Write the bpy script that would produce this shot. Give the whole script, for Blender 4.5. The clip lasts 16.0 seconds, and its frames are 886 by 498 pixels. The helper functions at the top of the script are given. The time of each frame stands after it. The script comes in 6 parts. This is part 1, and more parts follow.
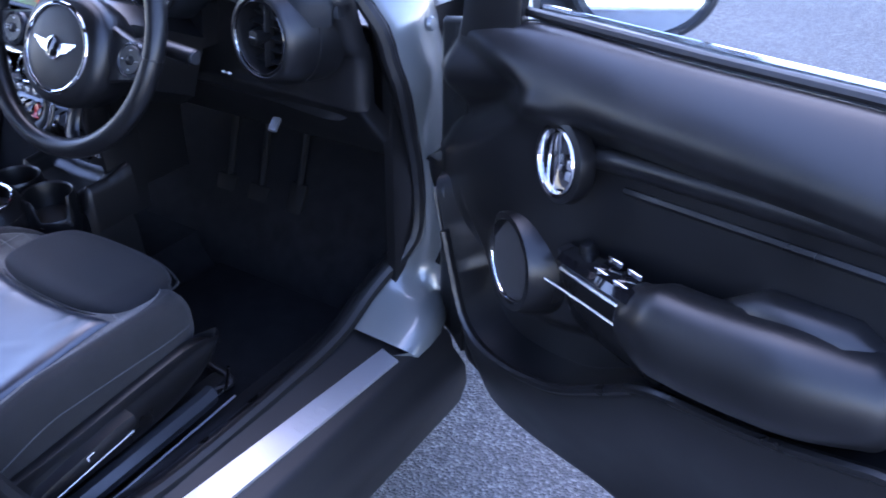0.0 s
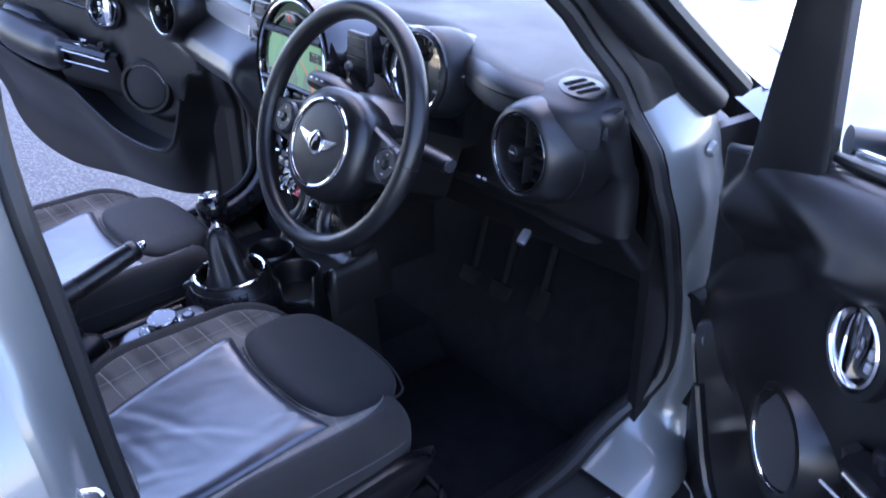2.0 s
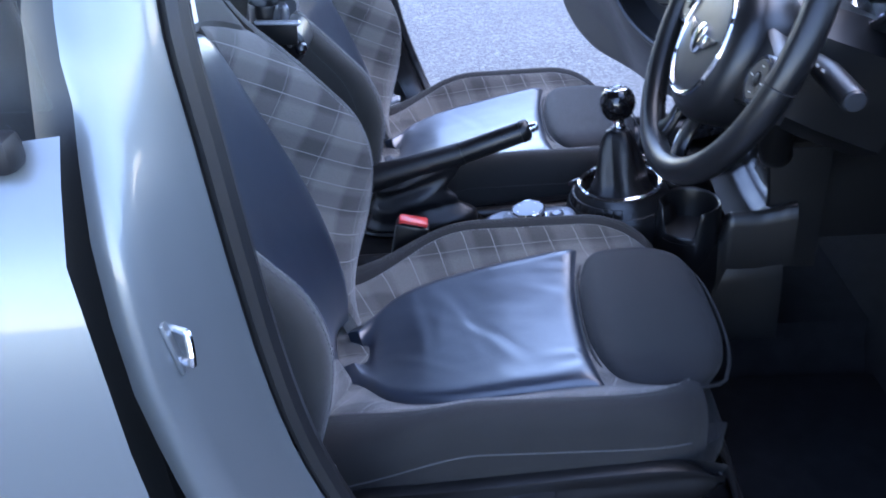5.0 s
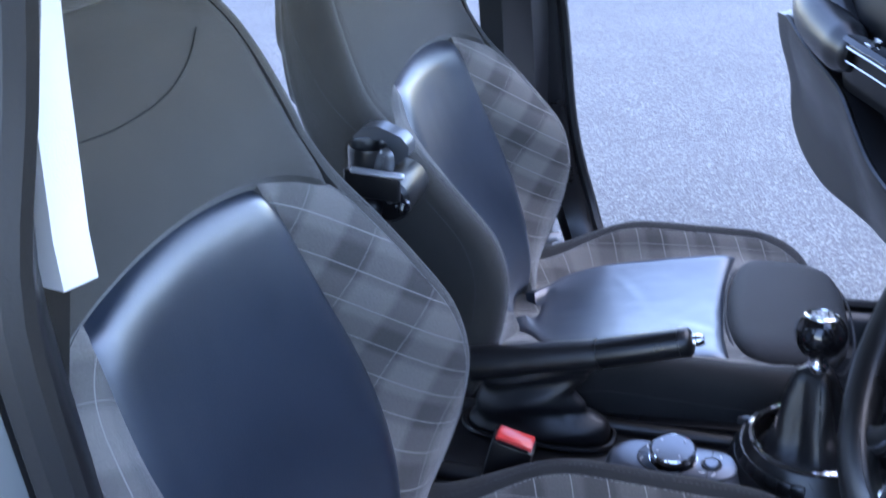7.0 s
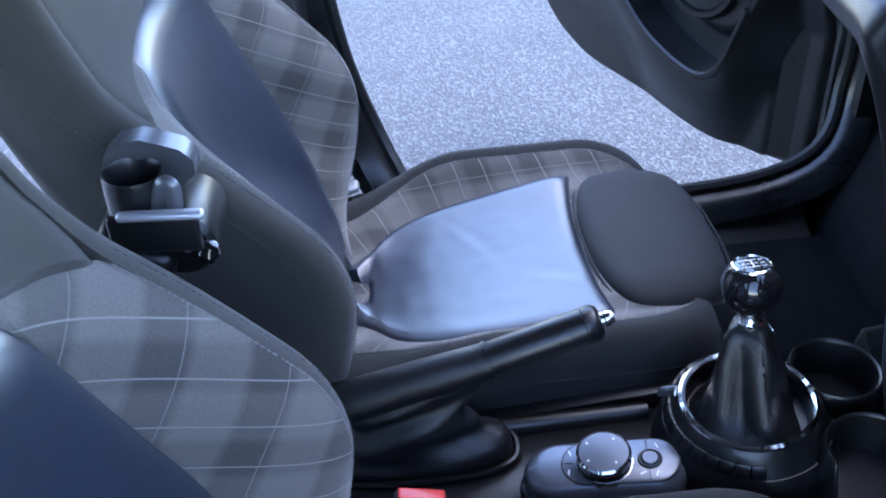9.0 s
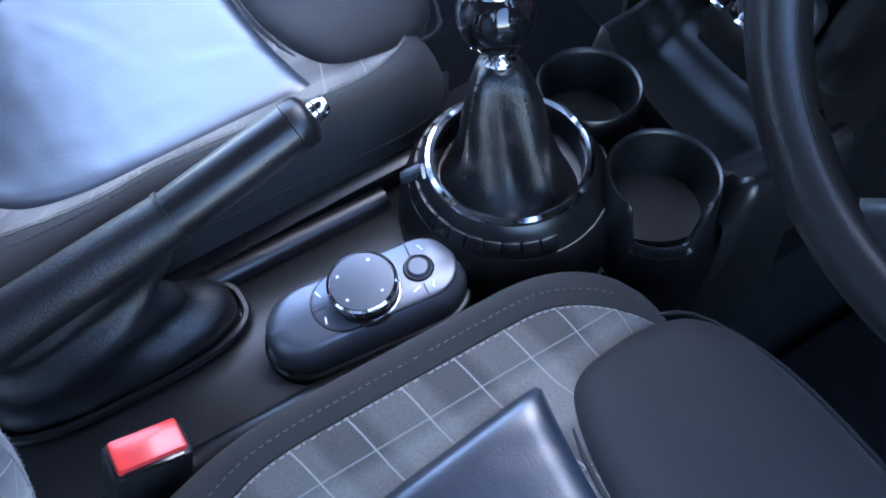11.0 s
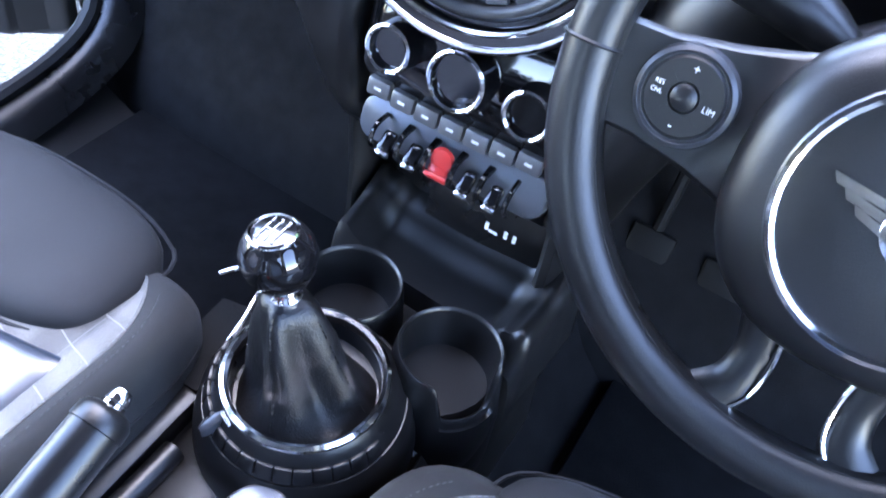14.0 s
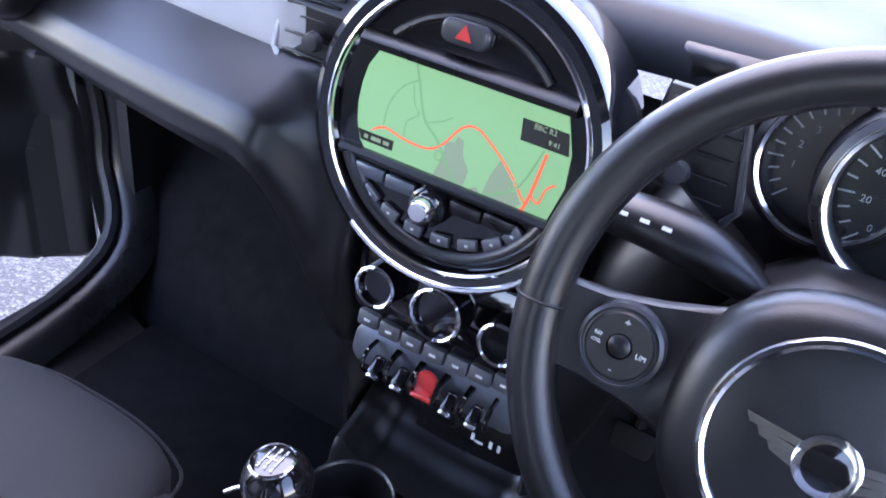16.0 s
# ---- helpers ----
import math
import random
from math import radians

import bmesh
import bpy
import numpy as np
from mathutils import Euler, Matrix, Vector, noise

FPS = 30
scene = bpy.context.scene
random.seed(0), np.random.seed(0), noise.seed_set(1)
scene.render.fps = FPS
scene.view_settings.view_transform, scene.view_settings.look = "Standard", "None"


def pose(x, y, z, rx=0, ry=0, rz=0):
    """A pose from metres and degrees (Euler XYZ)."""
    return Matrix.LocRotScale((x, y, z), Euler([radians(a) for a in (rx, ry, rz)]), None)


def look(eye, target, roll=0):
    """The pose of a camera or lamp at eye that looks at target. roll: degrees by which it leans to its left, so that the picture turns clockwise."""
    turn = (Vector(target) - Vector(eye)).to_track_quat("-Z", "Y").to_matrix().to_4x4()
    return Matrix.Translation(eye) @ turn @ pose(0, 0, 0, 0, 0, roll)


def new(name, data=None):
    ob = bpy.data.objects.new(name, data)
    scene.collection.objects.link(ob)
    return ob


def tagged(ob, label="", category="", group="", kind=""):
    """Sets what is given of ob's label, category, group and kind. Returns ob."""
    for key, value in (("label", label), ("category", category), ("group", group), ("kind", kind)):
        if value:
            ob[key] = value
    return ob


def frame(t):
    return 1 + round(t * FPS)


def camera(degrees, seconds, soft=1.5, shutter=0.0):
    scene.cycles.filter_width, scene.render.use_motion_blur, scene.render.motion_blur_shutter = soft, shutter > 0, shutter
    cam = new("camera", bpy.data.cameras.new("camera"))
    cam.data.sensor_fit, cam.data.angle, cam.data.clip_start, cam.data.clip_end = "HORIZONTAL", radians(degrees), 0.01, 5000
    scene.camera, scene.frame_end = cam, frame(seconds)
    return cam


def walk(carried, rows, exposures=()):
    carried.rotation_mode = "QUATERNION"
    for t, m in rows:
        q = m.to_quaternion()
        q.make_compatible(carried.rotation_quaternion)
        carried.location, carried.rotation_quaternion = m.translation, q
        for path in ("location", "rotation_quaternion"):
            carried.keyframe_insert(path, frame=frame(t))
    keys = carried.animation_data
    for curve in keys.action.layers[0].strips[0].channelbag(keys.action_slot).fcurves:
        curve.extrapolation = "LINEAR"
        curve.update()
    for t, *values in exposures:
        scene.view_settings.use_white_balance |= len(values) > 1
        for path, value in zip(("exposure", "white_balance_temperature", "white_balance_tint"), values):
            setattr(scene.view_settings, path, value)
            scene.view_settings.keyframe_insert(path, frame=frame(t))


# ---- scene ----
cam = camera(54.3, 16.0, 1.7, 0.3)
EXPOSURES = [(0.0, 3.1, 6000, 31), (1.5, 2.95, 6200, 32), (2.0, 3.05, 6300, 29), (2.5, 2.45, 6400, 27), (3.0, 2.3, 6400, 25), (3.5, 2.85, 6300, 28), (4.1, 3.2, 6300, 26), (6.4, 3.35, 6100, 18), (7.0, 3.25, 6300, 20), (7.5, 2.9, 6500, 22), (8.0, 2.75, 6400, 21), (9.0, 3.3, 6200, 19), (10.1, 3.65, 6200, 18), (12.4, 4.55, 5900, 12), (13.5, 4.9, 6300, 18), (14.5, 4.7, 6800, 22), (16.0, 3.85, 7100, 30)]
PATH = [
    (0, (1.574, -0.707, 1.351), (0.662, 0.729, 0.298), 0.6),
    (0.5, (1.561, -0.663, 1.352), (0.481, 0.642, 0.288), -0.7),
    (1, (1.478, -0.661, 1.36), (0.322, 0.593, 0.315), -1.1),
    (1.5, (1.439, -0.642, 1.364), (0.194, 0.539, 0.339), -1.5),
    (2, (1.458, -0.573, 1.389), (0.089, 0.538, 0.445), -1.1),
    (2.5, (1.48, -0.5, 1.426), (0.008, 0.552, 0.573), -0.9),
    (3, (1.434, -0.45, 1.415), (-0.05, 0.569, 0.545), -1.1),
    (3.5, (1.43, -0.358, 1.339), (-0.038, 0.548, 0.328), -0.1),
    (4, (1.477, -0.326, 1.299), (-0.1, 0.21, 0.192), -1.5),
    (4.2, (1.488, -0.284, 1.275), (-0.145, 0.08, 0.178), -2.9),
    (6.3, (1.041, -0.103, 1.238), (-0.605, -0.549, 0.194), -5.5),
    (6.5, (1.017, -0.088, 1.24), (-0.621, -0.573, 0.199), -6.0),
    (7, (0.956, -0.096, 1.266), (-0.726, -0.675, 0.351), -3.0),
    (7.5, (0.876, -0.143, 1.29), (-0.809, -0.828, 0.457), 0.1),
    (8, (0.768, -0.232, 1.312), (-0.975, -0.693, 0.447), -1.8),
    (8.5, (0.683, -0.263, 1.285), (-1.018, -0.389, 0.242), -5.3),
    (9, (0.639, -0.28, 1.247), (-0.969, -0.242, 0.057), -4.9),
    (9.5, (0.603, -0.287, 1.222), (-0.913, -0.109, -0.07), -3.8),
    (10, (0.532, -0.257, 1.193), (-0.794, 0.105, -0.26), -3.2),
    (10.2, (0.495, -0.237, 1.17), (-0.727, 0.116, -0.374), -5.5),
    (12.3, (0.308, -0.311, 1.072), (-0.309, 0.603, -0.596), 11.0),
    (12.5, (0.304, -0.312, 1.075), (-0.312, 0.627, -0.58), 9.8),
    (13, (0.259, -0.318, 1.103), (-0.287, 0.759, -0.492), 12.6),
    (13.5, (0.255, -0.307, 1.13), (-0.278, 0.886, -0.384), 12.4),
    (14, (0.249, -0.305, 1.154), (-0.292, 0.986, -0.275), 12.3),
    (14.5, (0.248, -0.316, 1.18), (-0.361, 1.035, -0.163), 11.3),
    (15, (0.258, -0.321, 1.198), (-0.403, 1.09, -0.055), 10.8),
    (15.5, (0.26, -0.326, 1.218), (-0.424, 1.139, 0.041), 9.7),
    (16, (0.273, -0.33, 1.243), (-0.446, 1.158, 0.118), 8.3),
]
walk(cam, [(t, look(eye, target, roll)) for t, eye, target, roll in PATH], EXPOSURES)

# ---- world and light ----
world = bpy.data.worlds.new("sky")
scene.world = world
world.use_nodes = True
wn = world.node_tree
sky = wn.nodes.new("ShaderNodeTexSky")
sky.sky_type, sky.sun_disc = "NISHITA", False
sky.sun_elevation, sky.sun_rotation = radians(62), radians(-40)
sky.dust_density, sky.ozone_density = 0.4, 1.6
wn.links.new(sky.outputs[0], wn.nodes["Background"].inputs[0])
wn.nodes["Background"].inputs[1].default_value = 0.15
sun = new("sun", bpy.data.lights.new("sun", "SUN"))
sun.data.energy, sun.data.angle, sun.data.color = 0.2, radians(60), (1.0, 0.98, 0.95)
sun.matrix_world = look((-3.0, 3.6, 8.8), (0, 0, 0))

# ---- materials ----
def material(name, color, rough=0.5, metal=0.0, bump=0.0, bump_scale=400.0, vary=0.0, vary_scale=8.0, coat=0.0, spec=0.5, sheen=0.0, rough_vary=0.0, random=0.0, coat_rough=0.05):
    m = bpy.data.materials.new(name)
    m.use_nodes = True
    t = m.node_tree
    b = t.nodes["Principled BSDF"]
    b.inputs["Base Color"].default_value = (*color, 1)
    b.inputs["Roughness"].default_value, b.inputs["Metallic"].default_value = rough, metal
    b.inputs["Coat Weight"].default_value, b.inputs["Specular IOR Level"].default_value = coat, spec
    b.inputs["Coat Roughness"].default_value = coat_rough
    b.inputs["Sheen Weight"].default_value = sheen
    co = t.nodes.new("ShaderNodeTexCoord")
    if vary or rough_vary or random:
        n = t.nodes.new("ShaderNodeTexNoise")
        n.inputs["Scale"].default_value, n.inputs["Detail"].default_value = vary_scale, 6
        t.links.new(co.outputs["Object"], n.inputs["Vector"])
        if vary:
            r = t.nodes.new("ShaderNodeMapRange")
            r.inputs["To Min"].default_value, r.inputs["To Max"].default_value = 1 - vary, 1 + vary
            r.inputs["From Min"].default_value, r.inputs["From Max"].default_value = 0.3, 0.7
            t.links.new(n.outputs["Fac"], r.inputs["Value"])
            x = t.nodes.new("ShaderNodeVectorMath")
            x.operation = "SCALE"
            x.inputs[0].default_value = color
            t.links.new(r.outputs[0], x.inputs["Scale"])
            t.links.new(x.outputs[0], b.inputs["Base Color"])
        if rough_vary:
            r = t.nodes.new("ShaderNodeMapRange")
            r.inputs["To Min"].default_value, r.inputs["To Max"].default_value = rough - rough_vary, rough + rough_vary
            r.inputs["From Min"].default_value, r.inputs["From Max"].default_value = 0.3, 0.7
            t.links.new(n.outputs["Fac"], r.inputs["Value"])
            t.links.new(r.outputs[0], b.inputs["Roughness"])
    if bump:
        n = t.nodes.new("ShaderNodeTexNoise")
        n.inputs["Scale"].default_value, n.inputs["Detail"].default_value = bump_scale, 3
        t.links.new(co.outputs["Object"], n.inputs["Vector"])
        u = t.nodes.new("ShaderNodeBump")
        u.inputs["Strength"].default_value, u.inputs["Distance"].default_value = bump, 0.001
        t.links.new(n.outputs["Fac"], u.inputs["Height"])
        t.links.new(u.outputs[0], b.inputs["Normal"])
    return m


PLASTIC = material("soft_black_plastic", (0.0065, 0.0065, 0.007), 0.36, bump=0.15, bump_scale=900, vary=0.2, rough_vary=0.06, spec=0.55)
PLASTIC_HARD = material("hard_black_plastic", (0.006, 0.006, 0.0065), 0.32, bump=0.12, bump_scale=1200, vary=0.15, rough_vary=0.07)
GLOSS = material("piano_black", (0.006, 0.006, 0.007), 0.06, coat=0.5, rough_vary=0.02)
GREY_TRIM = material("dark_grey_trim", (0.045, 0.047, 0.052), 0.26, metal=0.3, bump=0.1, bump_scale=600, vary=0.1)
DASH_SKIN = material("soft_dash_skin", (0.009, 0.0105, 0.0125), 0.48, bump=0.2, bump_scale=900, vary=0.15, rough_vary=0.05, spec=0.32)
SILVER_TRIM = material("silver_grey_trim", (0.55, 0.55, 0.56), 0.24, metal=0.4, coat=0.5, bump=0.05, bump_scale=600, vary=0.08)
# black leather; the blue in its base colour stands for sky sheen
LEATHER = material("sky_tinted_leather", (0.011, 0.019, 0.033), 0.36, spec=0.9, coat=0.7, coat_rough=0.26, bump=0.2, bump_scale=420, vary=0.12, rough_vary=0.04)
WHITE_CLOTH = material("white_cloth", (0.78, 0.78, 0.77), 0.85, bump=0.5, bump_scale=900, vary=0.05)
LEATHER_BOOT = material("gaiter_leather", (0.008, 0.008, 0.009), 0.36, bump=0.6, bump_scale=500, vary=0.2)
RIM_LEATHER = material("wheel_leather", (0.008, 0.008, 0.0085), 0.33, bump=0.18, bump_scale=700, vary=0.15, rough_vary=0.06)
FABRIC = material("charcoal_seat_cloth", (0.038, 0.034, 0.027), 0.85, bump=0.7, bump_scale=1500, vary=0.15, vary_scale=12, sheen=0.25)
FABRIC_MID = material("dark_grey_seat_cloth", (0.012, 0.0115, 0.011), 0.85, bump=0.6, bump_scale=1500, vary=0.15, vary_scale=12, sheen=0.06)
KEY_GREY = material("satin_key_grey", (0.17, 0.175, 0.185), 0.32, metal=0.6, bump=0.05, bump_scale=600, vary=0.08)
FABRIC_DARK = material("black_seat_cloth", (0.010, 0.010, 0.011), 0.75, bump=0.5, bump_scale=1500, vary=0.15, sheen=0.06)
CARPET = material("black_carpet", (0.0065, 0.0065, 0.0072), 0.95, bump=1.0, bump_scale=700, vary=0.35, vary_scale=30, spec=0.15)
DARK_RUBBER = material("pedal_rubber", (0.005, 0.005, 0.005), 0.75, bump=0.3, bump_scale=300, vary=0.2, spec=0.2)
# near-black colour that stands for shade inside cups and outlet slots
HOLLOW_SHADE = material("hollow_shade", (0.0025, 0.0025, 0.0027), 0.95, bump=0.5, bump_scale=900, vary=0.2, spec=0.05)
RUBBER = material("black_rubber", (0.007, 0.007, 0.0075), 0.5, bump=0.2, bump_scale=300, vary=0.2)
CHROME = material("chrome", (0.8, 0.8, 0.82), 0.09, 1.0, rough_vary=0.04, vary_scale=30)
SATIN = material("satin_metal", (0.6, 0.61, 0.64), 0.38, 0.75, bump=0.15, bump_scale=600, rough_vary=0.05)
PAINT = material("light_grey_paint", (0.185, 0.202, 0.203), 0.34, metal=0.5, coat=0.8, vary=0.04, vary_scale=3, bump=0.04, bump_scale=900)
RED = material("red_plastic", (0.62, 0.035, 0.03), 0.32, coat=0.3, vary=0.1, vary_scale=40)
WHITE = material("white_print", (0.75, 0.75, 0.75), 0.5, vary=0.1, vary_scale=60)
GREY_PRINT = material("grey_print", (0.35, 0.35, 0.37), 0.5, vary=0.1, vary_scale=60)
THREAD = material("pale_stitching", (0.22, 0.215, 0.21), 0.7, bump=0.5, bump_scale=900)
# pale colour for the bright background showing past the driver's post
PALE_STAND_IN = material("pale_background_stand_in", (0.76, 0.75, 0.72), 0.7, bump=0.3, bump_scale=900, vary=0.05)
HEADLINER = material("grey_headliner", (0.10, 0.10, 0.105), 0.9, bump=0.5, bump_scale=900, vary=0.06)
STITCH_GREY = material("grey_stitching", (0.06, 0.06, 0.062), 0.75, bump=0.4, bump_scale=900, vary=0.1, vary_scale=60)
POD_SILVER = material("satin_silver_plastic", (0.130, 0.142, 0.165), 0.30, metal=0.55, bump=0.06, bump_scale=900, vary=0.06)
# albedo raised: sunlight on the far concrete is put into its colour
SUNLIT_CONCRETE = material("sunlit_concrete", (0.72, 0.70, 0.65), 0.9, bump=0.7, bump_scale=120, vary=0.15, vary_scale=4)
ORANGE = material("orange_needle", (0.8, 0.12, 0.03), 0.4, vary=0.05)


def glass_material():
    m = bpy.data.materials.new("clear_glass")
    m.use_nodes = True
    t = m.node_tree
    t.nodes.remove(t.nodes["Principled BSDF"])
    clear, shine, mix, facing, power, gain = (t.nodes.new(k) for k in ("ShaderNodeBsdfTransparent", "ShaderNodeBsdfGlossy", "ShaderNodeMixShader", "ShaderNodeLayerWeight", "ShaderNodeMath", "ShaderNodeMath"))
    clear.inputs[0].default_value, shine.inputs["Roughness"].default_value = (0.97, 0.99, 0.985, 1), 0.01
    power.operation, gain.operation = "POWER", "MULTIPLY_ADD"
    power.inputs[1].default_value, gain.inputs[1].default_value, gain.inputs[2].default_value = 5.0, 0.9, 0.04
    facing.inputs["Blend"].default_value = 0.5
    t.links.new(facing.outputs["Facing"], power.inputs[0])
    t.links.new(power.outputs[0], gain.inputs[0])
    t.links.new(gain.outputs[0], mix.inputs[0])
    t.links.new(clear.outputs[0], mix.inputs[1])
    t.links.new(shine.outputs[0], mix.inputs[2])
    t.links.new(mix.outputs[0], t.nodes["Material Output"].inputs[0])
    return m


GLASS = glass_material()


def plaid_material():
    """Grey checked cloth with thin pale lines, laid by the UV map in metres."""
    m = material("grey_checked_cloth", (0.05, 0.05, 0.05), 0.85, bump=0.7, bump_scale=1500, sheen=0.25)
    t = m.node_tree
    b = t.nodes["Principled BSDF"]
    uv = t.nodes.new("ShaderNodeUVMap")
    sep = t.nodes.new("ShaderNodeSeparateXYZ")
    t.links.new(uv.outputs[0], sep.inputs[0])

    def math_node(op, a, c=None):
        n = t.nodes.new("ShaderNodeMath")
        n.operation = op
        for k, v in enumerate((a, c)):
            if v is None:
                continue
            if isinstance(v, (int, float)):
                n.inputs[k].default_value = v
            else:
                t.links.new(v, n.inputs[k])
        return n.outputs[0]

    def stripe(src, period, width, shift):
        f = math_node("FRACT", math_node("ADD", math_node("DIVIDE", src, period), shift))
        return math_node("LESS_THAN", f, width / period)

    u, v = sep.outputs[0], sep.outputs[1]
    lines = math_node("MAXIMUM", math_node("MULTIPLY", stripe(u, 0.088, 0.0011, 0.1), 0.6), stripe(v, 0.045, 0.0015, 0.3))
    bu = math_node("ADD", math_node("MULTIPLY", math_node("SINE", math_node("MULTIPLY", u, 2 * math.pi / 0.088)), 1.6), 0.75)
    bv = math_node("ADD", math_node("MULTIPLY", math_node("SINE", math_node("MULTIPLY", v, 2 * math.pi / 0.09)), 1.6), 0.75)
    bu, bv = (math_node("MINIMUM", math_node("MAXIMUM", q, 0.0), 1.0) for q in (bu, bv))
    bands = math_node("ADD", math_node("MULTIPLY", bu, 0.6), math_node("MULTIPLY", bv, 0.4))
    mix = t.nodes.new("ShaderNodeMixRGB")
    mix.inputs[1].default_value, mix.inputs[2].default_value = (0.058, 0.053, 0.047, 1), (0.160, 0.147, 0.129, 1)
    t.links.new(bands, mix.inputs[0])
    top = t.nodes.new("ShaderNodeMixRGB")
    top.inputs[2].default_value = (0.25, 0.238, 0.218, 1)
    t.links.new(lines, top.inputs[0])
    weave = t.nodes.new("ShaderNodeTexNoise")
    weave.inputs["Scale"].default_value = 500
    t.links.new(uv.outputs[0], weave.inputs["Vector"])
    wr = t.nodes.new("ShaderNodeMapRange")
    wr.inputs["To Min"].default_value, wr.inputs["To Max"].default_value = 0.6, 1.4
    t.links.new(weave.outputs["Fac"], wr.inputs["Value"])
    sc = t.nodes.new("ShaderNodeVectorMath")
    sc.operation = "SCALE"
    t.links.new(mix.outputs[0], sc.inputs[0])
    t.links.new(wr.outputs[0], sc.inputs["Scale"])
    t.links.new(sc.outputs[0], top.inputs[1])
    t.links.new(top.outputs[0], b.inputs["Base Color"])
    return m


PLAID = plaid_material()


def asphalt_material():
    m = material("asphalt", (0.1, 0.1, 0.105), 0.75, bump=0)
    t = m.node_tree
    b = t.nodes["Principled BSDF"]
    co = t.nodes.new("ShaderNodeTexCoord")
    v = t.nodes.new("ShaderNodeTexVoronoi")
    v.inputs["Scale"].default_value = 150
    t.links.new(co.outputs["Object"], v.inputs["Vector"])
    n = t.nodes.new("ShaderNodeTexNoise")
    n.inputs["Scale"].default_value, n.inputs["Detail"].default_value = 1.5, 8
    t.links.new(co.outputs["Object"], n.inputs["Vector"])
    hsv = t.nodes.new("ShaderNodeSeparateColor")
    t.links.new(v.outputs["Color"], hsv.inputs[0])
    ramp = t.nodes.new("ShaderNodeValToRGB")
    e = ramp.color_ramp.elements
    e[0].color, e[1].color = (0.055, 0.055, 0.057, 1), (0.17, 0.17, 0.17, 1)
    e[1].position = 1.0
    mid = e.new(0.55)
    mid.color = (0.07, 0.07, 0.073, 1)
    t.links.new(hsv.outputs[0], ramp.inputs[0])
    r = t.nodes.new("ShaderNodeMapRange")
    r.inputs["To Min"].default_value, r.inputs["To Max"].default_value = 0.7, 1.3
    t.links.new(n.outputs["Fac"], r.inputs["Value"])
    x = t.nodes.new("ShaderNodeVectorMath")
    x.operation = "SCALE"
    t.links.new(ramp.outputs[0], x.inputs[0])
    t.links.new(r.outputs[0], x.inputs["Scale"])
    t.links.new(x.outputs[0], b.inputs["Base Color"])
    u = t.nodes.new("ShaderNodeBump")
    u.inputs["Strength"].default_value, u.inputs["Distance"].default_value = 1.0, 0.004
    t.links.new(v.outputs["Distance"], u.inputs["Height"])
    t.links.new(u.outputs[0], b.inputs["Normal"])
    return m


ASPHALT = asphalt_material()
GRASS = material("lawn_grass", (0.07, 0.12, 0.02), 0.9, bump=1.0, bump_scale=60, vary=0.4, vary_scale=20)


def screen_material(name, color, strength):
    m = material(name, color, 0.25)
    b = m.node_tree.nodes["Principled BSDF"]
    b.inputs["Emission Color"].default_value, b.inputs["Emission Strength"].default_value = (*color, 1), strength
    return m


MAP_GREEN = screen_material("map_green", (0.115, 0.27, 0.135), 0.100)
MAP_GREY = screen_material("map_grey", (0.11, 0.17, 0.12), 0.12)
MAP_ROAD = screen_material("map_road", (0.08, 0.2, 0.1), 0.12)
MAP_RED = screen_material("map_red", (0.70, 0.1, 0.05), 0.09)
MAP_BLACK = screen_material("map_black", (0.01, 0.012, 0.012), 0.1)
MAP_WHITE = screen_material("map_white", (0.5, 0.55, 0.5), 0.12)


# ---- mesh tools ----
V = Vector


def span(a, b, n, endpoint=True):
    return [float(x) for x in np.linspace(a, b, n, endpoint=endpoint)]


def thing(name, base, label, category, group="", kind=""):
    ob = new(name)
    ob.location = base
    ob.empty_display_size = 0.05
    bpy.context.view_layer.update()
    return tagged(ob, label, category, group, kind)


def finish(name, bm, mat, sharp=38):
    me = bpy.data.meshes.new(name)
    bm.normal_update()
    bm.to_mesh(me)
    bm.free()
    me.polygons.foreach_set("use_smooth", [True] * len(me.polygons))
    me.set_sharp_from_angle(angle=radians(sharp))
    for one in mat if isinstance(mat, (list, tuple)) else [mat]:
        me.materials.append(one)
    return me


def part(name, bm, mat, parent, label="", sharp=38):
    ob = new(name, finish(name, bm, mat, sharp))
    ob.parent = parent
    ob.matrix_parent_inverse = Matrix.Translation(-parent.location)
    if label:
        ob["label"] = label
    return ob


def single(name, bm, mat, label, category, kind="", group="", sharp=38):
    ob = new(name, finish(name, bm, mat, sharp))
    return tagged(ob, label, category, group, kind)


def merge(*bms):
    out = bms[0]
    for b in bms[1:]:
        me = bpy.data.meshes.new("m")
        b.to_mesh(me)
        out.from_mesh(me)
        bpy.data.meshes.remove(me)
        b.free()
    return out


def loft(rings, closed=True, cap=True):
    bm = bmesh.new()
    vs = [[bm.verts.new(p) for p in r] for r in rings]
    n = len(rings[0])
    for a, b in zip(vs, vs[1:]):
        for i in range(n if closed else n - 1):
            j = (i + 1) % n
            bm.faces.new((a[i], a[j], b[j], b[i]))
    if cap and closed:
        bm.faces.new(list(reversed(vs[0])))
        bm.faces.new(vs[-1])
    bmesh.ops.recalc_face_normals(bm, faces=bm.faces)
    return bm


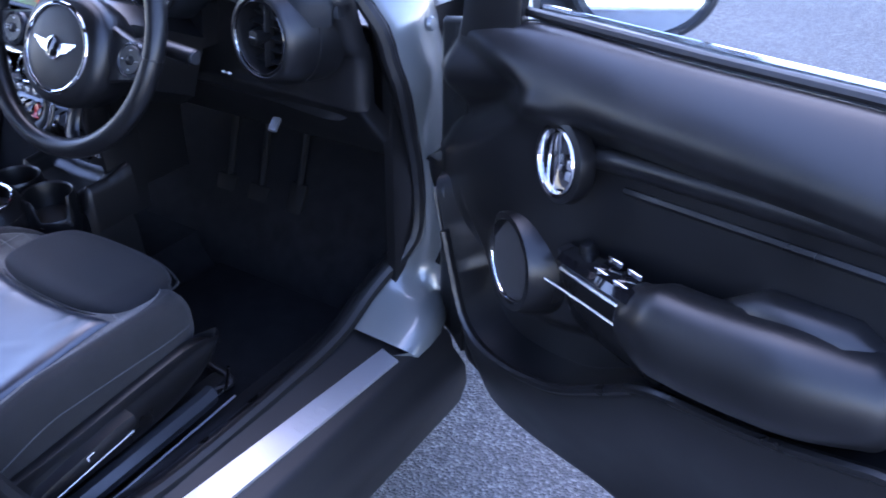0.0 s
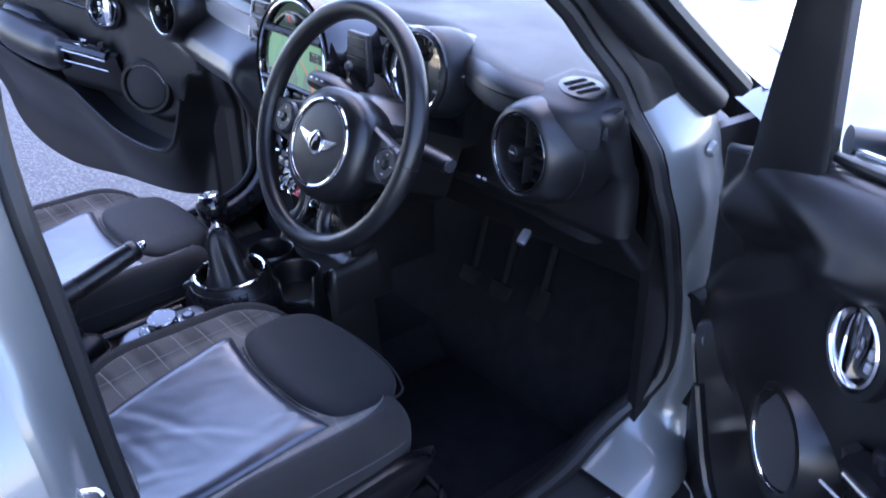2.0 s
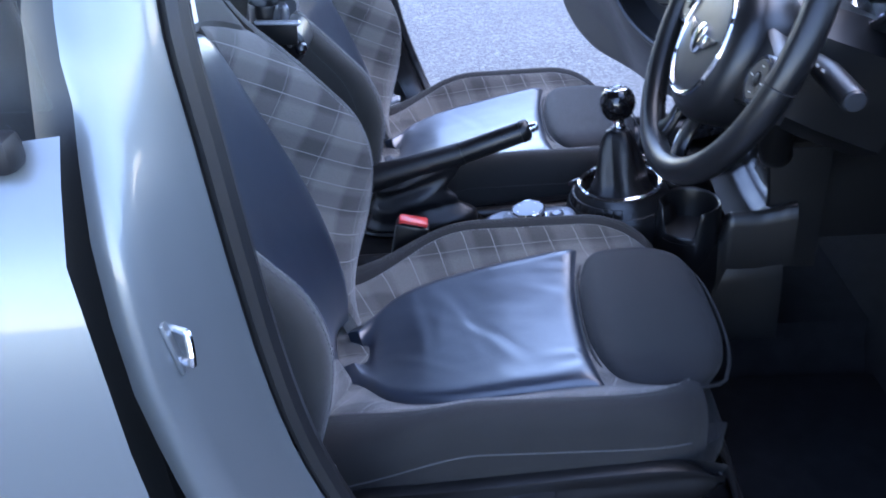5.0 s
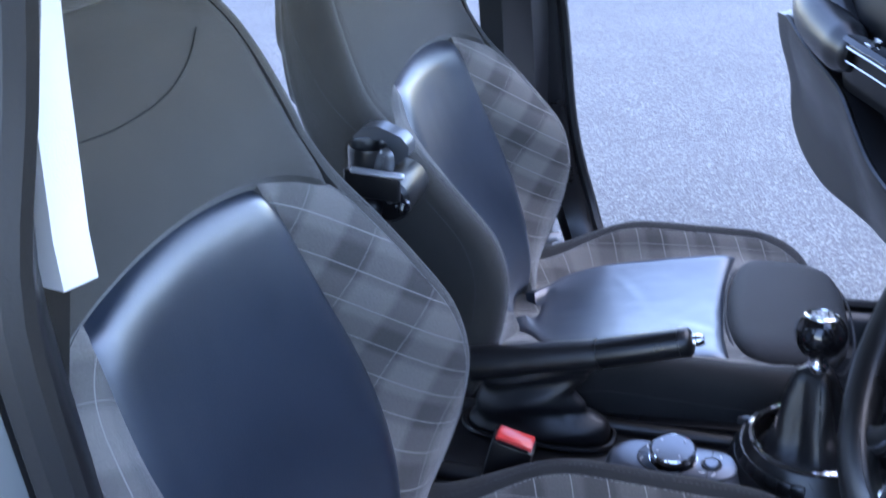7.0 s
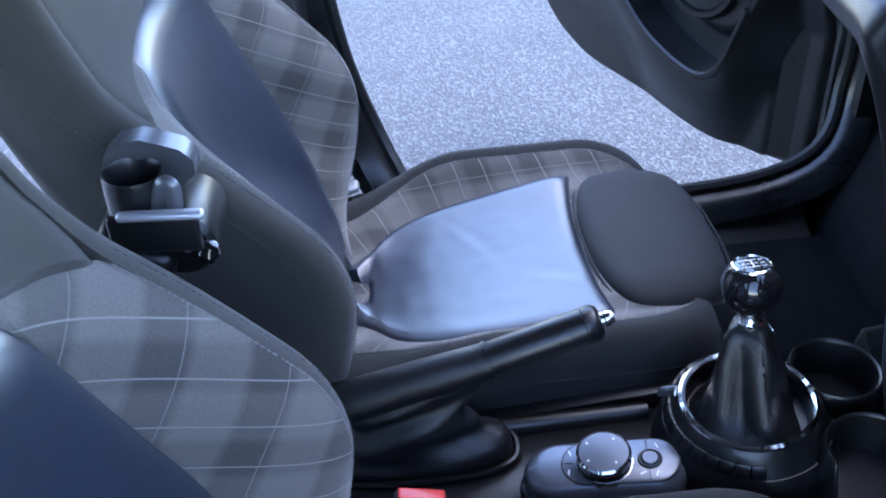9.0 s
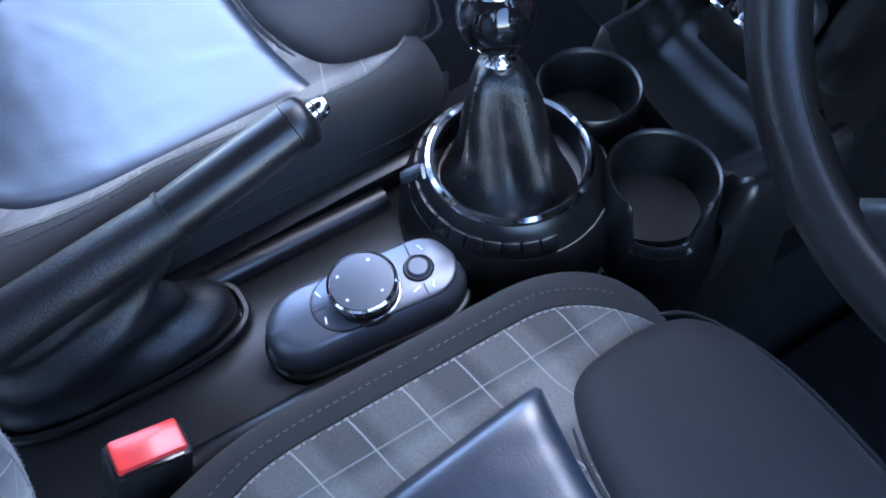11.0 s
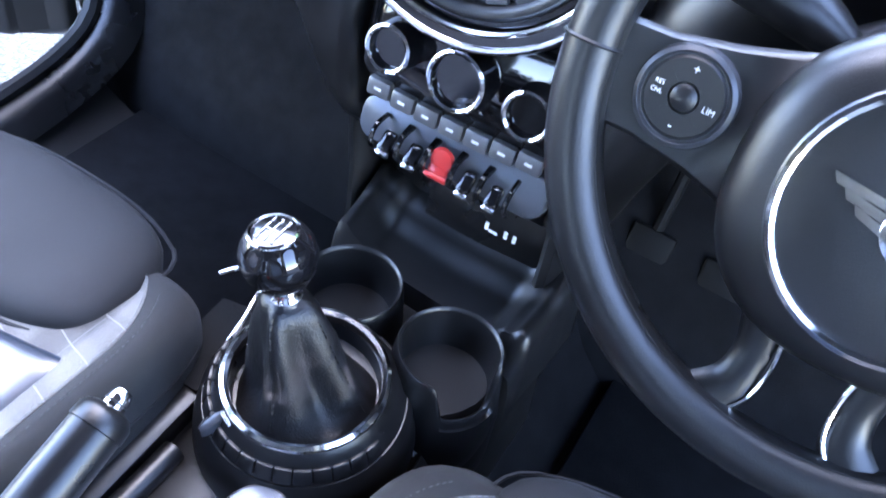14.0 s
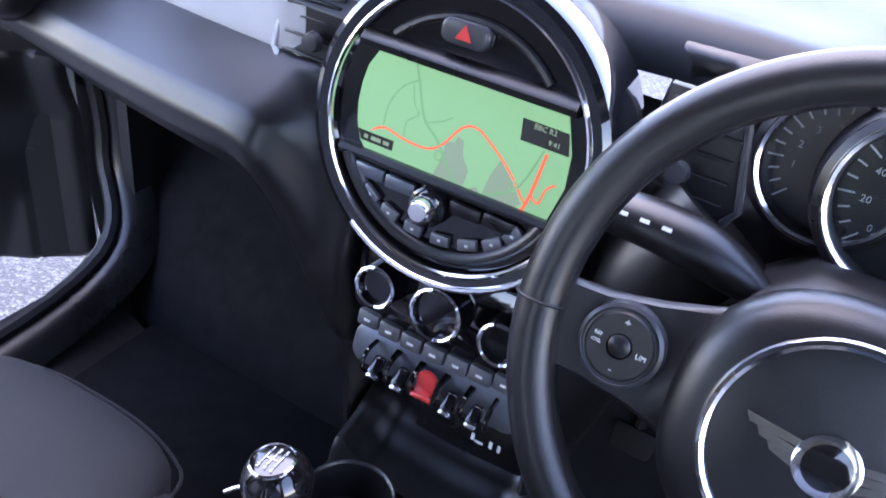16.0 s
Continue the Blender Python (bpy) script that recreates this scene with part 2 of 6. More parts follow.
def smooth_path(pts, n=6, loop=False):
    """A Catmull-Rom line through the points."""
    pts = [V(p) for p in pts]
    out = []
    m = len(pts)
    for i in range(m if loop else m - 1):
        p = [pts[(i + k) % m] if loop else pts[min(max(i + k, 0), m - 1)] for k in (-1, 0, 1, 2)]
        for k in range(n):
            t = k / n
            out.append(0.5 * (2 * p[1] + (p[2] - p[0]) * t + (2 * p[0] - 5 * p[1] + 4 * p[2] - p[3]) * t * t + (3 * p[1] - p[0] - 3 * p[2] + p[3]) * t**3))
    if not loop:
        out.append(pts[-1])
    return out


def tube(path, r, n=10, loop=False, flat=1.0, up=None):
    """A round (or flattened) bar along a line. r: one radius, or one for each point."""
    path = [V(p) for p in path]
    m = len(path)
    rings = []
    ref = V(up) if up else None
    for i, p in enumerate(path):
        a = path[(i - 1) % m] if loop or i > 0 else p
        b = path[(i + 1) % m] if loop or i < m - 1 else p
        d = (b - a).normalized()
        if ref is None:
            ref = V((0, 0, 1)) if abs(d.z) < 0.9 else V((1, 0, 0))
        s = d.cross(ref).normalized()
        w = s.cross(d).normalized()
        if not up:
            ref = w
        rr = r[i] if isinstance(r, (list, tuple)) else r
        rings.append([p + rr * (math.cos(t) * s + flat * math.sin(t) * w) for t in (2 * math.pi * k / n for k in range(n))])
    if loop:
        rings.append(rings[0])
        bm = loft(rings, cap=False)
        bmesh.ops.remove_doubles(bm, verts=bm.verts, dist=1e-6)
        return bm
    return loft(rings)


def axis_pose(at, normal, x=(1, 0, 0)):
    """A pose whose z points along normal and whose x lies near the given one."""
    z = V(normal).normalized()
    y = z.cross(V(x)).normalized()
    x = y.cross(z)
    return Matrix(((x.x, y.x, z.x, at[0]), (x.y, y.y, z.y, at[1]), (x.z, y.z, z.z, at[2]), (0, 0, 0, 1)))


def lathe(profile, m, n=40, squash=1.0):
    """A turned body: profile of (radius, height) about z of the pose m."""
    if profile[0][0] > 1e-5 and profile[-1][0] > 1e-5:
        profile = list(profile) + [profile[0]]
    rings = [[m @ V((r * math.cos(a), squash * r * math.sin(a), h)) for a in (2 * math.pi * k / n for k in range(n))] for r, h in profile]
    bm = loft(rings, cap=False)
    bmesh.ops.remove_doubles(bm, verts=bm.verts, dist=1e-6)
    holes = [e for e in bm.edges if e.is_boundary]
    if holes:
        bmesh.ops.holes_fill(bm, edges=holes, sides=0)
    bmesh.ops.recalc_face_normals(bm, faces=bm.faces)
    return bm


def rbox(sx, sy, sz, bevel, m=None, seg=2):
    bm = bmesh.new()
    bmesh.ops.create_cube(bm, size=1)
    bmesh.ops.scale(bm, vec=(sx, sy, sz), verts=bm.verts)
    if bevel:
        bmesh.ops.bevel(bm, geom=bm.edges[:], offset=min(bevel, 0.49 * min(sx, sy, sz)), segments=seg, profile=0.5, affect="EDGES")
    if m:
        bmesh.ops.transform(bm, matrix=m, verts=bm.verts)
    return bm


def slab(outline, thick, m, bevel=0.0, seg=2, taper=0.0):
    """A plate: an outline in the x, y of the pose m, raised along z, with rounded upper edges."""
    rings = [[V((x, y, 0)) for x, y in outline]]
    cx = sum(x for x, _ in outline) / len(outline)
    cy = sum(y for _, y in outline) / len(outline)
    if bevel:
        for k in range(seg + 1):
            a = math.pi / 2 * k / seg
            s, h = bevel * (1 - math.cos(a)), thick - bevel + bevel * math.sin(a)
            rings.append([V((x + (cx - x) * min(1, s / max(1e-4, math.hypot(x - cx, y - cy))), y + (cy - y) * min(1, s / max(1e-4, math.hypot(x - cx, y - cy))), h)) for x, y in outline])
    else:
        rings.append([V((x, y, thick)) for x, y in outline])
    bm = loft([[m @ p for p in r] for r in rings])
    return bm


def round_outline(w, h, r, n=5):
    """A rectangle with round corners about the origin."""
    r = min(r, w / 2, h / 2)
    out = []
    for cx, cy, a0 in ((w / 2 - r, h / 2 - r, 0), (-w / 2 + r, h / 2 - r, 90), (-w / 2 + r, -h / 2 + r, 180), (w / 2 - r, -h / 2 + r, 270)):
        for k in range(n + 1):
            a = radians(a0 + 90 * k / n)
            out.append((cx + r * math.cos(a), cy + r * math.sin(a)))
    return out


def disc_outline(r, n=32, squash=1.0):
    return [(r * math.cos(2 * math.pi * k / n), squash * r * math.sin(2 * math.pi * k / n)) for k in range(n)]


def step(t):
    t = min(max(t, 0.0), 1.0)
    return t * t * (3 - 2 * t)


def lerp(a, b, t):
    return a + (b - a) * t


def table(pairs, x):
    """A value between the rows of a short table."""
    if x <= pairs[0][0]:
        return pairs[0][1]
    for (a, va), (b, vb) in zip(pairs, pairs[1:]):
        if x <= b:
            return lerp(va, vb, step((x - a) / (b - a)))
    return pairs[-1][1]


def curve(pairs, x):
    """A smooth line through the rows of a short table."""
    n = len(pairs)
    x = min(max(x, pairs[0][0]), pairs[-1][0])
    for i in range(n - 1):
        (a, va), (b, vb) = pairs[i], pairs[i + 1]
        if x <= b or i == n - 2:
            h = b - a
            d0 = (vb - pairs[i - 1][1]) / (b - pairs[i - 1][0]) if i > 0 else (vb - va) / h
            d1 = (pairs[i + 2][1] - va) / (pairs[i + 2][0] - a) if i < n - 2 else (vb - va) / h
            t = (x - a) / h
            return (2 * t**3 - 3 * t * t + 1) * va + (t**3 - 2 * t * t + t) * h * d0 + (3 * t * t - 2 * t**3) * vb + (t**3 - t * t) * h * d1


def panel(fn, nu, nv, depth=0.012, roll=0.18, wrinkle=0.0, uv=None, thick=0.02, sides=(1, 1, 1, 1), out=(0, 0, 1)):
    """A padded panel over fn(u, v), u and v from 0 to 1: its edges roll back by depth, its back is closed."""
    bm = bmesh.new()
    lay = bm.loops.layers.uv.new("UVMap") if uv else None
    e = 1e-3
    top, back = [], []
    for i in range(nu + 1):
        rt, rb = [], []
        for j in range(nv + 1):
            u, v = i / nu, j / nv
            p = V(fn(u, v))
            du = V(fn(min(u + e, 1), v)) - V(fn(max(u - e, 0), v))
            dv = V(fn(u, min(v + e, 1))) - V(fn(u, max(v - e, 0)))
            n = du.cross(dv)
            n = n.normalized() if n.length > 1e-12 else V(out)
            if n.dot(V(out)) < 0:
                n = -n
            f = 1.0
            for side, q in zip(sides, (u, 1 - u, v, 1 - v)):
                if side and q < roll:
                    f *= math.sqrt(max(0.0, 1 - (1 - q / roll) ** 2))
            w = wrinkle * (noise.noise(p * 14) + 0.5 * noise.noise(p * 37)) if wrinkle else 0
            rt.append(bm.verts.new(p + n * (w * f - depth * (1 - f))))
            rb.append(bm.verts.new(p - n * (depth + thick)))
        top.append(rt)
        back.append(rb)
    for i in range(nu):
        for j in range(nv):
            f = bm.faces.new((top[i][j], top[i + 1][j], top[i + 1][j + 1], top[i][j + 1]))
            if lay:
                for loop, (a, b) in zip(f.loops, ((i, j), (i + 1, j), (i + 1, j + 1), (i, j + 1))):
                    loop[lay].uv = uv(a / nu, b / nv)
            bm.faces.new((back[i][j + 1], back[i + 1][j + 1], back[i + 1][j], back[i][j]))
    rim = [(i, 0) for i in range(nu)] + [(nu, j) for j in range(nv)] + [(i, nv) for i in range(nu, 0, -1)] + [(0, j) for j in range(nv, 0, -1)]
    for (a, b), (c, d) in zip(rim, rim[1:] + rim[:1]):
        bm.faces.new((top[a][b], back[a][b], back[c][d], top[c][d]))
    bmesh.ops.remove_doubles(bm, verts=bm.verts, dist=1e-6)
    bmesh.ops.recalc_face_normals(bm, faces=bm.faces)
    return bm


def dashes(path, length, gap, r):
    """Separate stitches along a line, joined into one mesh."""
    bm = bmesh.new()
    run = 0.0
    path = [V(p) for p in path]
    for a, b in zip(path, path[1:]):
        d = b - a
        if d.length < 1e-6:
            continue
        e = d.normalized()
        s = e.cross(V((0, 0, 1)) if abs(e.z) < 0.9 else V((1, 0, 0))).normalized() * r
        w = s.cross(e)
        k = run
        while k < d.length:
            p, q = a + e * k, a + e * min(k + length, d.length)
            vs = [bm.verts.new(c + o) for c in (p, q) for o in (s, w, -s, -w)]
            for i in range(4):
                bm.faces.new((vs[i], vs[(i + 1) % 4], vs[4 + (i + 1) % 4], vs[4 + i]))
            k += length + gap
        run = k - d.length
    bmesh.ops.recalc_face_normals(bm, faces=bm.faces)
    return bm


def words(text, size, m, depth=0.0004):
    cu = bpy.data.curves.new("words", "FONT")
    cu.body, cu.size, cu.extrude, cu.align_x, cu.align_y, cu.resolution_u = text, size, depth, "CENTER", "CENTER", 2
    ob = bpy.data.objects.new("words", cu)
    me = ob.to_mesh()
    bm = bmesh.new()
    bm.from_mesh(me)
    ob.to_mesh_clear()
    bpy.data.objects.remove(ob)
    bpy.data.curves.remove(cu)
    bmesh.ops.transform(bm, matrix=m, verts=bm.verts)
    return bm


# ---- ground ----
def plane(x0, x1, y0, y1, z):
    bm = bmesh.new()
    bm.faces.new([bm.verts.new(p) for p in ((x0, y0, z), (x1, y0, z), (x1, y1, z), (x0, y1, z))])
    return bm


ground = single("ground", plane(-400, 400, -400, 400, 0), ASPHALT, "grey speckled asphalt of a parking area", "ground", "structure")
KP = axis_pose((-6.62, -1.3, 0), (0, 0, 1), (0.0, 1, 0)) @ Matrix.Rotation(radians(18), 4, "Z")
for k in range(-9, 10):
    single("kerb", rbox(0.9, 0.16, 0.24, 0.012, KP @ pose(k * 0.905, 0.08, 0)), SUNLIT_CONCRETE, "concrete kerb stone beside the asphalt, coloured as if sunlit", "kerb", "structure")
single("pavement", rbox(60, 1.3, 0.2, 0.0, KP @ pose(0, 0.17 + 0.65, 0.0)), SUNLIT_CONCRETE, "concrete footpath behind the kerb, coloured as if sunlit", "pavement", "structure")
single("lawn", rbox(60, 30, 0.2, 0.0, KP @ pose(0, 0.17 + 1.3 + 15, 0.0)), GRASS, "mown green lawn beyond the footpath", "lawn", "structure")
single("parking_line", rbox(0.1, 2.4, 0.006, 0.0, pose(-3.9, 6.2, 0.001, 0, 0, 27)), WHITE, "worn white painted parking line on asphalt", "road marking", "structure")

# ---- car shell ----
car = thing("hatchback_car", (0, 0, 0), "light grey small hatchback body with its front doors open", "car")


def tumble(z):
    return table([(0.80, 0.80), (0.90, 0.775), (1.0, 0.725), (1.1, 0.687), (1.2, 0.66), (1.3, 0.64), (1.42, 0.60)], z)


OPENING = [(0.40, 0.80), (0.437, 0.60), (0.43, 0.48), (0.375, 0.40), (0.28, 0.352), (0.10, 0.338), (-0.15, 0.338), (-0.26, 0.37), (-0.33, 0.45), (-0.378, 0.58), (-0.403, 0.73),
           (-0.418, 0.95), (-0.426, 1.07), (-0.418, 1.17), (-0.395, 1.28), (-0.34, 1.37), (-0.2, 1.41), (-0.05, 1.41), (0.05, 1.37), (0.14, 1.28), (0.225, 1.19), (0.305, 1.10), (0.365, 1.0), (0.39, 0.9)]
MID = V((0, 0.0, 0.85))


def side_frame(s):
    """The post and roof rail round one door opening, the seal on it and the sill."""
    lead = 0.0 if s > 0 else 0.09
    loop = smooth_path([(0, y + lead * step((y - 0.1) / 0.3) * step((1.2 - z) / 0.3), z - (0.0 if s > 0 else 0.015) * step((0.62 - z) / 0.25)) for y, z in OPENING], 4, True)
    trim, frame, seal = [], [], []
    plain = [(0.0, 0.012), (0.008, 0.03), (0.004, 0.7), (0.02, 1.0), (0.03, 1.3), (0.01, 1.6), (-0.02, 1.6)]
    for p in loop:
        out = p - MID
        out = V((0, out.y / 0.43, out.z / 0.55)).normalized()
        wide = 0.055 - 0.036 * step(out.y / 0.6) * step((1.0 - p.z) / 0.1)
        x = tumble(p.z) - 0.075 * step((0.5 - p.z) / 0.14)
        y = p.y
        outer = [(dx, do if k < 2 else do * wide) for k, (dx, do) in enumerate(plain)]
        if s > 0:
            # the jamb in front of the door: set in, with a broad face that flares on to the sill
            front = step((p.y - 0.24) / 0.08) * step((1.02 - p.z) / 0.08)
            inset = front * curve([(0.36, 0.0), (0.42, 0.02), (0.5, 0.036), (0.66, 0.036), (0.85, 0.0), (1.1, 0.0)], p.z)
            low = step((0.47 - p.z) / 0.09)
            face = [(0.0, 0.012), (0.004, 0.026), (0.002, 0.06), (0.0, 0.09), (-0.004, 0.12), (-0.010, 0.15), (-0.02, 0.16)]
            foot = [(0.0, 0.010), (0.022, 0.010), (0.058, 0.014), (0.095, 0.018), (0.125, 0.024), (0.138, 0.04), (0.13, 0.09)]
            outer = [(lerp(q[0], lerp(f[0], g[0], low), front), lerp(q[1], lerp(f[1], g[1], low), front)) for q, f, g in zip(outer, face, foot)]
            # the centre post: seal well inside, painted face running out to the body side
            rear = step((-0.24 - p.y) / 0.08) * step((1.36 - p.z) / 0.1)
            xs = curve([(0.33, 0.715), (0.45, 0.708), (0.6, 0.706), (0.78, 0.699), (0.95, 0.692), (1.05, 0.682), (1.15, 0.648), (1.25, 0.63), (1.42, 0.60)], p.z)
            side = tumble(p.z) - xs
            post = [(0.0, 0.012), (0.010, 0.020), (0.30 * side + 0.01, 0.030), (0.65 * side + 0.010, 0.046), (side + 0.004, 0.056), (side + 0.012, 0.068), (side + 0.006, 0.085)]
            outer = [(lerp(q[0], g[0], rear), lerp(q[1], g[1], rear)) for q, g in zip(outer, post)]
            x = lerp(x - inset, xs, rear)
            y += 1.5 * inset
        inner = [(-0.07, 0.05), (-0.055, 0.02), (-0.035, 0.006), (-0.012, 0.006), (0.0, 0.012)]
        trim.append([V((s * (x + dx), y + out.y * do, p.z + out.z * do)) for dx, do in inner])
        frame.append([V((s * (x + dx), y + out.y * do, p.z + out.z * do)) for dx, do in outer])
        seal.append(V((s * (x - 0.010), y, p.z)))
    for rings, name, mat, label in ((trim, "inner_trim", PLASTIC_HARD, "black pillar and sill trim"), (frame, "door_frame", PAINT, "light grey painted door frame")):
        bm = loft(rings + rings[:1], closed=False, cap=False)
        bmesh.ops.remove_doubles(bm, verts=bm.verts, dist=1e-6)
        if name == "door_frame":
            black = bm.copy()
            for f in list(bm.faces):
                c = f.calc_center_median()
                if (c.z < (0.36 if s > 0 else 0.345) and -0.3 < c.y < (0.31 if s > 0 else 0.36)) or (s > 0 and c.z > 0.985 and c.y > -0.36):
                    bm.faces.remove(f)
            for f in list(black.faces):
                c = f.calc_center_median()
                if c.z <= 0.985 or c.y <= -0.36 or s < 0:
                    black.faces.remove(f)
            if s > 0:
                part("upper_frame", black, RUBBER, car, "black upper door frame", 60)
        part(name, bm, mat, car, label, 60)
    part("door_seal", tube(seal, 0.013, 8, True), RUBBER, car, "black rubber door seal")
    sill = [(0.60, 0.27), (0.685, 0.315), (0.705, 0.345), (0.722, 0.340), (0.73, 0.333), (0.848, 0.333), (0.865, 0.322), (0.872, 0.292), (0.885, 0.280), (0.900, 0.262), (0.905, 0.22), (0.89, 0.16), (0.7, 0.15), (0.60, 0.2)]
    if s < 0:
        part("jamb_filler", loft([[V((s * (tumble(z) + dx), y + lead, z)) for dx, y in ((-0.06, 0.46), (-0.005, 0.475), (0.02, 0.545), (-0.08, 0.56))] for z in (0.34, 0.5, 0.7, 0.85, 0.95)]), RUBBER, car, "black gap behind the door hinge", 50)
    rings = [[V((s * (x if s > 0 else min(x, 0.77)), y, z - (0.0 if s > 0 else 0.03))) for x, z in sill] for y in span(-0.40, 0.44, 19)]
    part("sill", loft(rings), RUBBER, car, "black plastic door sill", 50)


side_frame(1)
side_frame(-1)

# front wings, bonnet, scuttle
def nose(y):
    f = step((y - 0.5) / 1.1)
    top = lerp(0.985, 0.86, f)
    return [(0.0, top + 0.02), (0.35, top + 0.012), (0.6, top - 0.01), (0.72, top - 0.035), (0.79, top - 0.09), (0.83, top - 0.17), (0.852, 0.62), (0.845, 0.4), (0.82, 0.2)]


rings = []
for y in span(1.13, 1.85, 14):
    half = nose(y - 0.16)
    k = 1 - 0.18 * step((y - 1.3) / 0.5)
    back = 0.27 * (1 - step((y - 1.13) / 0.5))
    rings.append([V((-x * k, y - back * (x / 0.8) ** 2, z)) for x, z in reversed(half[1:])] + [V((x * k, y - back * (x / 0.8) ** 2, z)) for x, z in half])
part("bonnet", loft(rings, closed=False), PAINT, car, "light grey bonnet and wings", 50)
for s in (1, -1):
    rows = []
    for y in span(0.60 if s > 0 else 0.535, 0.80, 6):
        rows.append([V((s * x, y, z)) for x, z in ((0.74, 0.955), (0.79, 0.93), (0.825, 0.86), (0.85, 0.62), (0.845, 0.4), (0.82, 0.2), (0.6, 0.2))])
    part("wing", loft(rows, closed=False), PAINT, car, "light grey front wing")
part("scuttle", loft([[V((x, 0.94 - 0.27 * (x / 0.75) ** 2, 0.985 - 0.03 * (x / 0.75) ** 2)), V((x, 1.125 - 0.25 * (x / 0.75) ** 2, 0.97 - 0.07 * (x / 0.75) ** 2)), V((x, 1.12 - 0.25 * (x / 0.75) ** 2, 0.86)), V((x, 0.92 - 0.27 * (x / 0.75) ** 2, 0.88))] for x in span(-0.75, 0.75, 17)]), PLASTIC_HARD, car, "black scuttle panel")
scoop = []
for y, w, h in ((1.30, 0.02, 0.0), (1.34, 0.20, 0.022), (1.42, 0.24, 0.032), (1.50, 0.25, 0.030), (1.53, 0.25, 0.018)):
    z0 = lerp(0.985, 0.86, step((y - 0.66) / 1.1)) + 0.012
    scoop.append([V((w * math.cos(a), y, z0 + h * math.sin(a))) for a in span(0, math.pi, 12)] + [V((-w, y, z0 - 0.03)), V((w, y, z0 - 0.03))])
part("bonnet_scoop", loft(scoop), PAINT, car, "light grey bonnet scoop", 50)
for s in (1, -1):
    part("washer_jet", rbox(0.03, 0.018, 0.012, 0.004, pose(s * 0.28, 1.24, 0.972)), RUBBER, car, "black washer jet")
part("wiper", tube(smooth_path([(0.35, 0.955, 1.0), (0.05, 0.985, 1.02), (-0.45, 0.90, 1.03)], 6), 0.008, 8), RUBBER, car, "black windscreen wiper")

# windscreen, roof, pillars
def screen_point(u, v):
    """u across, v up the windscreen."""
    x = lerp(-1, 1, u) * lerp(0.70, 0.57, v)
    bow = 1 - (2 * u - 1) ** 2
    return V((x, lerp(0.675, 0.14, v) + bow * lerp(0.285, 0.07, v), lerp(0.99, 1.40, v) + 0.02 * bow))


bm = loft([[screen_point(u, v) for u in span(0, 1, 17)] for v in span(0, 1, 7)], closed=False)
ws = part("windscreen", bm, GLASS, car, "clear windscreen")
ws.visible_shadow = False
for s in (1, -1):
    a = [V((s * 0.745, 0.52, 0.97)), V((s * 0.70, 0.385, 1.10)), V((s * 0.665, 0.28, 1.21)), V((s * 0.635, 0.17, 1.32)), V((s * 0.60, 0.09, 1.40))]
    path = smooth_path(a, 5)
    part("a_pillar", tube(path, 0.04, 12, flat=0.8), PLASTIC, car, "black windscreen pillar")
    path = smooth_path([p + V((s * 0.015, 0.055, 0.012)) for p in a], 5)
    part("pillar_panel", tube(path, 0.028, 10, flat=0.7), PLASTIC_HARD, car, "black outer windscreen pillar")
    path = smooth_path([p + V((-s * 0.035, -0.015, 0.0)) for p in a], 5)
    part("pillar_lining", tube(path, 0.022, 10, flat=0.7), GREY_TRIM, car, "grey inner pillar lining")


def roof_z(x, y):
    return 1.46 + 0.035 * (1 - (x / 0.66) ** 2) - 0.05 * max(0.0, -y / 1.95) ** 2 - 0.03 * max(0.0, y) / 0.1


part("roof", loft([[V((x, y, roof_z(x, y))) for x in span(-0.64, 0.64, 17)] for y in span(0.10, -1.95, 17)], closed=False), PAINT, car, "light grey roof panel")
part("headliner", loft([[V((x, y, roof_z(x, y) - 0.03)) for x in span(-0.64, 0.64, 17)] for y in span(0.10, -1.95, 17)], closed=False), HEADLINER, car, "grey fabric roof lining")

# floor pan, bulkhead, tunnel
part("floor_carpet", loft([[V((x, y, z)) for x, z in ((-0.72, 0.33), (-0.66, 0.24), (-0.2, 0.225), (-0.13, 0.3), (0.13, 0.3), (0.2, 0.225), (0.66, 0.24), (0.72, 0.33), (0.72, 0.16), (-0.72, 0.16))] for y in span(-1.0, 0.55, 8)]), CARPET, car, "black carpet")
part("bulkhead", panel(lambda u, v: V((lerp(-0.76, 0.76, u), lerp(0.45, 0.80, step(v)), lerp(0.22, 0.75, v))), 10, 10, 0.005, 0.05, out=(0, -1, 0.3)), CARPET, car, "black carpeted bulkhead")
for s in (1, -1):
    part("kick_panel", panel(lambda u, v: V((s * (0.715 + 0.04 * u), lerp(0.43 if s > 0 else 0.53, 0.85, u), lerp(0.26, 0.92, v))), 8, 8, 0.01, 0.1, out=(-s, 0, 0)), PLASTIC, car, "black footwell side panel")

# rear cabin
bench = thing("rear_bench", (0, -1.25, 0.3), "black cloth rear bench seat under an added white cloth", "rear seat")
part("bench_cushion", panel(lambda u, v: V((lerp(-0.60, 0.60, u), lerp(-1.45, -0.98, v), 0.50 + 0.03 * v)), 16, 8, 0.06, 0.15, thick=0.12), FABRIC_DARK, bench)
part("bench_backrest", panel(lambda u, v: V((lerp(-0.60, 0.60, u), lerp(-1.42, -1.62, v), lerp(0.5, 1.02, v))), 16, 8, 0.06, 0.15, thick=0.08, out=(0, 1, 0.2)), FABRIC_DARK, bench)

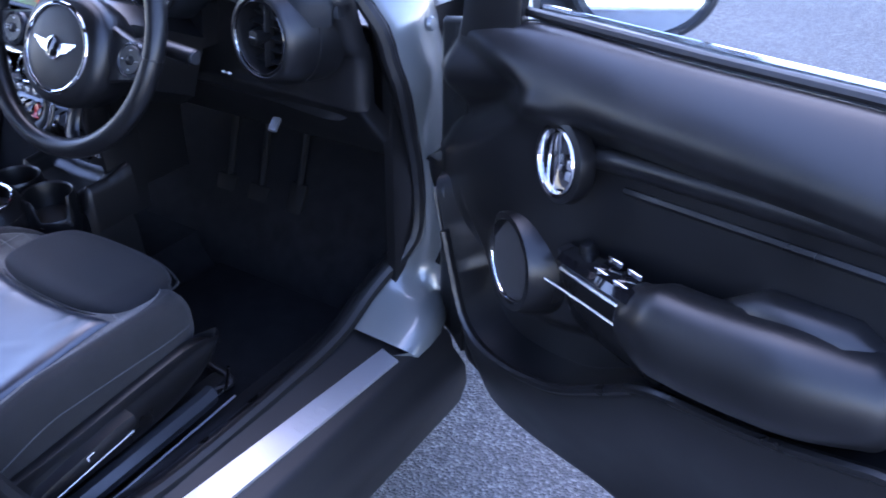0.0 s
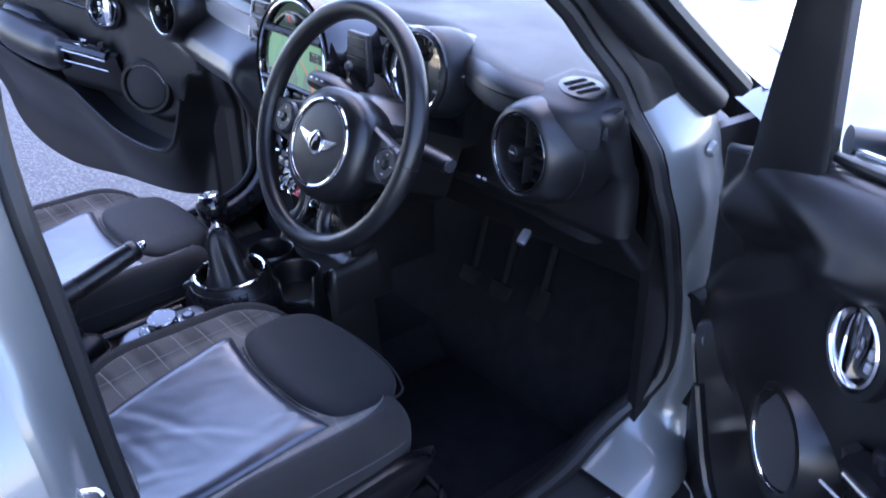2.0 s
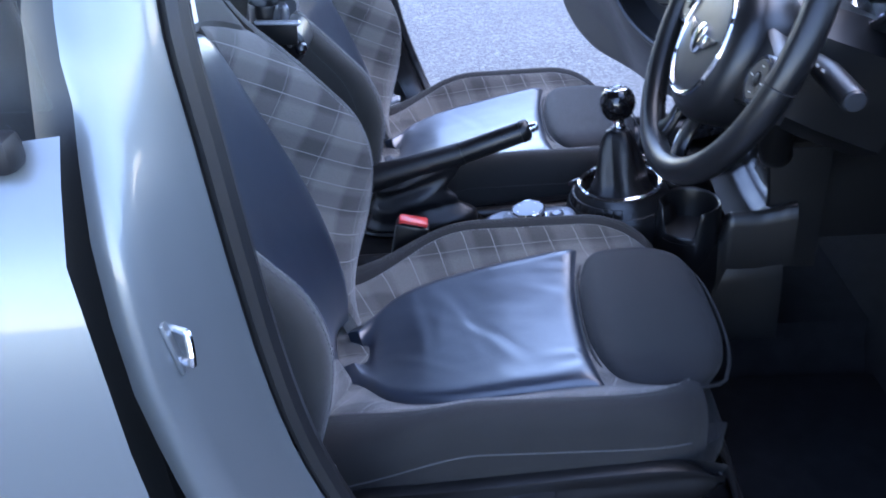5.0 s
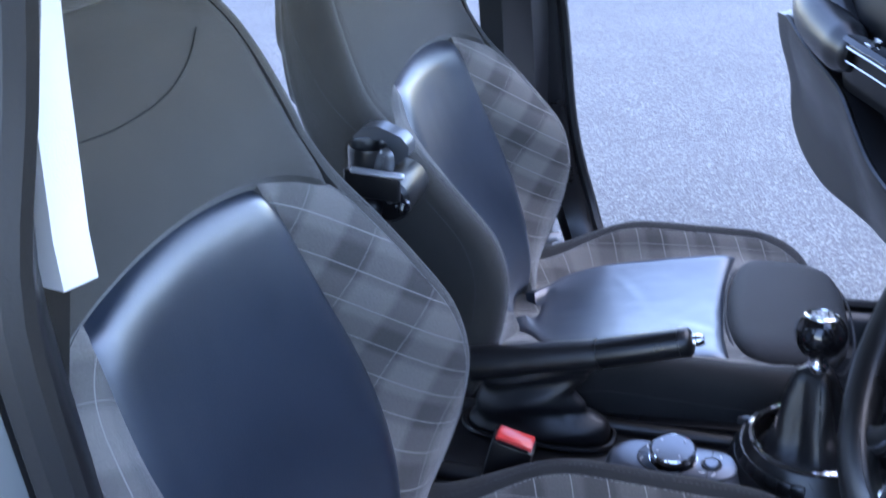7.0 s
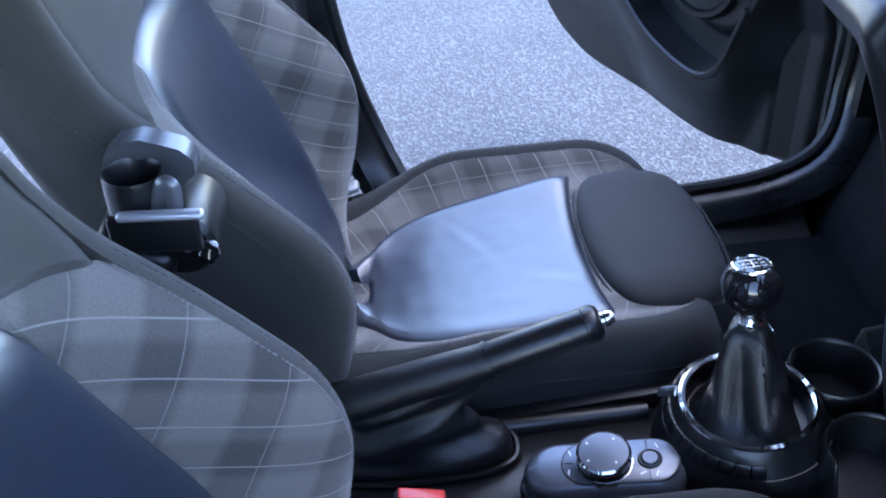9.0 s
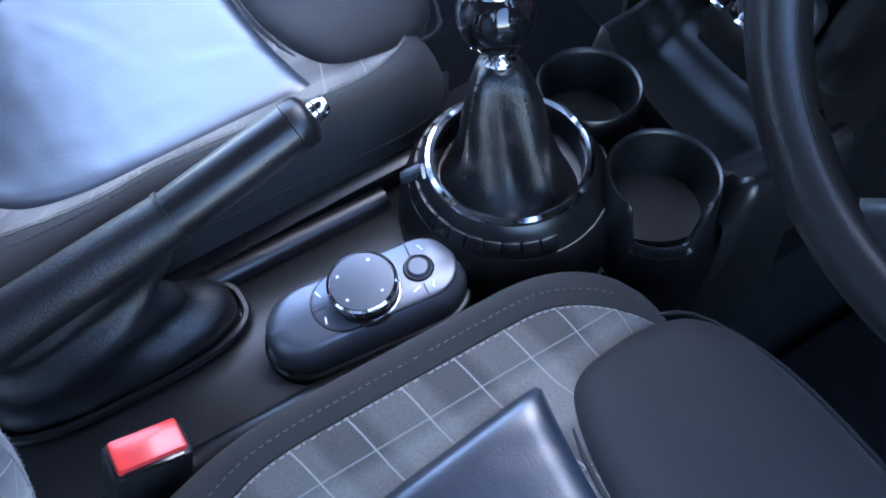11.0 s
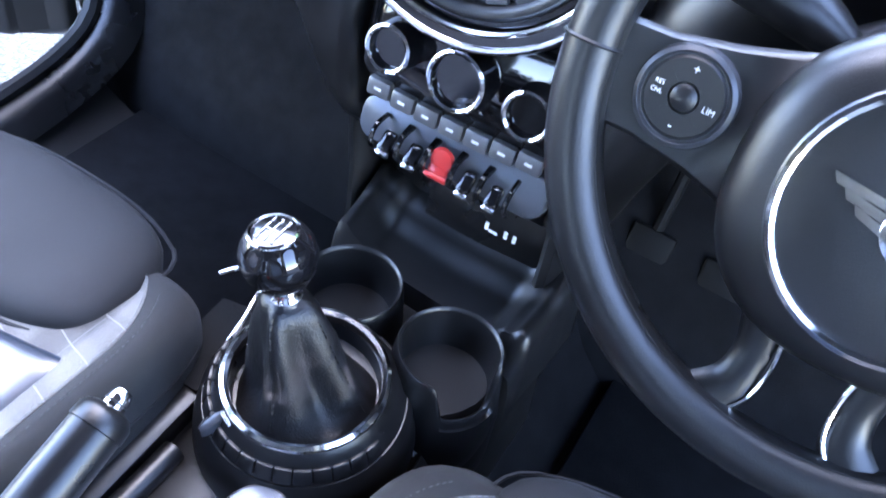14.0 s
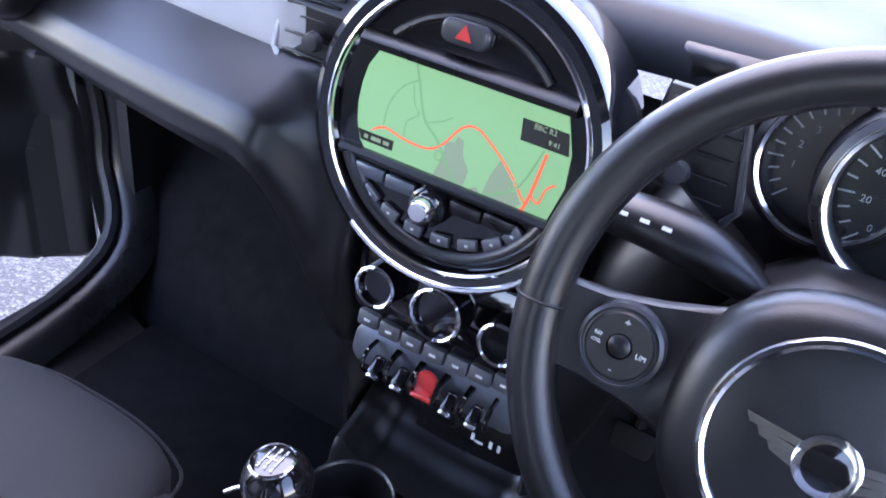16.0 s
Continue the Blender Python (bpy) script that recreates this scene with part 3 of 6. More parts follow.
# white cloth added so the gap beside the driver's seat reads bright
cover = thing("added_cover", (0, -1.25, 0.53), "white cloth added over the rear bench as a bright backdrop", "seat cover")
part("cushion_cloth", panel(lambda u, v: V((lerp(-0.62, 0.62, u), lerp(-1.44, -0.97, v), 0.512 + 0.03 * v + 0.004 * math.sin(40 * u + 9 * v))), 40, 12, 0.06, 0.15, thick=0.0), WHITE_CLOTH, cover)
part("back_cloth", panel(lambda u, v: V((lerp(-0.62, 0.62, u), lerp(-1.405, -1.605, v) + 0.004 * math.sin(33 * u + 5 * v), lerp(0.5, 1.03, v))), 40, 12, 0.06, 0.15, thick=0.0, out=(0, 1, 0.2)), WHITE_CLOTH, cover)

# rear quarter on the driver's side
rows = []
for y in span(-0.475, -1.3, 10):
    rows.append([V((x + 0.02 * step((-0.475 - y) / 0.1), y - (z - 0.6) * 0.06, z)) for x, z in ((0.775, 1.0), (0.80, 0.97), (0.835, 0.92), (0.855, 0.75), (0.86, 0.55), (0.85, 0.35), (0.83, 0.2), (0.70, 0.2))])
rear_door = thing("rear_door", (0.8, -0.5, 0.2), "light grey closed rear door beside the centre post", "car door")
part("door_shell", loft(rows, closed=False), PAINT, rear_door, "", 50)
part("window_trim", rbox(0.03, 0.9, 0.03, 0.008, pose(0.80, -0.97, 1.0)), RUBBER, rear_door, "black window trim")
gl = part("window_pane", slab([(-0.5, 1.02), (-1.3, 1.02), (-1.2, 1.3), (-0.5, 1.3)], 0.004, axis_pose((0.77, 0, 0), (1, 0, 0), (0, 1, 0))), GLASS, rear_door, "dark glass")
for k, (y, z, w) in enumerate(((-0.478, 0.70, 0.03), (-0.471, 0.655, 0.022), (-0.463, 0.615, 0.028))):
    part("label", rbox(0.001, w, 0.03, 0.0, pose(0.853, y - 0.03, z - 0.08, -12, 0, 0)), PLASTIC_HARD, car, "small dark information label")
# door striker
part("striker_plate", rbox(0.03, 0.005, 0.055, 0.002, pose(0.772, -0.459, 0.800, 8, 0, 8)), PAINT, car, "painted striker plate")
part("striker", tube(smooth_path([(0.767, -0.468, 0.814), (0.776, -0.447, 0.813), (0.781, -0.442, 0.808), (0.788, -0.441, 0.790), (0.786, -0.445, 0.785), (0.775, -0.466, 0.788)], 5), 0.0038, 8), CHROME, car, "bright steel door striker loop")
part("striker_bolt", lathe([(0.0, 0.005), (0.005, 0.004), (0.007, 0.0), (0.0, -0.002)], axis_pose((0.765, -0.457, 0.785), (0.1, 1, 0)), 12), SATIN, car, "bright bolt head")

# centre posts
for s in (1, -1):
    part("centre_post", loft([[V((s * (tumble(z) + dx), y, z)) for dx, y in ((-table([(0.33, 0.13), (0.8, 0.14), (1.0, 0.128), (1.25, 0.088), (1.4, 0.05)], z), -0.445 if s < 0 else -0.46), (-0.02, -0.43 if s < 0 else -0.50), (0.0 if s < 0 else -0.02, -0.50 if s < 0 else -0.53), (-0.04, -0.56))] for z in (0.33, 0.6, 0.8, 0.95, 1.05, 1.15, 1.25, 1.40)]), PLASTIC, car, "black centre post trim")
    # driver's side: added pale strip in place of the bright view behind
    part("post_strip", loft([[V((s * x, y, z)) for x, y in ((x0, -0.447), (x1, -0.432), (x1 + 0.02, -0.44), (x0 + 0.02, -0.53))] for x0, x1, z in ((0.588, 0.600, 1.03), (0.583, 0.598, 1.06), (0.545, 0.566, 1.25), (0.525, 0.553, 1.44))]), PALE_STAND_IN if s > 0 else PLASTIC, car, "pale strip standing in for the bright background" if s > 0 else "black upper post lining", 50)
part("tail", panel(lambda u, v: V((lerp(-0.75, 0.75, u), -1.95 - 0.1 * math.sin(math.pi * v), lerp(0.2, 1.0, v))), 8, 8, 0.01, 0.1, out=(0, -1, 0)), PAINT, car, "light grey tail panel")

part("hinge_bolt", lathe([(0.0, 0.008), (0.010, 0.007), (0.013, 0.0), (0.0, -0.004)], axis_pose((0.778, 0.50, 0.905), (1, 0, 0.1)), 14), PAINT, car, "painted bolt head")

# sill plates
plate = thing("sill_plate", (0.79, 0.1, 0.335), "brushed metal sill plate with raised lettering bars", "sill plate")
part("plate", slab([(0.752, -0.21), (0.813, -0.195), (0.839, 0.300), (0.795, 0.312)], 0.006, pose(0, 0, 0.334), 0.002), SATIN, plate)
for k in range(5):
    part("letter_bar", rbox(0.016, 0.0025 if k % 2 else 0.006, 0.0008, 0.0003, pose(0.806, 0.06 + k * 0.016, 0.3403, 0, 0, -5)), SATIN, plate, "raised bright bar")

# ---- doors ----
def door(side):
    s = side
    d = V((s * math.sin(radians(67)), -math.cos(radians(67)), 0))
    n = V((-s * math.cos(radians(67)), -math.sin(radians(67)), 0))
    h = V((s * 0.84, 0.5, 0))

    def P(a, b, z):
        return h + a * d + b * n + V((0, 0, z))

    def F(a, b, z, normal=(0, 1, 0)):
        """A pose on the door whose z is along normal in (along, inwards, up)."""
        nn = normal[0] * d + normal[1] * n + V((0, 0, normal[2]))
        return axis_pose(P(a, b, z), nn, d)

    dr = thing("front_door", h, "open light grey car door with black inner trim and round details", "car door", "front doors")

    def bottom(a):
        return curve([(-0.05, 0.30), (0.0, 0.268), (0.12, 0.247), (0.55, 0.243), (0.75, 0.258), (0.92, 0.35), (1.0, 0.52)], a)

    def belt(a):
        return curve([(-0.05, 0.920), (0.0, 0.930), (0.1, 0.957), (0.22, 0.989), (0.52, 1.014), (0.74, 1.035), (0.97, 1.050)], a)

    # painted shell
    rows = []
    for a in span(0.0, 0.985, 22):
        zb = bottom(a)
        rows.append([P(a, b, z) for b, z in ((0.005, belt(a) - 0.01), (-0.01, belt(a)), (-0.045, belt(a) - 0.035), (-0.075, 0.75), (-0.08, 0.5), (-0.06, zb), (-0.02, zb - 0.005), (0.0, zb + 0.03))])
    part("shell", loft(rows), PAINT, dr, "light grey painted outer panel", 50)

    # inner trim
    def lip_z(a):
        return curve([(0.07, 0.68), (0.10, 0.60), (0.125, 0.531), (0.15, 0.47), (0.179, 0.437), (0.22, 0.422), (0.27, 0.424), (0.33, 0.438), (0.403, 0.466), (0.49, 0.525), (0.564, 0.58), (0.64, 0.608), (0.715, 0.628), (0.80, 0.66), (0.894, 0.70)], a)

    def trim(u, v):
        a = lerp(-0.035, 0.97, u)
        zb = bottom(a) + 0.015
        top = belt(a)
        mid = min(max(lip_z(a), zb + 0.03), top - 0.2)
        z = lerp(zb, mid, v / 0.4) if v < 0.4 else lerp(mid, top, (v - 0.4) / 0.6)
        roll = top - z
        b = curve([(0.0, 0.030), (0.012, 0.046), (0.03, 0.064), (0.055, 0.083), (0.078, 0.094), (0.098, 0.092), (0.118, 0.076), (0.138, 0.057), (0.17, 0.050), (0.5, 0.05)], roll)
        # hollow behind the front corner of the roll
        zu = curve([(-0.05, 0.945), (0.0, 0.945), (0.13, 0.945), (0.23, 0.935), (0.30, 0.918)], a)
        zl = curve([(-0.04, 0.72), (0.05, 0.75), (0.10, 0.775), (0.18, 0.828), (0.257, 0.882), (0.30, 0.918)], a)
        b -= 0.026 * step((zu - z) / 0.045) * step((z - zl) / 0.04) * step((0.34 - a) / 0.09)
        # round boss for the handle and the panel in front of it
        b += 0.02 * step((0.42 - a) / 0.12) * step((zl - z + 0.01) / 0.04) * step((z - 0.56) / 0.1)
        b -= 0.045 * step((0.06 - a) / 0.09)
        if v <= 0.4:
            b = lerp(0.10, 0.03, step((mid - z) / 0.26)) - 0.05 * step((0.08 - a) / 0.06)
        else:
            b -= 0.05 * step((mid + 0.10 - z) / 0.06) * step((a - 0.10) / 0.05) * step((0.62 - a) / 0.08)
        return P(a, max(b, 0.022), z)

    part("inner_panel", panel(trim, 130, 130, 0.012, 0.02, thick=0.0, out=n), PLASTIC, dr, "black moulded inner panel", 60)
    lip = [P(a, 0.10, lip_z(a)) for a in span(0.10, 0.90, 44)]
    part("pocket_lip", tube(lip, 0.010, 8, flat=0.8), PLASTIC_HARD, dr, "rounded black pocket edge")
    # upper decor strip
    strip = [P(a, 0.058, 0.852 + 0.172 * (a - 0.41)) for a in span(0.405, 0.96, 16)]
    part("decor_strip", tube(strip, 0.0165, 14, flat=1.0, up=n), PLASTIC_HARD, dr, "smooth black trim strip")
    line = [P(a, 0.051, 0.818 + 0.160 * (a - 0.455)) for a in span(0.45, 0.96, 12)]
    part("seam_ridge", tube(line, 0.006, 6), PLASTIC_HARD, dr)
    # door handle bezel
    m = F(0.362, 0.066, 0.831, (-0.2, 1, 0.1))
    part("handle_bezel", lathe([(0.0, 0.0), (0.056, 0.0), (0.061, 0.012), (0.059, 0.026), (0.051, 0.03), (0.047, 0.024), (0.045, 0.012), (0.0, 0.01)], m, 36), PLASTIC_HARD, dr, "round black bezel")
    part("chrome_ring", lathe([(0.0455, 0.02), (0.047, 0.0285), (0.0445, 0.031), (0.0425, 0.027), (0.0425, 0.02)], m, 36), CHROME, dr, "chrome ring")
    part("handle_cup", lathe([(0.0, 0.012), (0.03, 0.013), (0.043, 0.022), (0.043, 0.01), (0.0, 0.008)], m, 36), GLOSS, dr, "glossy black handle cup")
    part("door_handle", slab([(-0.024, -0.039), (-0.008, -0.043), (0.0, 0.0), (-0.008, 0.043), (-0.024, 0.039), (-0.030, 0.018), (-0.030, -0.018)], 0.012, m @ pose(0.004, 0, 0.014), 0.005), CHROME, dr, "chrome pull handle")
    for k in (-1, 1):
        part("lock_button", rbox(0.010, 0.012, 0.006, 0.002, m @ pose(0.018, 0.008 * k - 0.008, 0.016)), SATIN, dr, "small lock button")
    # loudspeaker
    m = F(0.262, 0.052, 0.612, (-0.25, 1, 0.05))
    part("speaker_ring", lathe([(0.0, 0.0), (0.094, -0.03), (0.087, 0.018), (0.079, 0.034), (0.069, 0.034), (0.065, 0.025), (0.0, 0.025)], m, 40), PLASTIC_HARD, dr, "raised round speaker surround")
    part("speaker_grille", lathe([(0.0, 0.033), (0.045, 0.032), (0.063, 0.028), (0.063, 0.02), (0.0, 0.02)], m, 40), FABRIC_DARK, dr, "black speaker mesh")
    part("speaker_trim", tube([m @ V((0.0655 * math.cos(t), 0.0655 * math.sin(t), 0.031)) for t in span(-2.9, -1.0, 16)], 0.0018, 6), CHROME, dr, "thin chrome arc")
    # armrest
    arm = smooth_path([P(0.525, 0.100, 0.688), P(0.58, 0.098, 0.692), P(0.66, 0.094, 0.705), P(0.75, 0.086, 0.726), P(0.82, 0.074, 0.744), P(0.858, 0.060, 0.752), P(0.874, 0.05, 0.754)], 6)
    rr = [table([(0, 0.032), (0.06, 0.047), (0.2, 0.064), (0.5, 0.066), (0.75, 0.056), (0.92, 0.038), (1.0, 0.012)], k / (len(arm) - 1)) for k in range(len(arm))]
    part("armrest_back", tube([P(0.62, 0.055, 0.715), P(0.70, 0.062, 0.765), P(0.80, 0.058, 0.785), P(0.87, 0.045, 0.772)], [0.02, 0.035, 0.034, 0.015], 14), PLASTIC, dr, "rounded rear edge of the armrest")
    part("armrest", tube(arm, [q * 0.86 for q in rr], 22, flat=1.18, up=(0, 0, 1)), PLASTIC, dr, "padded black armrest")
    sw = [P(0.39, 0.075, 0.692), P(0.45, 0.09, 0.706), P(0.50, 0.10, 0.715), P(0.55, 0.105, 0.722)]
    part("switch_panel", tube(smooth_path(sw, 4), 0.027, 8, flat=0.55), GLOSS, dr, "glossy black switch panel")
    part("grip_edge", tube([P(0.37, 0.108, 0.655), P(0.46, 0.115, 0.665), P(0.55, 0.128, 0.678)], 0.002, 6), SATIN, dr, "fine bright line")
    part("switch_edge", tube([p + V((0, 0, -0.012)) + n * 0.022 for p in smooth_path(sw, 4)], 0.003, 6), SATIN, dr, "thin bright edge")
    part("grip_side", panel(lambda u, v: P(lerp(0.36, 0.585, u), 0.085 + 0.045 * u - 0.04 * v, lerp(0.69 + 0.035 * u, 0.545 + 0.04 * u, v)), 8, 8, 0.006, 0.2, thick=0.02, out=n), PLASTIC_HARD, dr, "smooth dark grip panel")
    for k in range(2 if s > 0 else 1):
        m = F(0.478 + 0.042 * k, 0.092 + 0.008 * k, 0.722 + 0.006 * k, (0, 0.35, 1))
        part("window_switch", rbox(0.028, 0.026, 0.012, 0.004, m), GLOSS, dr, "window switch")
        part("switch_tip", rbox(0.026, 0.005, 0.008, 0.002, m @ pose(0, 0.013, 0.006)), CHROME, dr, "chrome switch edge")
        part("switch_tip", rbox(0.026, 0.005, 0.008, 0.002, m @ pose(0, -0.013, 0.006)), CHROME, dr, "chrome switch edge")
    part("mirror_knob", lathe([(0.0, 0.0), (0.014, 0.0), (0.013, 0.008), (0.009, 0.02), (0.0, 0.022)], F(0.415, 0.07, 0.708, (0, 0.3, 1)), 20), PLASTIC_HARD, dr, "mirror adjusting knob")
    # window post, glass, mirror
    post = [[P(a, b, z) for a, b in ((a0, 0.034), (a0 + 0.012, 0.050), (a1 - 0.008, 0.050), (a1, 0.044), (a1 - 0.022, 0.012), (a0, 0.002))] for a0, a1, z in ((0.055, 0.205, 0.925), (0.066, 0.205, 1.0), (0.088, 0.196, 1.12), (0.112, 0.186, 1.26), (0.13, 0.186, 1.38))]
    part("window_post", loft(post), PLASTIC_HARD, dr, "black window corner post", 50)
    gb = part("window_pane", loft([[P(a, b, z) for a, z in ((0.18, 0.95), (0.97, 1.02), (0.93, 1.40), (0.17, 1.37))] for b in (0.0, 0.004)]), GLASS, dr, "clear window glass")
    gb.visible_shadow = False
    part("belt_seal", tube([P(0.19, 0.018, 0.986), P(0.35, 0.022, 1.000), P(0.52, 0.022, 1.014), P(0.74, 0.022, 1.035), P(0.96, 0.018, 1.050)], 0.009, 8, flat=0.8), RUBBER, dr, "black window seal")
    part("belt_chrome", tube([P(0.19, -0.012, 0.988), P(0.52, -0.012, 1.016), P(0.74, -0.012, 1.036), P(0.96, -0.012, 1.052)], 0.005, 6), CHROME, dr, "bright window moulding")
    mc = P(0.291, -0.106, 1.033)
    mm = axis_pose(mc, 0.68 * d + 0.72 * n + V((0, 0, 0.16)), 0.72 * d - 0.68 * n)
    part("mirror_housing", lathe([(0.0, -0.105), (0.05, -0.10), (0.085, -0.075), (0.104, -0.035), (0.107, 0.0), (0.104, 0.010), (0.097, 0.013), (0.091, 0.006), (0.0, 0.004)], mm, 44, 0.80), GREY_TRIM, dr, "dark grey door mirror housing")
    part("mirror_glass", lathe([(0.0, 0.0085), (0.088, 0.0085), (0.0905, 0.006), (0.0, 0.0045)], mm, 44, 0.79), CHROME, dr, "mirror glass")
    part("mirror_arm", tube([P(0.15, -0.03, 0.985), P(0.19, -0.10, 0.975), P(0.24, -0.15, 0.985)], [0.03, 0.034, 0.03], 12, flat=0.7), PLASTIC_HARD, dr, "black mirror arm")
    part("check_strap", rbox(0.075, 0.016, 0.028, 0.004, pose(s * 0.795, 0.535, 0.623, 0, 0, -8 * s)), RUBBER, dr, "black door check strap")
    # front face of the door
    part("hinge_face", loft([[P(0.0, b, z) for b, z in ((-0.05, 0.30), (0.02, 0.30), (0.02, 0.92), (-0.05, 0.92))], [P(0.06, b, z) for b, z in ((-0.06, 0.28), (0.03, 0.28), (0.03, 0.94), (-0.06, 0.94))]]), PLASTIC_HARD, dr, "dark door edge")
    return dr


door(1)
door(-1)

# ---- seats ----
def seat(cx, outer):
    """A front seat about x = cx; outer: +1 where its outer side is the right one."""
    st = thing("car_seat", (cx, -0.2, 0.24), "black car seat with leather centre and grey checked cloth sides", "car seat", "front seats")

    def W(x, y, z):
        return V((cx + x, y, z))

    # cushion
    def lw(y):
        return curve([(-0.374, 0.036), (-0.368, 0.066), (-0.352, 0.098), (-0.325, 0.126), (-0.28, 0.145), (-0.20, 0.157), (-0.045, 0.166)], y)

    def zc(y):
        """Height of the leather along the middle of the cushion."""
        return curve([(-0.45, 0.437), (-0.372, 0.447), (-0.25, 0.470), (-0.14, 0.490), (-0.045, 0.502), (0.1, 0.49)], y)

    creases = ((-0.05, -0.24, 25, 0.10, 0.00067), (0.02, -0.20, 40, 0.09, 0.00059), (-0.02, -0.29, 10, 0.07, 0.00059), (0.07, -0.27, 55, 0.06, 0.00042), (-0.06, -0.10, 60, 0.05, 0.00034), (0.10, -0.075, 80, 0.03, 0.00076), (0.13, -0.07, 95, 0.025, 0.00067), (-0.11, -0.07, 75, 0.03, 0.00050)) if outer > 0 else ((-0.05, -0.22, 30, 0.08, 0.0004), (0.09, -0.10, 60, 0.05, 0.0004))

    def crease(x, y):
        out = 0.0
        for px, py, ang, length, amp in creases:
            c, q = math.cos(radians(ang)), math.sin(radians(ang))
            a, b = (x - px) * c + (y - py) * q, -(x - px) * q + (y - py) * c
            b += 0.06 * a * a / 0.05
            out += amp * math.exp(-((a / length) ** 2)) * (math.exp(-((b / 0.009) ** 2)) - 0.8 * math.exp(-(((b - 0.015) / 0.009) ** 2)))
        return out

    def centre(u, v):
        a = lerp(-1, 1, u)
        y = lerp(-0.374, -0.040 - 0.016 * (1 - a * a), v)
        x = a * lw(y) * (1.0 if outer > 0 else 1 + 0.14 * step(a / 0.6))
        return W(x, y, zc(y) + 0.012 * a * a + 0.004 + crease(x, y))

    part("cushion_centre", panel(centre, 60, 60, 0.014, 0.08, 0.0008, thick=0.02), LEATHER, st, "creased black leather" if outer > 0 else "smooth black leather")

    def thigh(u, v):
        a, b = lerp(-1, 1, u), lerp(-1, 1, v)
        x = a * 0.170 * (1 - 0.10 * abs(b) ** 5 - (0.06 if b > 0 else 0.0) * b * b)
        y = 0.045 + b * (0.096 if b > 0 else 0.100) * (1 - (0.24 if b > 0 else 0.13) * abs(a) ** (3 if b > 0 else 5)) + 0.014 * a * a * (1 if b < 0 else 0)
        return W(x, y, 0.521 - 0.012 * max(0.0, b) ** 2 - 0.004 * a * a + 0.003 * (1 - b * b))

    part("thigh_pad", panel(thigh, 32, 26, 0.026, 0.17, thick=0.06), FABRIC_DARK, st, "black cloth thigh support")
    ring = [(u, 0.0) for u in span(0, 1, 14)] + [(1.0, v) for v in span(0.08, 0.92, 10)] + [(u, 1.0) for u in span(1, 0, 14)] + [(0.0, v) for v in span(0.92, 0.08, 10)]
    part("pad_piping", tube([thigh(u, v) + V((0, 0, -0.018)) for u, v in ring], 0.0022, 6, True), FABRIC_DARK, st)
    part("cushion_base", loft([[W(x, y, z) for x, z in ((-w, 0.36), (-w - 0.01, 0.42), (-w + 0.01, zt), (w - 0.01, zt), (w + 0.01, 0.42), (w, 0.36), (w - 0.03, 0.33), (-w + 0.03, 0.33))] for y, w, zt in ((-0.44, 0.21, 0.425), (-0.3, 0.225, 0.43), (0.0, 0.225, 0.45), (0.06, 0.20, 0.45), (0.105, 0.17, 0.43), (0.125, 0.14, 0.40))]), FABRIC_DARK, st, "black cloth seat base")

    def bend(y):
        e = math.sqrt(max(0.0, 1 - max(0.0, (y + 0.03) / 0.125) ** 2))
        return e ** 1.6, e ** 0.5

    def ridge(y):
        """Half width and height of the seam between checked side and bolster."""
        e, _ = bend(y)
        return 0.115 + 0.095 * e - 0.055 * step((-0.24 - y) / 0.18), 0.455 + 0.073 * e ** 0.5 - 0.068 * step((-0.20 - y) / 0.24)

    def checked(u, v):
        y = lerp(-0.45, 0.090, v)
        b, zr = ridge(y)
        a = lerp(-1, 1, u)
        x = a * b
        inner = min(lerp(lw(max(min(y, -0.05), -0.36)) - 0.004, 0.160, step((y + 0.07) / 0.04)), b - 0.012)
        k = max(0.0, (abs(x) - inner) / max(0.01, b - inner))
        return W(x, y, lerp(zc(y) - 0.006 + 0.008 * min(1.0, abs(x) / inner), zr, 0.35 * k + 0.65 * step(k)))

    part("cushion_top", panel(checked, 56, 44, 0.004, 0.02, thick=0.01, uv=lambda u, v: (lerp(-1, 1, u) * ridge(lerp(-0.45, 0.090, v))[0], lerp(-0.45, 0.090, v) + 0.08 * abs(lerp(-1, 1, u))), sides=(0, 0, 1, 1)), PLAID, st, "grey checked cloth with pale lines")
    for s in (1, -1):
        def bolster(u, v):
            y = lerp(-0.45, 0.0945, v)
            b, zr = ridge(y)
            _, e = bend(y)
            wide_at = max(b + 0.004, 0.13 + 0.118 * e - 0.012 * step((-0.26 - y) / 0.16))
            f = min(1.0, u / 0.55)
            x = b + 0.0008 + (wide_at - b) * math.sin(f * math.pi / 2)
            drop = ((1 - math.cos(f * math.pi / 2)) * 0.040 - 0.013 * math.sin(math.pi * f)) * e
            low = max(0.0, (u - 0.55) / 0.45)
            return W(s * (x + 0.006 * math.sin(math.pi * low) - 0.012 * low), y, zr - drop - 0.085 * low * lerp(0.55, 1.0, e))

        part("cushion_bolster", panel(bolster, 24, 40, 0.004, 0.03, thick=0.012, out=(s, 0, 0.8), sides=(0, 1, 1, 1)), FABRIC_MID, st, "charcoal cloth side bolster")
        edge = [(ridge(y), y) for y in span(-0.44, 0.068, 44)]
        part("stitching", dashes([W(s * (w - 0.002), y, z + 0.0006) for (w, z), y in edge], 0.0042, 0.0022, 0.0007), THREAD, st, "pale stitching")
        part("stitching", dashes([bolster(0.10, v) + V((0, 0, 0.0006)) for v in span(0.02, 0.92, 40)], 0.0036, 0.003, 0.0006), STITCH_GREY, st, "fine grey stitching")
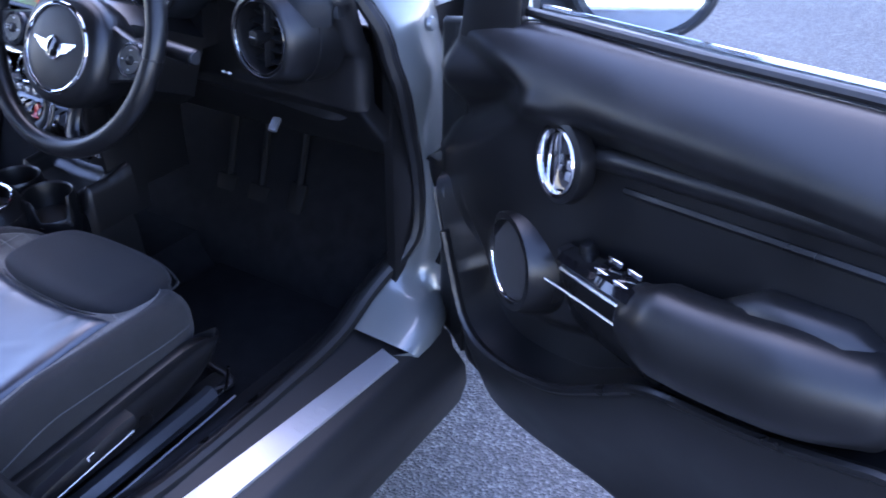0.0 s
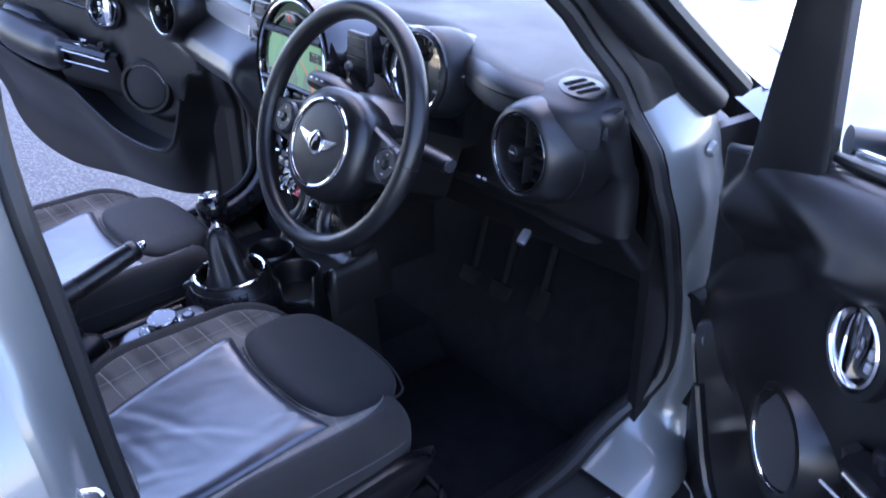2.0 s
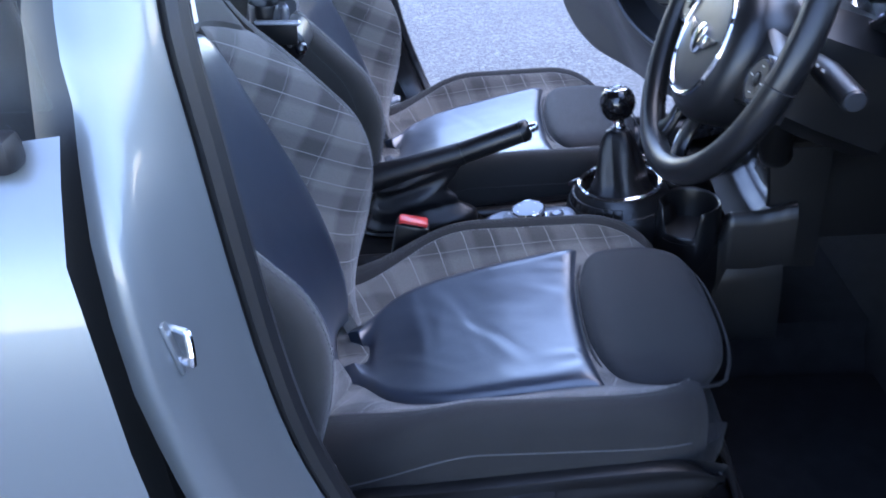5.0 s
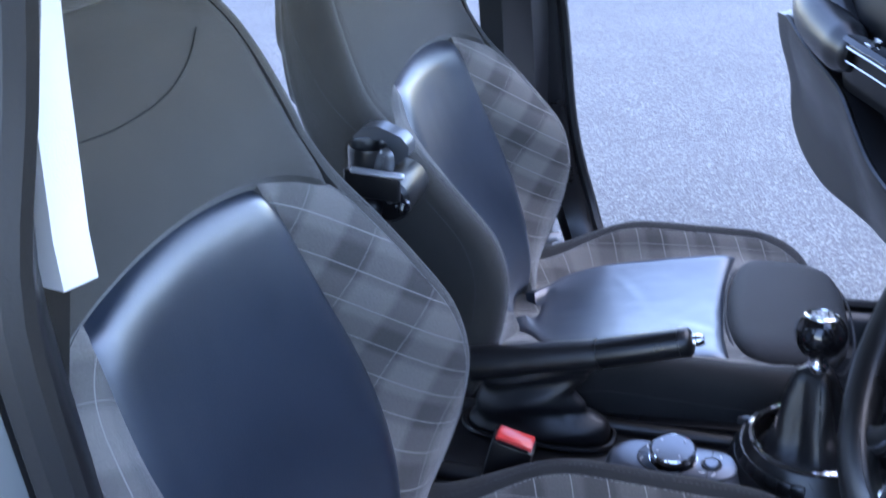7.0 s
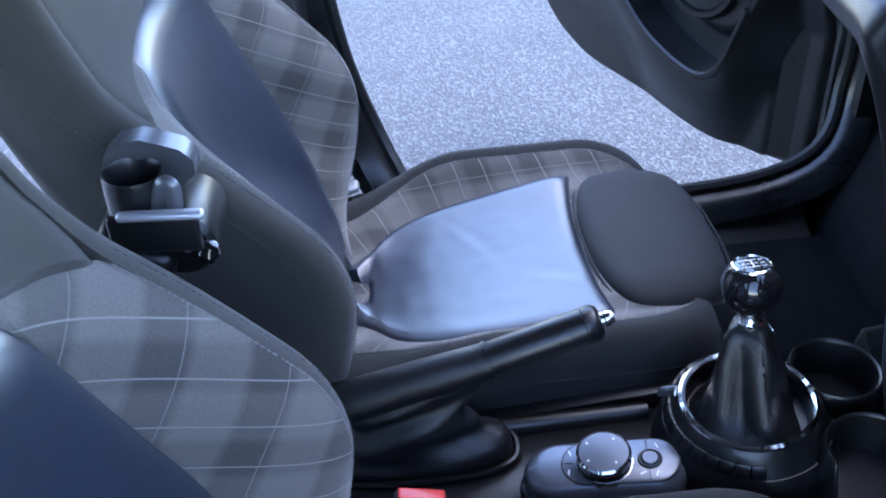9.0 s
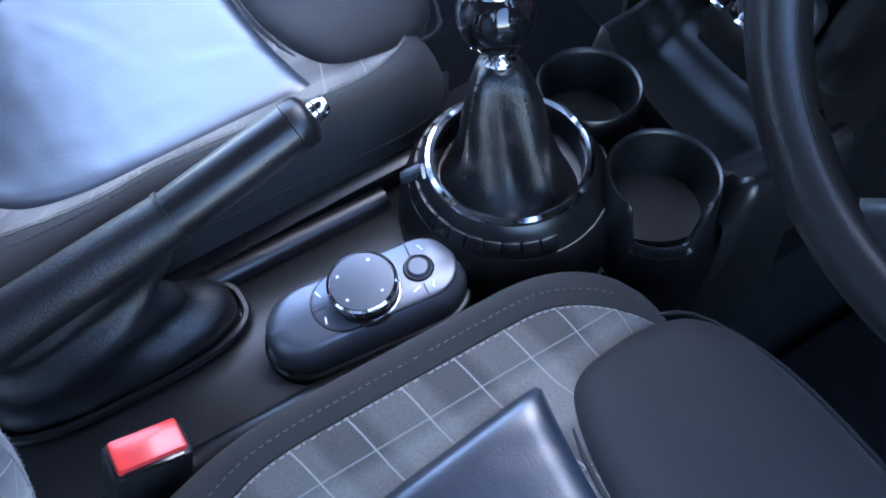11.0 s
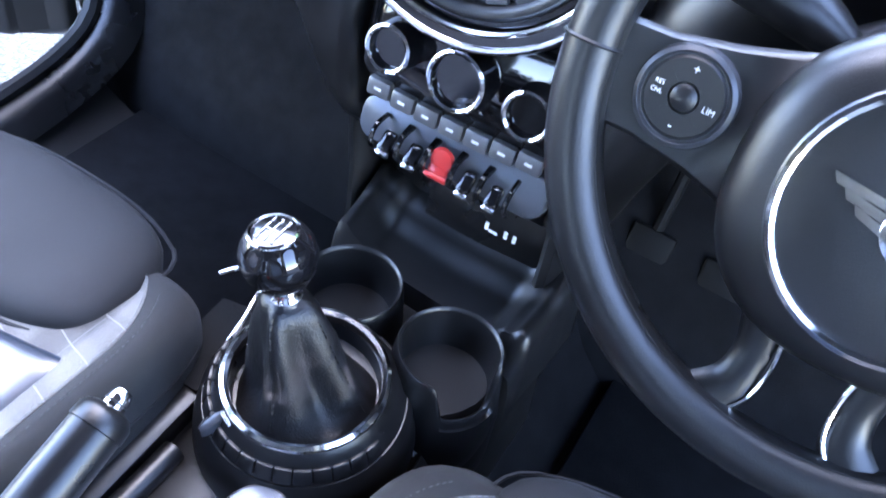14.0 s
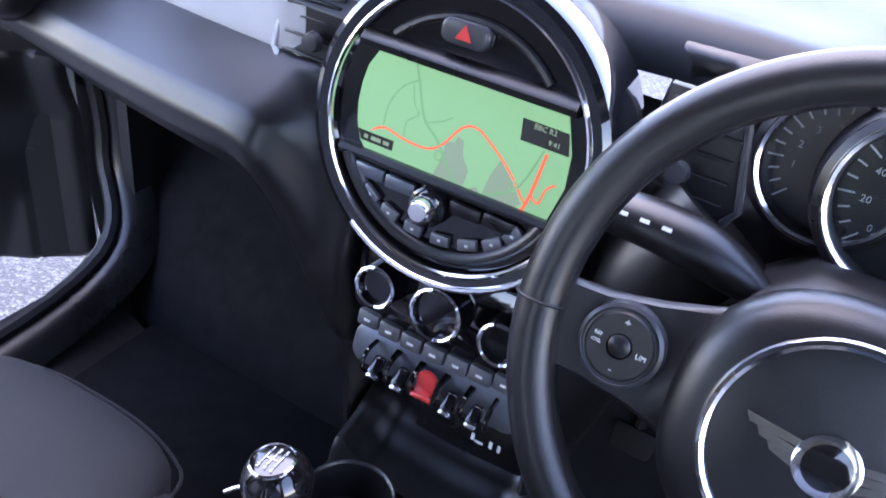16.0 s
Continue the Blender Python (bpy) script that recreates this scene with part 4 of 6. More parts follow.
        part("side_seam", tube([bolster(0.62, v) + V((s * 0.0004, 0, 0)) for v in span(0.04, 0.93, 40)], 0.0011, 5), STITCH_GREY if s == outer else FABRIC_DARK, st, "fine side seam")

    # backrest
    low_by = 0.0 if outer > 0 else -0.012

    def WB(x, y, z):
        return V((cx + x, y, z + low_by))

    def by(z):
        """The y of the middle of the back at height z."""
        return -0.415 - 0.37 * (z - 0.5) - 0.02 * math.sin(math.pi * min(1, max(0, (z - 0.5) / 0.4)))

    def seam_half(z):
        return curve([(0.38, 0.205), (0.46, 0.222), (0.56, 0.238), (0.70, 0.244), (0.88, 0.244)], z)

    def seam_y(z):
        return curve([(0.36, -0.462), (0.42, -0.430), (0.52, -0.392), (0.59, -0.373), (0.655, -0.366), (0.72, -0.383), (0.778, -0.428), (0.835, -0.480), (0.878, -0.524), (0.92, -0.556), (0.97, -0.580), (1.05, -0.607), (1.14, -0.642)], z)

    def wide(z):
        """Half width over the bolsters."""
        return curve([(0.38, 0.235), (0.46, 0.252), (0.56, 0.268), (0.70, 0.276), (0.88, 0.281), (0.965, 0.280), (1.05, 0.262), (1.10, 0.230), (1.14, 0.172)], z)

    def lback(z):
        return curve([(0.47, 0.045), (0.51, 0.10), (0.56, 0.146), (0.62, 0.171), (0.69, 0.178), (0.76, 0.171), (0.84, 0.163), (0.94, 0.152)], z)

    def seam_z(w):
        """Height of the seam under the upper backrest."""
        return 0.937 - 1.0 * w * w

    def back_centre(u, v):
        x = lerp(-1, 1, u)
        z = lerp(0.475, seam_z(abs(x) * 0.155) - 0.003, v)
        return WB(x * lback(z), by(z) + (0.010 + 0.022 * math.sin(math.pi * v)) * x * x + 0.010 * math.sin(math.pi * v) * (1 - x * x) + 0.004, z)

    part("back_centre", panel(back_centre, 44, 50, 0.018, 0.12, 0.0006, thick=0.02, out=(0, 1, 0.2)), LEATHER, st, "smooth black leather")

    def upper(u, v):
        x = lerp(-1, 1, u)
        w0 = abs(x) * 0.244
        z = lerp(seam_z(w0) - 0.010, 1.138 - 0.032 * max(0, (abs(x) - 0.5) / 0.5) ** 2, v)
        w = abs(x) * lerp(seam_half(z), wide(z) - 0.004, step((z - 0.87) / 0.05))
        ahead = max(seam_y(z), by(z) + 0.010)
        return WB(math.copysign(w, x), lerp(by(z) + 0.012, ahead, step((abs(x) - 0.45) / 0.5)) - 0.02 * max(0, abs(x) - 0.85) ** 2 / 0.0225 * step((z - 0.88) / 0.05) - 0.05 * max(0, v - 0.75) ** 2 / 0.06 * (1 - 0.95 * step((abs(x) - 0.5) / 0.4)), z)

    part("back_upper", panel(upper, 44, 30, 0.012, 0.05, thick=0.02, out=(0, 1, 0.2)), FABRIC, st, "charcoal cloth upper backrest")
    pocket = smooth_path([WB(x, by(z) + 0.0135, z) for x, z in ((-0.16, 1.075), (-0.125, 1.052), (-0.07, 1.033), (0, 1.027), (0.07, 1.033), (0.125, 1.052), (0.16, 1.075))], 6)
    part("seam", tube(pocket, 0.0009, 5), FABRIC_MID, st, "curved seam under the headrest")

    def flank(u, v, s):
        """From the front seam round the bolster to the rear edge of the backrest."""
        z = lerp(0.40, 1.108, v)
        b = lerp(seam_half(z), wide(z) - 0.03, step((z - 0.87) / 0.05))
        y0 = max(seam_y(z), by(z) + 0.012) if z > 0.85 else seam_y(z)
        yb = curve([(0.4, -0.545), (0.6, -0.61), (0.85, -0.668), (1.0, -0.684), (1.08, -0.68), (1.14, -0.668)], z)
        f = min(1.0, u / 0.4)
        x = b + (wide(z) - b) * math.sin(f * math.pi / 2)
        y = y0 + 0.004 * math.sin(math.pi * f) - 0.030 * (1 - math.cos(f * math.pi / 2))
        k = max(0.0, (u - 0.4) / 0.6)
        y = lerp(y, yb, k)
        x += 0.004 * math.sin(math.pi * min(1, k * 1.5)) - 0.10 * max(0.0, k - 0.72) ** 2 / 0.28 * 2
        return WB(s * x, y, z)

    for s in (1, -1):
        def bplaid(u, v):
            w1 = lerp(0.150, 0.244, u)
            z = lerp(0.40, seam_z(w1) - 0.001, v)
            w = lerp(max(0.06, lback(max(z, 0.48)) - 0.012), seam_half(z), u)
            g = 0.010
            return WB(s * w, lerp(by(z) + g, seam_y(z), 0.45 * u + 0.55 * math.sin(u * math.pi / 2)), z)

        def cloth(u, v):
            """The cloth is cut on the slant: its lines fall towards the seam."""
            q = bplaid(u, v)
            across = 0.54 * abs(q.x - cx) + 0.84 * (q.y - by(q.z - low_by))
            down = 1.09 * (1.2 - q.z)
            return (0.683 * across + 0.73 * down, -0.62 * across + 0.79 * down)

        part("back_side", panel(bplaid, 18, 40, 0.005, 0.06, out=(0, 1, 0), uv=cloth, sides=(1, 0, 1, 1)), PLAID, st, "grey checked cloth with pale lines")
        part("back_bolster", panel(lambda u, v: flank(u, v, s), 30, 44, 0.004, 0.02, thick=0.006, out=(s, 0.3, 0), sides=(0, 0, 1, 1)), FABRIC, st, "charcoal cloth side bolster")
        edge = span(0.42, 0.872, 40)
        part("stitching", dashes([WB(s * (seam_half(z) - 0.002), seam_y(z) + 0.0004, z) for z in edge], 0.0042, 0.0022, 0.0007), THREAD, st, "pale stitching")
        part("stitching", dashes([flank(0.10, (z - 0.40) / 0.708, s) + V((0, 0.0006, 0)) for z in edge], 0.0036, 0.003, 0.0006), STITCH_GREY, st, "fine grey stitching")
        part("side_seam", dashes([flank(table([(0.0, 0.45), (0.62, 0.42), (1.0, 0.75)], v), v, s) + V((s * 0.0005, 0, 0)) for v in span(0.05, 0.95, 40)], 0.004, 0.003, 0.0007), STITCH_GREY, st, "fine grey stitching")
    shell = []
    for v in span(0.0, 1.0, 14):
        a, b = flank(1.0, v, 1), flank(1.0, v, -1)
        shell.append([a + V((0, 0.03, 0)), a, a.lerp(b, 0.12) + V((0, -0.03, 0)), a.lerp(b, 0.5) + V((0, -0.04, 0)), a.lerp(b, 0.88) + V((0, -0.03, 0)), b, b + V((0, 0.03, 0))])
    part("back_shell", loft(shell), FABRIC_DARK, st, "black cloth seat back", 50)
    # headrest
    hr = []
    for z, w, t in ((1.122, 0.105, 0.03), (1.128, 0.122, 0.045), (1.145, 0.136, 0.056), (1.19, 0.145, 0.061), (1.27, 0.143, 0.057), (1.31, 0.132, 0.049), (1.33, 0.115, 0.036), (1.336, 0.09, 0.02)):
        c = by(1.13) - 0.02 - 0.1 * (z - 1.13)
        hr.append([WB(w * math.copysign(abs(math.cos(a)) ** 0.5, math.cos(a)), c + t * math.copysign(abs(math.sin(a)) ** 0.7, math.sin(a)), z) for a in (2 * math.pi * q / 32 for q in range(32))])
    part("headrest", loft(hr), FABRIC, st, "charcoal cloth headrest", 60)
    part("headrest_seam", tube(smooth_path([WB(-0.115, by(1.13) + 0.028, 1.255), WB(-0.10, by(1.13) + 0.034, 1.165), WB(-0.05, by(1.13) + 0.034, 1.147), WB(0.05, by(1.13) + 0.034, 1.147), WB(0.10, by(1.13) + 0.034, 1.165), WB(0.115, by(1.13) + 0.028, 1.255)], 6), 0.0012, 6), FABRIC_DARK, st)
    for s in (1, -1):
        part("headrest_post", tube([WB(s * 0.06, by(1.10) - 0.03, 1.08), WB(s * 0.06, by(1.13) - 0.025, 1.20)], 0.006, 10), CHROME, st, "chrome headrest post")
        part("post_collar", lathe([(0.0, 0.0), (0.016, 0.0), (0.014, 0.008), (0.0, 0.01)], pose(cx + s * 0.06, by(1.13) - 0.03, 1.13 + low_by), 16), PLASTIC, st)
    # side trim and rails
    for s in (1, -1):
        def valance(u, v):
            y = lerp(-0.43, 0.095, u)
            top = curve([(0.0, 0.40), (0.12, 0.422), (0.4, 0.436), (0.8, 0.456), (0.93, 0.452), (1.0, 0.43)], u)
            low = curve([(0.0, 0.335), (0.5, 0.335), (0.75, 0.345), (0.9, 0.372), (1.0, 0.41)], u)
            return W(s * (0.256 + 0.010 * math.sin(math.pi * v) + 0.006 * step((v - 0.75) / 0.2)), y, lerp(low, top, v))

        part("side_cover", panel(valance, 30, 16, 0.010, 0.10, thick=0.012, out=(s, 0, 0)), PLASTIC_HARD, st, "black plastic seat side cover")
        part("seat_rail", rbox(0.035, 0.62, 0.03, 0.004, pose(cx + s * 0.19, -0.17, 0.265)), RUBBER, st, "black seat rail")
        part("rail_foot", rbox(0.028, 0.035, 0.03, 0.006, pose(cx + s * 0.20, 0.10, 0.262)), GREY_TRIM if s == outer else RUBBER, st, "dark steel rail end" if s == outer else "black rail foot")
        if s != outer:
            continue
        part("rail_cover", loft([[W(s * x, y, z + dz) for x, z in ((0.245, 0.285), (0.268, 0.288), (0.272, 0.305), (0.262, 0.318), (0.245, 0.316))] for y, dz in ((-0.33, -0.012), (-0.31, 0.0), (0.03, 0.016), (0.06, 0.02))]), GREY_TRIM, st, "satin dark grey rail cover", 50)
        part("rail_edge", tube([W(s * 0.268, -0.35, 0.268), W(s * 0.268, 0.10, 0.292)], 0.0022, 6), SATIN, st, "bright rail edge")
    x0 = cx + outer * 0.268
    lever = part("height_lever", loft([[V((x0 + outer * dx, y, z)) for dx, z in ((-0.01, zl), (0.014, zl + 0.004), (0.018, zl + 0.014), (0.014, zh - 0.003), (-0.01, zh))] for y, zl, zh in ((-0.30, 0.372, 0.388), (-0.28, 0.366, 0.398), (-0.14, 0.385, 0.421), (-0.115, 0.394, 0.422))]), PLASTIC, st, "black height lever", 50)
    part("lever_mark", rbox(0.0006, 0.012, 0.0022, 0.0, pose(x0 + outer * 0.0168, -0.20, 0.405, 7, 0, 0)), WHITE, lever, "small pale symbol")
    part("lever_mark", rbox(0.0006, 0.0022, 0.008, 0.0, pose(x0 + outer * 0.0168, -0.206, 0.4005, 7, 0, 0)), WHITE, lever)
    part("lever_edge", tube([V((x0 + outer * 0.012, -0.29, 0.366)), V((x0 + outer * 0.012, -0.12, 0.388))], 0.0016, 6), SATIN, st, "thin bright edge")
    hinge = part("hinge_cover", rbox(0.03, 0.075, 0.012, 0.005, pose(cx + outer * 0.262, -0.42, 0.455, 18, 0, 0)), SATIN, st, "pale steel hinge cover")
    part("hinge_step", rbox(0.026, 0.07, 0.010, 0.004, pose(cx + outer * 0.268, -0.41, 0.428, 15, 0, 0)), PLASTIC_HARD, hinge)
    part("hinge_step", rbox(0.026, 0.06, 0.010, 0.004, pose(cx + outer * 0.268, -0.41, 0.405, 12, 0, 0)), SATIN, hinge)
    part("recline_knob", lathe([(0.0, 0.0), (0.03, 0.0), (0.029, 0.018), (0.024, 0.024), (0.0, 0.026)], axis_pose((cx + outer * 0.262, -0.355, 0.395), (outer, 0, 0), (0, 1, 0)), 24), PLASTIC_HARD, st, "round recline knob")
    part("slide_bar", tube(smooth_path([W(-0.20, 0.10, 0.27), W(-0.19, 0.15, 0.275), W(0.19, 0.15, 0.275), W(0.20, 0.10, 0.27)], 6), 0.007, 8), RUBBER, st, "black sliding bar")
    if outer > 0:
        part("wire_loop", tube(smooth_path([W(0.22, 0.09, 0.27), W(0.235, 0.11, 0.29), W(0.24, 0.118, 0.335)], 5), 0.003, 6), CHROME, st, "bright wire end")
    return st


seat(0.348, 1)
seat(-0.360, -1)


def buckle(x, y, z, tilt):
    b = thing("belt_buckle", (x, y, z - 0.1), "black seat belt buckle with a red button", "belt buckle", "belt buckles")
    m = pose(x, y, z, tilt, 0, 0)
    part("body", rbox(0.034, 0.058, 0.085, 0.006, m @ pose(0, 0, -0.0465)), PLASTIC_HARD, b)
    part("button", rbox(0.026, 0.050, 0.010, 0.003, m @ pose(0, 0.0, -0.002)), RED, b, "red release button")
    part("slot", rbox(0.004, 0.042, 0.003, 0.0, m @ pose(0.014 if x > 0 else -0.014, 0, -0.0035)), GLOSS, b)
    part("stalk", rbox(0.014, 0.04, 0.12, 0.004, m @ pose(0, -0.004, -0.13)), PLASTIC, b)
    return b


buckle(0.079, -0.310, 0.518, -14)
buckle(-0.105, -0.325, 0.492, -14)

# ---- steering wheel ----
WN = V((math.sin(radians(1.8)) * math.cos(radians(24.2)), -math.cos(radians(1.8)) * math.cos(radians(24.2)), math.sin(radians(24.2))))
WP = axis_pose((0.325, 0.127, 0.910), WN)
wheel = thing("steering_wheel", (0.318, 0.125, 0.70), "black leather steering wheel with chrome hub ring and buttons", "steering wheel")


def wp(x, y, z=0.0):
    return WP @ V((x, y, z))


part("rim", tube([wp(0.190 * math.cos(t), 0.190 * math.sin(t)) for t in span(0, 2 * math.pi, 96, endpoint=False)], 0.0172, 14, True), RIM_LEATHER, wheel, "black leather rim")
for s in (1, -1):
    part("rim_seam", tube([wp(s * (0.190 + 0.0178 * math.cos(a)), 0.012 * s * 0 - 0.012, 0.0178 * math.sin(a)) for a in span(0, 2 * math.pi, 18, endpoint=False)], 0.0012, 5, True), RUBBER, wheel)
part("rim_stitch", tube([wp(0.1755 * math.cos(t), 0.1755 * math.sin(t), 0.0075) for t in span(0, 2 * math.pi, 72, endpoint=False)], 0.001, 5, True), RUBBER, wheel)
hub = [[wp(0.003 + 0.092 * k * math.copysign(abs(math.cos(a)) ** 0.85, math.cos(a)), 0.088 * k * math.copysign(abs(math.sin(a)) ** 0.85, math.sin(a)) - 0.031, z - 0.015) for a in (2 * math.pi * q / 40 for q in range(40))] for k, z in ((0.9, -0.05), (1.02, -0.02), (1.06, 0.005), (1.05, 0.02), (0.99, 0.03), (0.87, 0.037), (0.7, 0.0405), (0.4, 0.042), (0.01, 0.0425))]
part("hub", loft(hub), PLASTIC, wheel, "black airbag cover", 60)
part("hub_ring", tube([wp(0.003 + 0.070 * math.cos(t), 0.070 * math.sin(t) - 0.031, 0.0252) for t in span(0, 2 * math.pi, 48, endpoint=False)], 0.0036, 8, True), CHROME, wheel, "chrome ring")
badge = part("badge", lathe([(0.0, 0.0), (0.017, 0.0), (0.017, 0.003), (0.0135, 0.004), (0.0, 0.004)], WP @ pose(0.003, -0.031, 0.027) @ Matrix.Scale(1.12, 4), 28), CHROME, wheel, "chrome winged badge")
part("badge_centre", lathe([(0.0, 0.0), (0.0125, 0.0), (0.0, 0.0015)], WP @ pose(0.003, -0.031, 0.0316) @ Matrix.Scale(1.12, 4), 24), GLOSS, badge)
for s in (1, -1):
    for k in range(3):
        part("badge_wing", slab([(s * 0.015, 0.007 - 0.0055 * k), (s * (0.045 - 0.007 * k), 0.0105 - 0.005 * k), (s * (0.042 - 0.007 * k), 0.0055 - 0.005 * k), (s * 0.015, 0.0025 - 0.0055 * k)], 0.002, WP @ pose(0.003, -0.030, 0.027) @ Matrix.Scale(1.12, 4), 0.0), CHROME, badge)
    # side spokes with button pods
    sp = [[wp(s * x, y * w - 0.022, z + t) for y, t in ((1, 0), (0.9, 0.006), (-0.9, 0.006), (-1, 0), (-0.9, -0.022), (0.9, -0.022))] for x, w, z in ((0.06, 0.056, -0.006), (0.085, 0.047, -0.010), (0.115, 0.038, -0.010), (0.15, 0.031, -0.006), (0.186, 0.030, -0.002))]
    part("spoke", loft(sp), PLASTIC, wheel, "black spoke", 50)
    m = WP @ pose(0.150 if s > 0 else -0.131, -0.020, 0.001) @ Matrix.Scale(0.82, 4)
    part("button_pod", lathe([(0.0, 0.0), (0.036, -0.002), (0.034, 0.006), (0.031, 0.008), (0.029, 0.006), (0.0, 0.006)], m, 36), GREY_TRIM, wheel, "round button pod")
    pad = part("button_pad", lathe([(0.0095, 0.006), (0.0105, 0.0085), (0.026, 0.009), (0.0278, 0.007), (0.0278, 0.004), (0.0095, 0.004)], m, 36), PLASTIC_HARD, wheel, "ring of buttons")
    part("centre_button", lathe([(0.0, 0.0115), (0.006, 0.011), (0.0088, 0.009), (0.0088, 0.004), (0.0, 0.004)], m, 24), PLASTIC_HARD, wheel)
    for k in range(4):
        part("divider", rbox(0.017, 0.0007, 0.001, 0.0, m @ pose(0, 0, 0.0085, 0, 0, 45 + 90 * k) @ pose(0.019, 0, 0)), RUBBER, pad)
    if s < 0:
        part("mark", words("+", 0.009, m @ pose(0, 0.0195, 0.0093)), WHITE, pad, "pale printed sign")
        part("mark", words("-", 0.009, m @ pose(0, -0.0195, 0.0093)), WHITE, pad, "pale printed sign")
        part("mark", words("LIM", 0.0058, m @ pose(0.0185, -0.002, 0.0093)), WHITE, pad, "pale printed word")
        part("mark", words("RES", 0.0042, m @ pose(-0.0185, 0.004, 0.0093)), WHITE, pad, "pale printed word")
        part("mark", words("CNL", 0.0042, m @ pose(-0.0185, -0.002, 0.0093)), WHITE, pad, "pale printed word")
    else:
        for k in range(4):
            part("mark", rbox(0.006, 0.0016, 0.0004, 0.0, m @ pose(0.0185 * math.cos(k * math.pi / 2), 0.0185 * math.sin(k * math.pi / 2), 0.0092)), WHITE, pad, "pale printed sign")
# lower spoke, an open fork with bright inner edges
for s in (1, -1):
    lo = [wp(s * 0.044, -0.088, -0.004), wp(s * 0.036, -0.112, -0.006), wp(s * 0.032, -0.137, -0.007), wp(s * 0.036, -0.162, -0.006), wp(s * 0.052, -0.181, -0.004)]
    path = smooth_path(lo, 5)
    part("lower_spoke", tube(path, [table([(0, 0.016), (0.5, 0.012), (1, 0.017)], k / (len(path) - 1)) for k in range(len(path))], 10, flat=0.6, up=WN), PLASTIC_HARD, wheel, "black lower spoke")
    part("spoke_edge", tube([p - WP.to_3x3() @ V((s * 0.012, 0.001, -0.006)) for p in path[:-2]], 0.0015, 6), CHROME, wheel, "thin bright edge")
part("key_row", rbox(0.05, 0.012, 0.008, 0.003, WP @ pose(0, -0.106, -0.002)), SATIN, wheel, "bright lower hub trim")
part("column", loft([[wp(x * k, y * k - 0.01, z) for x, y in ((1, 0.6), (0.5, 1), (-0.5, 1), (-1, 0.6), (-1, -0.8), (-0.6, -1.1), (0.6, -1.1), (1, -0.8))] for k, z in ((0.055, -0.035), (0.07, -0.06), (0.075, -0.13), (0.075, -0.22))]), PLASTIC, wheel, "black steering column shroud")
for s, tip in ((1, (0.20, 0.005, -0.075)), (-1, (-0.182, 0.052, -0.071))):
    a = [wp(0.05, 0.0, -0.075), wp(0.09, 0.006, -0.072), wp(0.13, 0.009, -0.070), wp(*tip)] if s > 0 else [wp(-0.060, 0.030, -0.082), wp(-0.105, 0.046, -0.077), wp(-0.145, 0.052, -0.073), wp(*tip)]
    stalk = part("stalk", tube(smooth_path(a, 4), [0.011] * 4 + [0.014] * 4 + [0.016] * 5 if s > 0 else [0.010, 0.014, 0.018, 0.021, 0.0225, 0.023, 0.023, 0.0225, 0.022, 0.0215, 0.021, 0.020, 0.019], 14, flat=0.8), PLASTIC_HARD, wheel, "black column stalk")
    tipm = axis_pose(wp(*tip), (a[3] - a[2]))
    part("stalk_end", lathe([(0.0, 0.004), (0.011, 0.003), (0.013, -0.002), (0.013, -0.008), (0.0, -0.008)], tipm, 20), GREY_TRIM if s > 0 else PLASTIC_HARD, stalk, "stalk end cap")
    for k in range(3):
        part("mark", rbox(0.007, 0.003, 0.0004, 0.0, WP @ pose(s * (0.115 + 0.016 * k) - (0.0 if s > 0 else 0.022), 0.012 if s > 0 else 0.054, -0.0555 if s > 0 else -0.0525, 0, 0, 0)), WHITE, stalk, "pale printed sign")

# ---- dashboard ----
dash = thing("dashboard", (0, 0.4, 0.7), "black moulded dashboard with round vents", "dashboard")


def front_edge(x):
    """The y of the rear edge of the dash top: set back behind the instruments."""
    return curve([(-0.74, 0.335), (-0.32, 0.315), (-0.20, 0.39), (-0.05, 0.415), (0.15, 0.41), (0.30, 0.385), (0.42, 0.325), (0.52, 0.285), (0.62, 0.29), (0.74, 0.315)], x)


def dash_top(u, v):
    """u: across, left to right; v: from the front edge to the windscreen."""
    x = lerp(-0.73, 0.73, u)
    bow = 1 - (x / 0.75) ** 2
    y = lerp(front_edge(x), 0.60 + 0.34 * bow, v)
    hood = 0.012 * step((0.32 - abs(x - 0.30)) / 0.2) * step((0.4 - v) / 0.5)
    z = 1.0 + 0.012 * math.sin(math.pi * v) - 0.02 * v + hood
    return V((x, y, z))


part("dash_pad", panel(dash_top, 60, 20, 0.03, 0.07, thick=0.02), DASH_SKIN, dash, "soft black dash top", 60)
# passenger side
def pdash(u, v):
    x = lerp(-0.72, -0.10, u)
    y = 0.285 + table([(0, 0.0), (0.10, -0.015), (0.30, -0.012), (0.36, -0.03), (0.46, -0.075), (0.52, -0.088), (0.58, -0.083), (0.64, -0.06), (0.8, -0.02), (0.93, 0.01), (1.0, 0.09)], v)
    z = table([(0, 0.99), (0.10, 0.975), (0.30, 0.93), (0.36, 0.918), (0.46, 0.888), (0.52, 0.864), (0.58, 0.842), (0.64, 0.825), (0.8, 0.785), (0.93, 0.752), (1.0, 0.745)], v)
    r = (max(0.0, -x - 0.12) / 0.6) ** 1.6
    fall = curve([(-0.26, 0.0), (-0.215, 0.004), (-0.185, 0.025), (-0.158, 0.085), (-0.132, 0.165), (-0.10, 0.20)], x) * step((v - 0.36) / 0.26)
    return V((x, y + 0.11 * r + 0.035 * step((x + 0.20) / 0.08) * step((v - 0.3) / 0.15), z - 0.03 * r * step(v / 0.3) - fall))


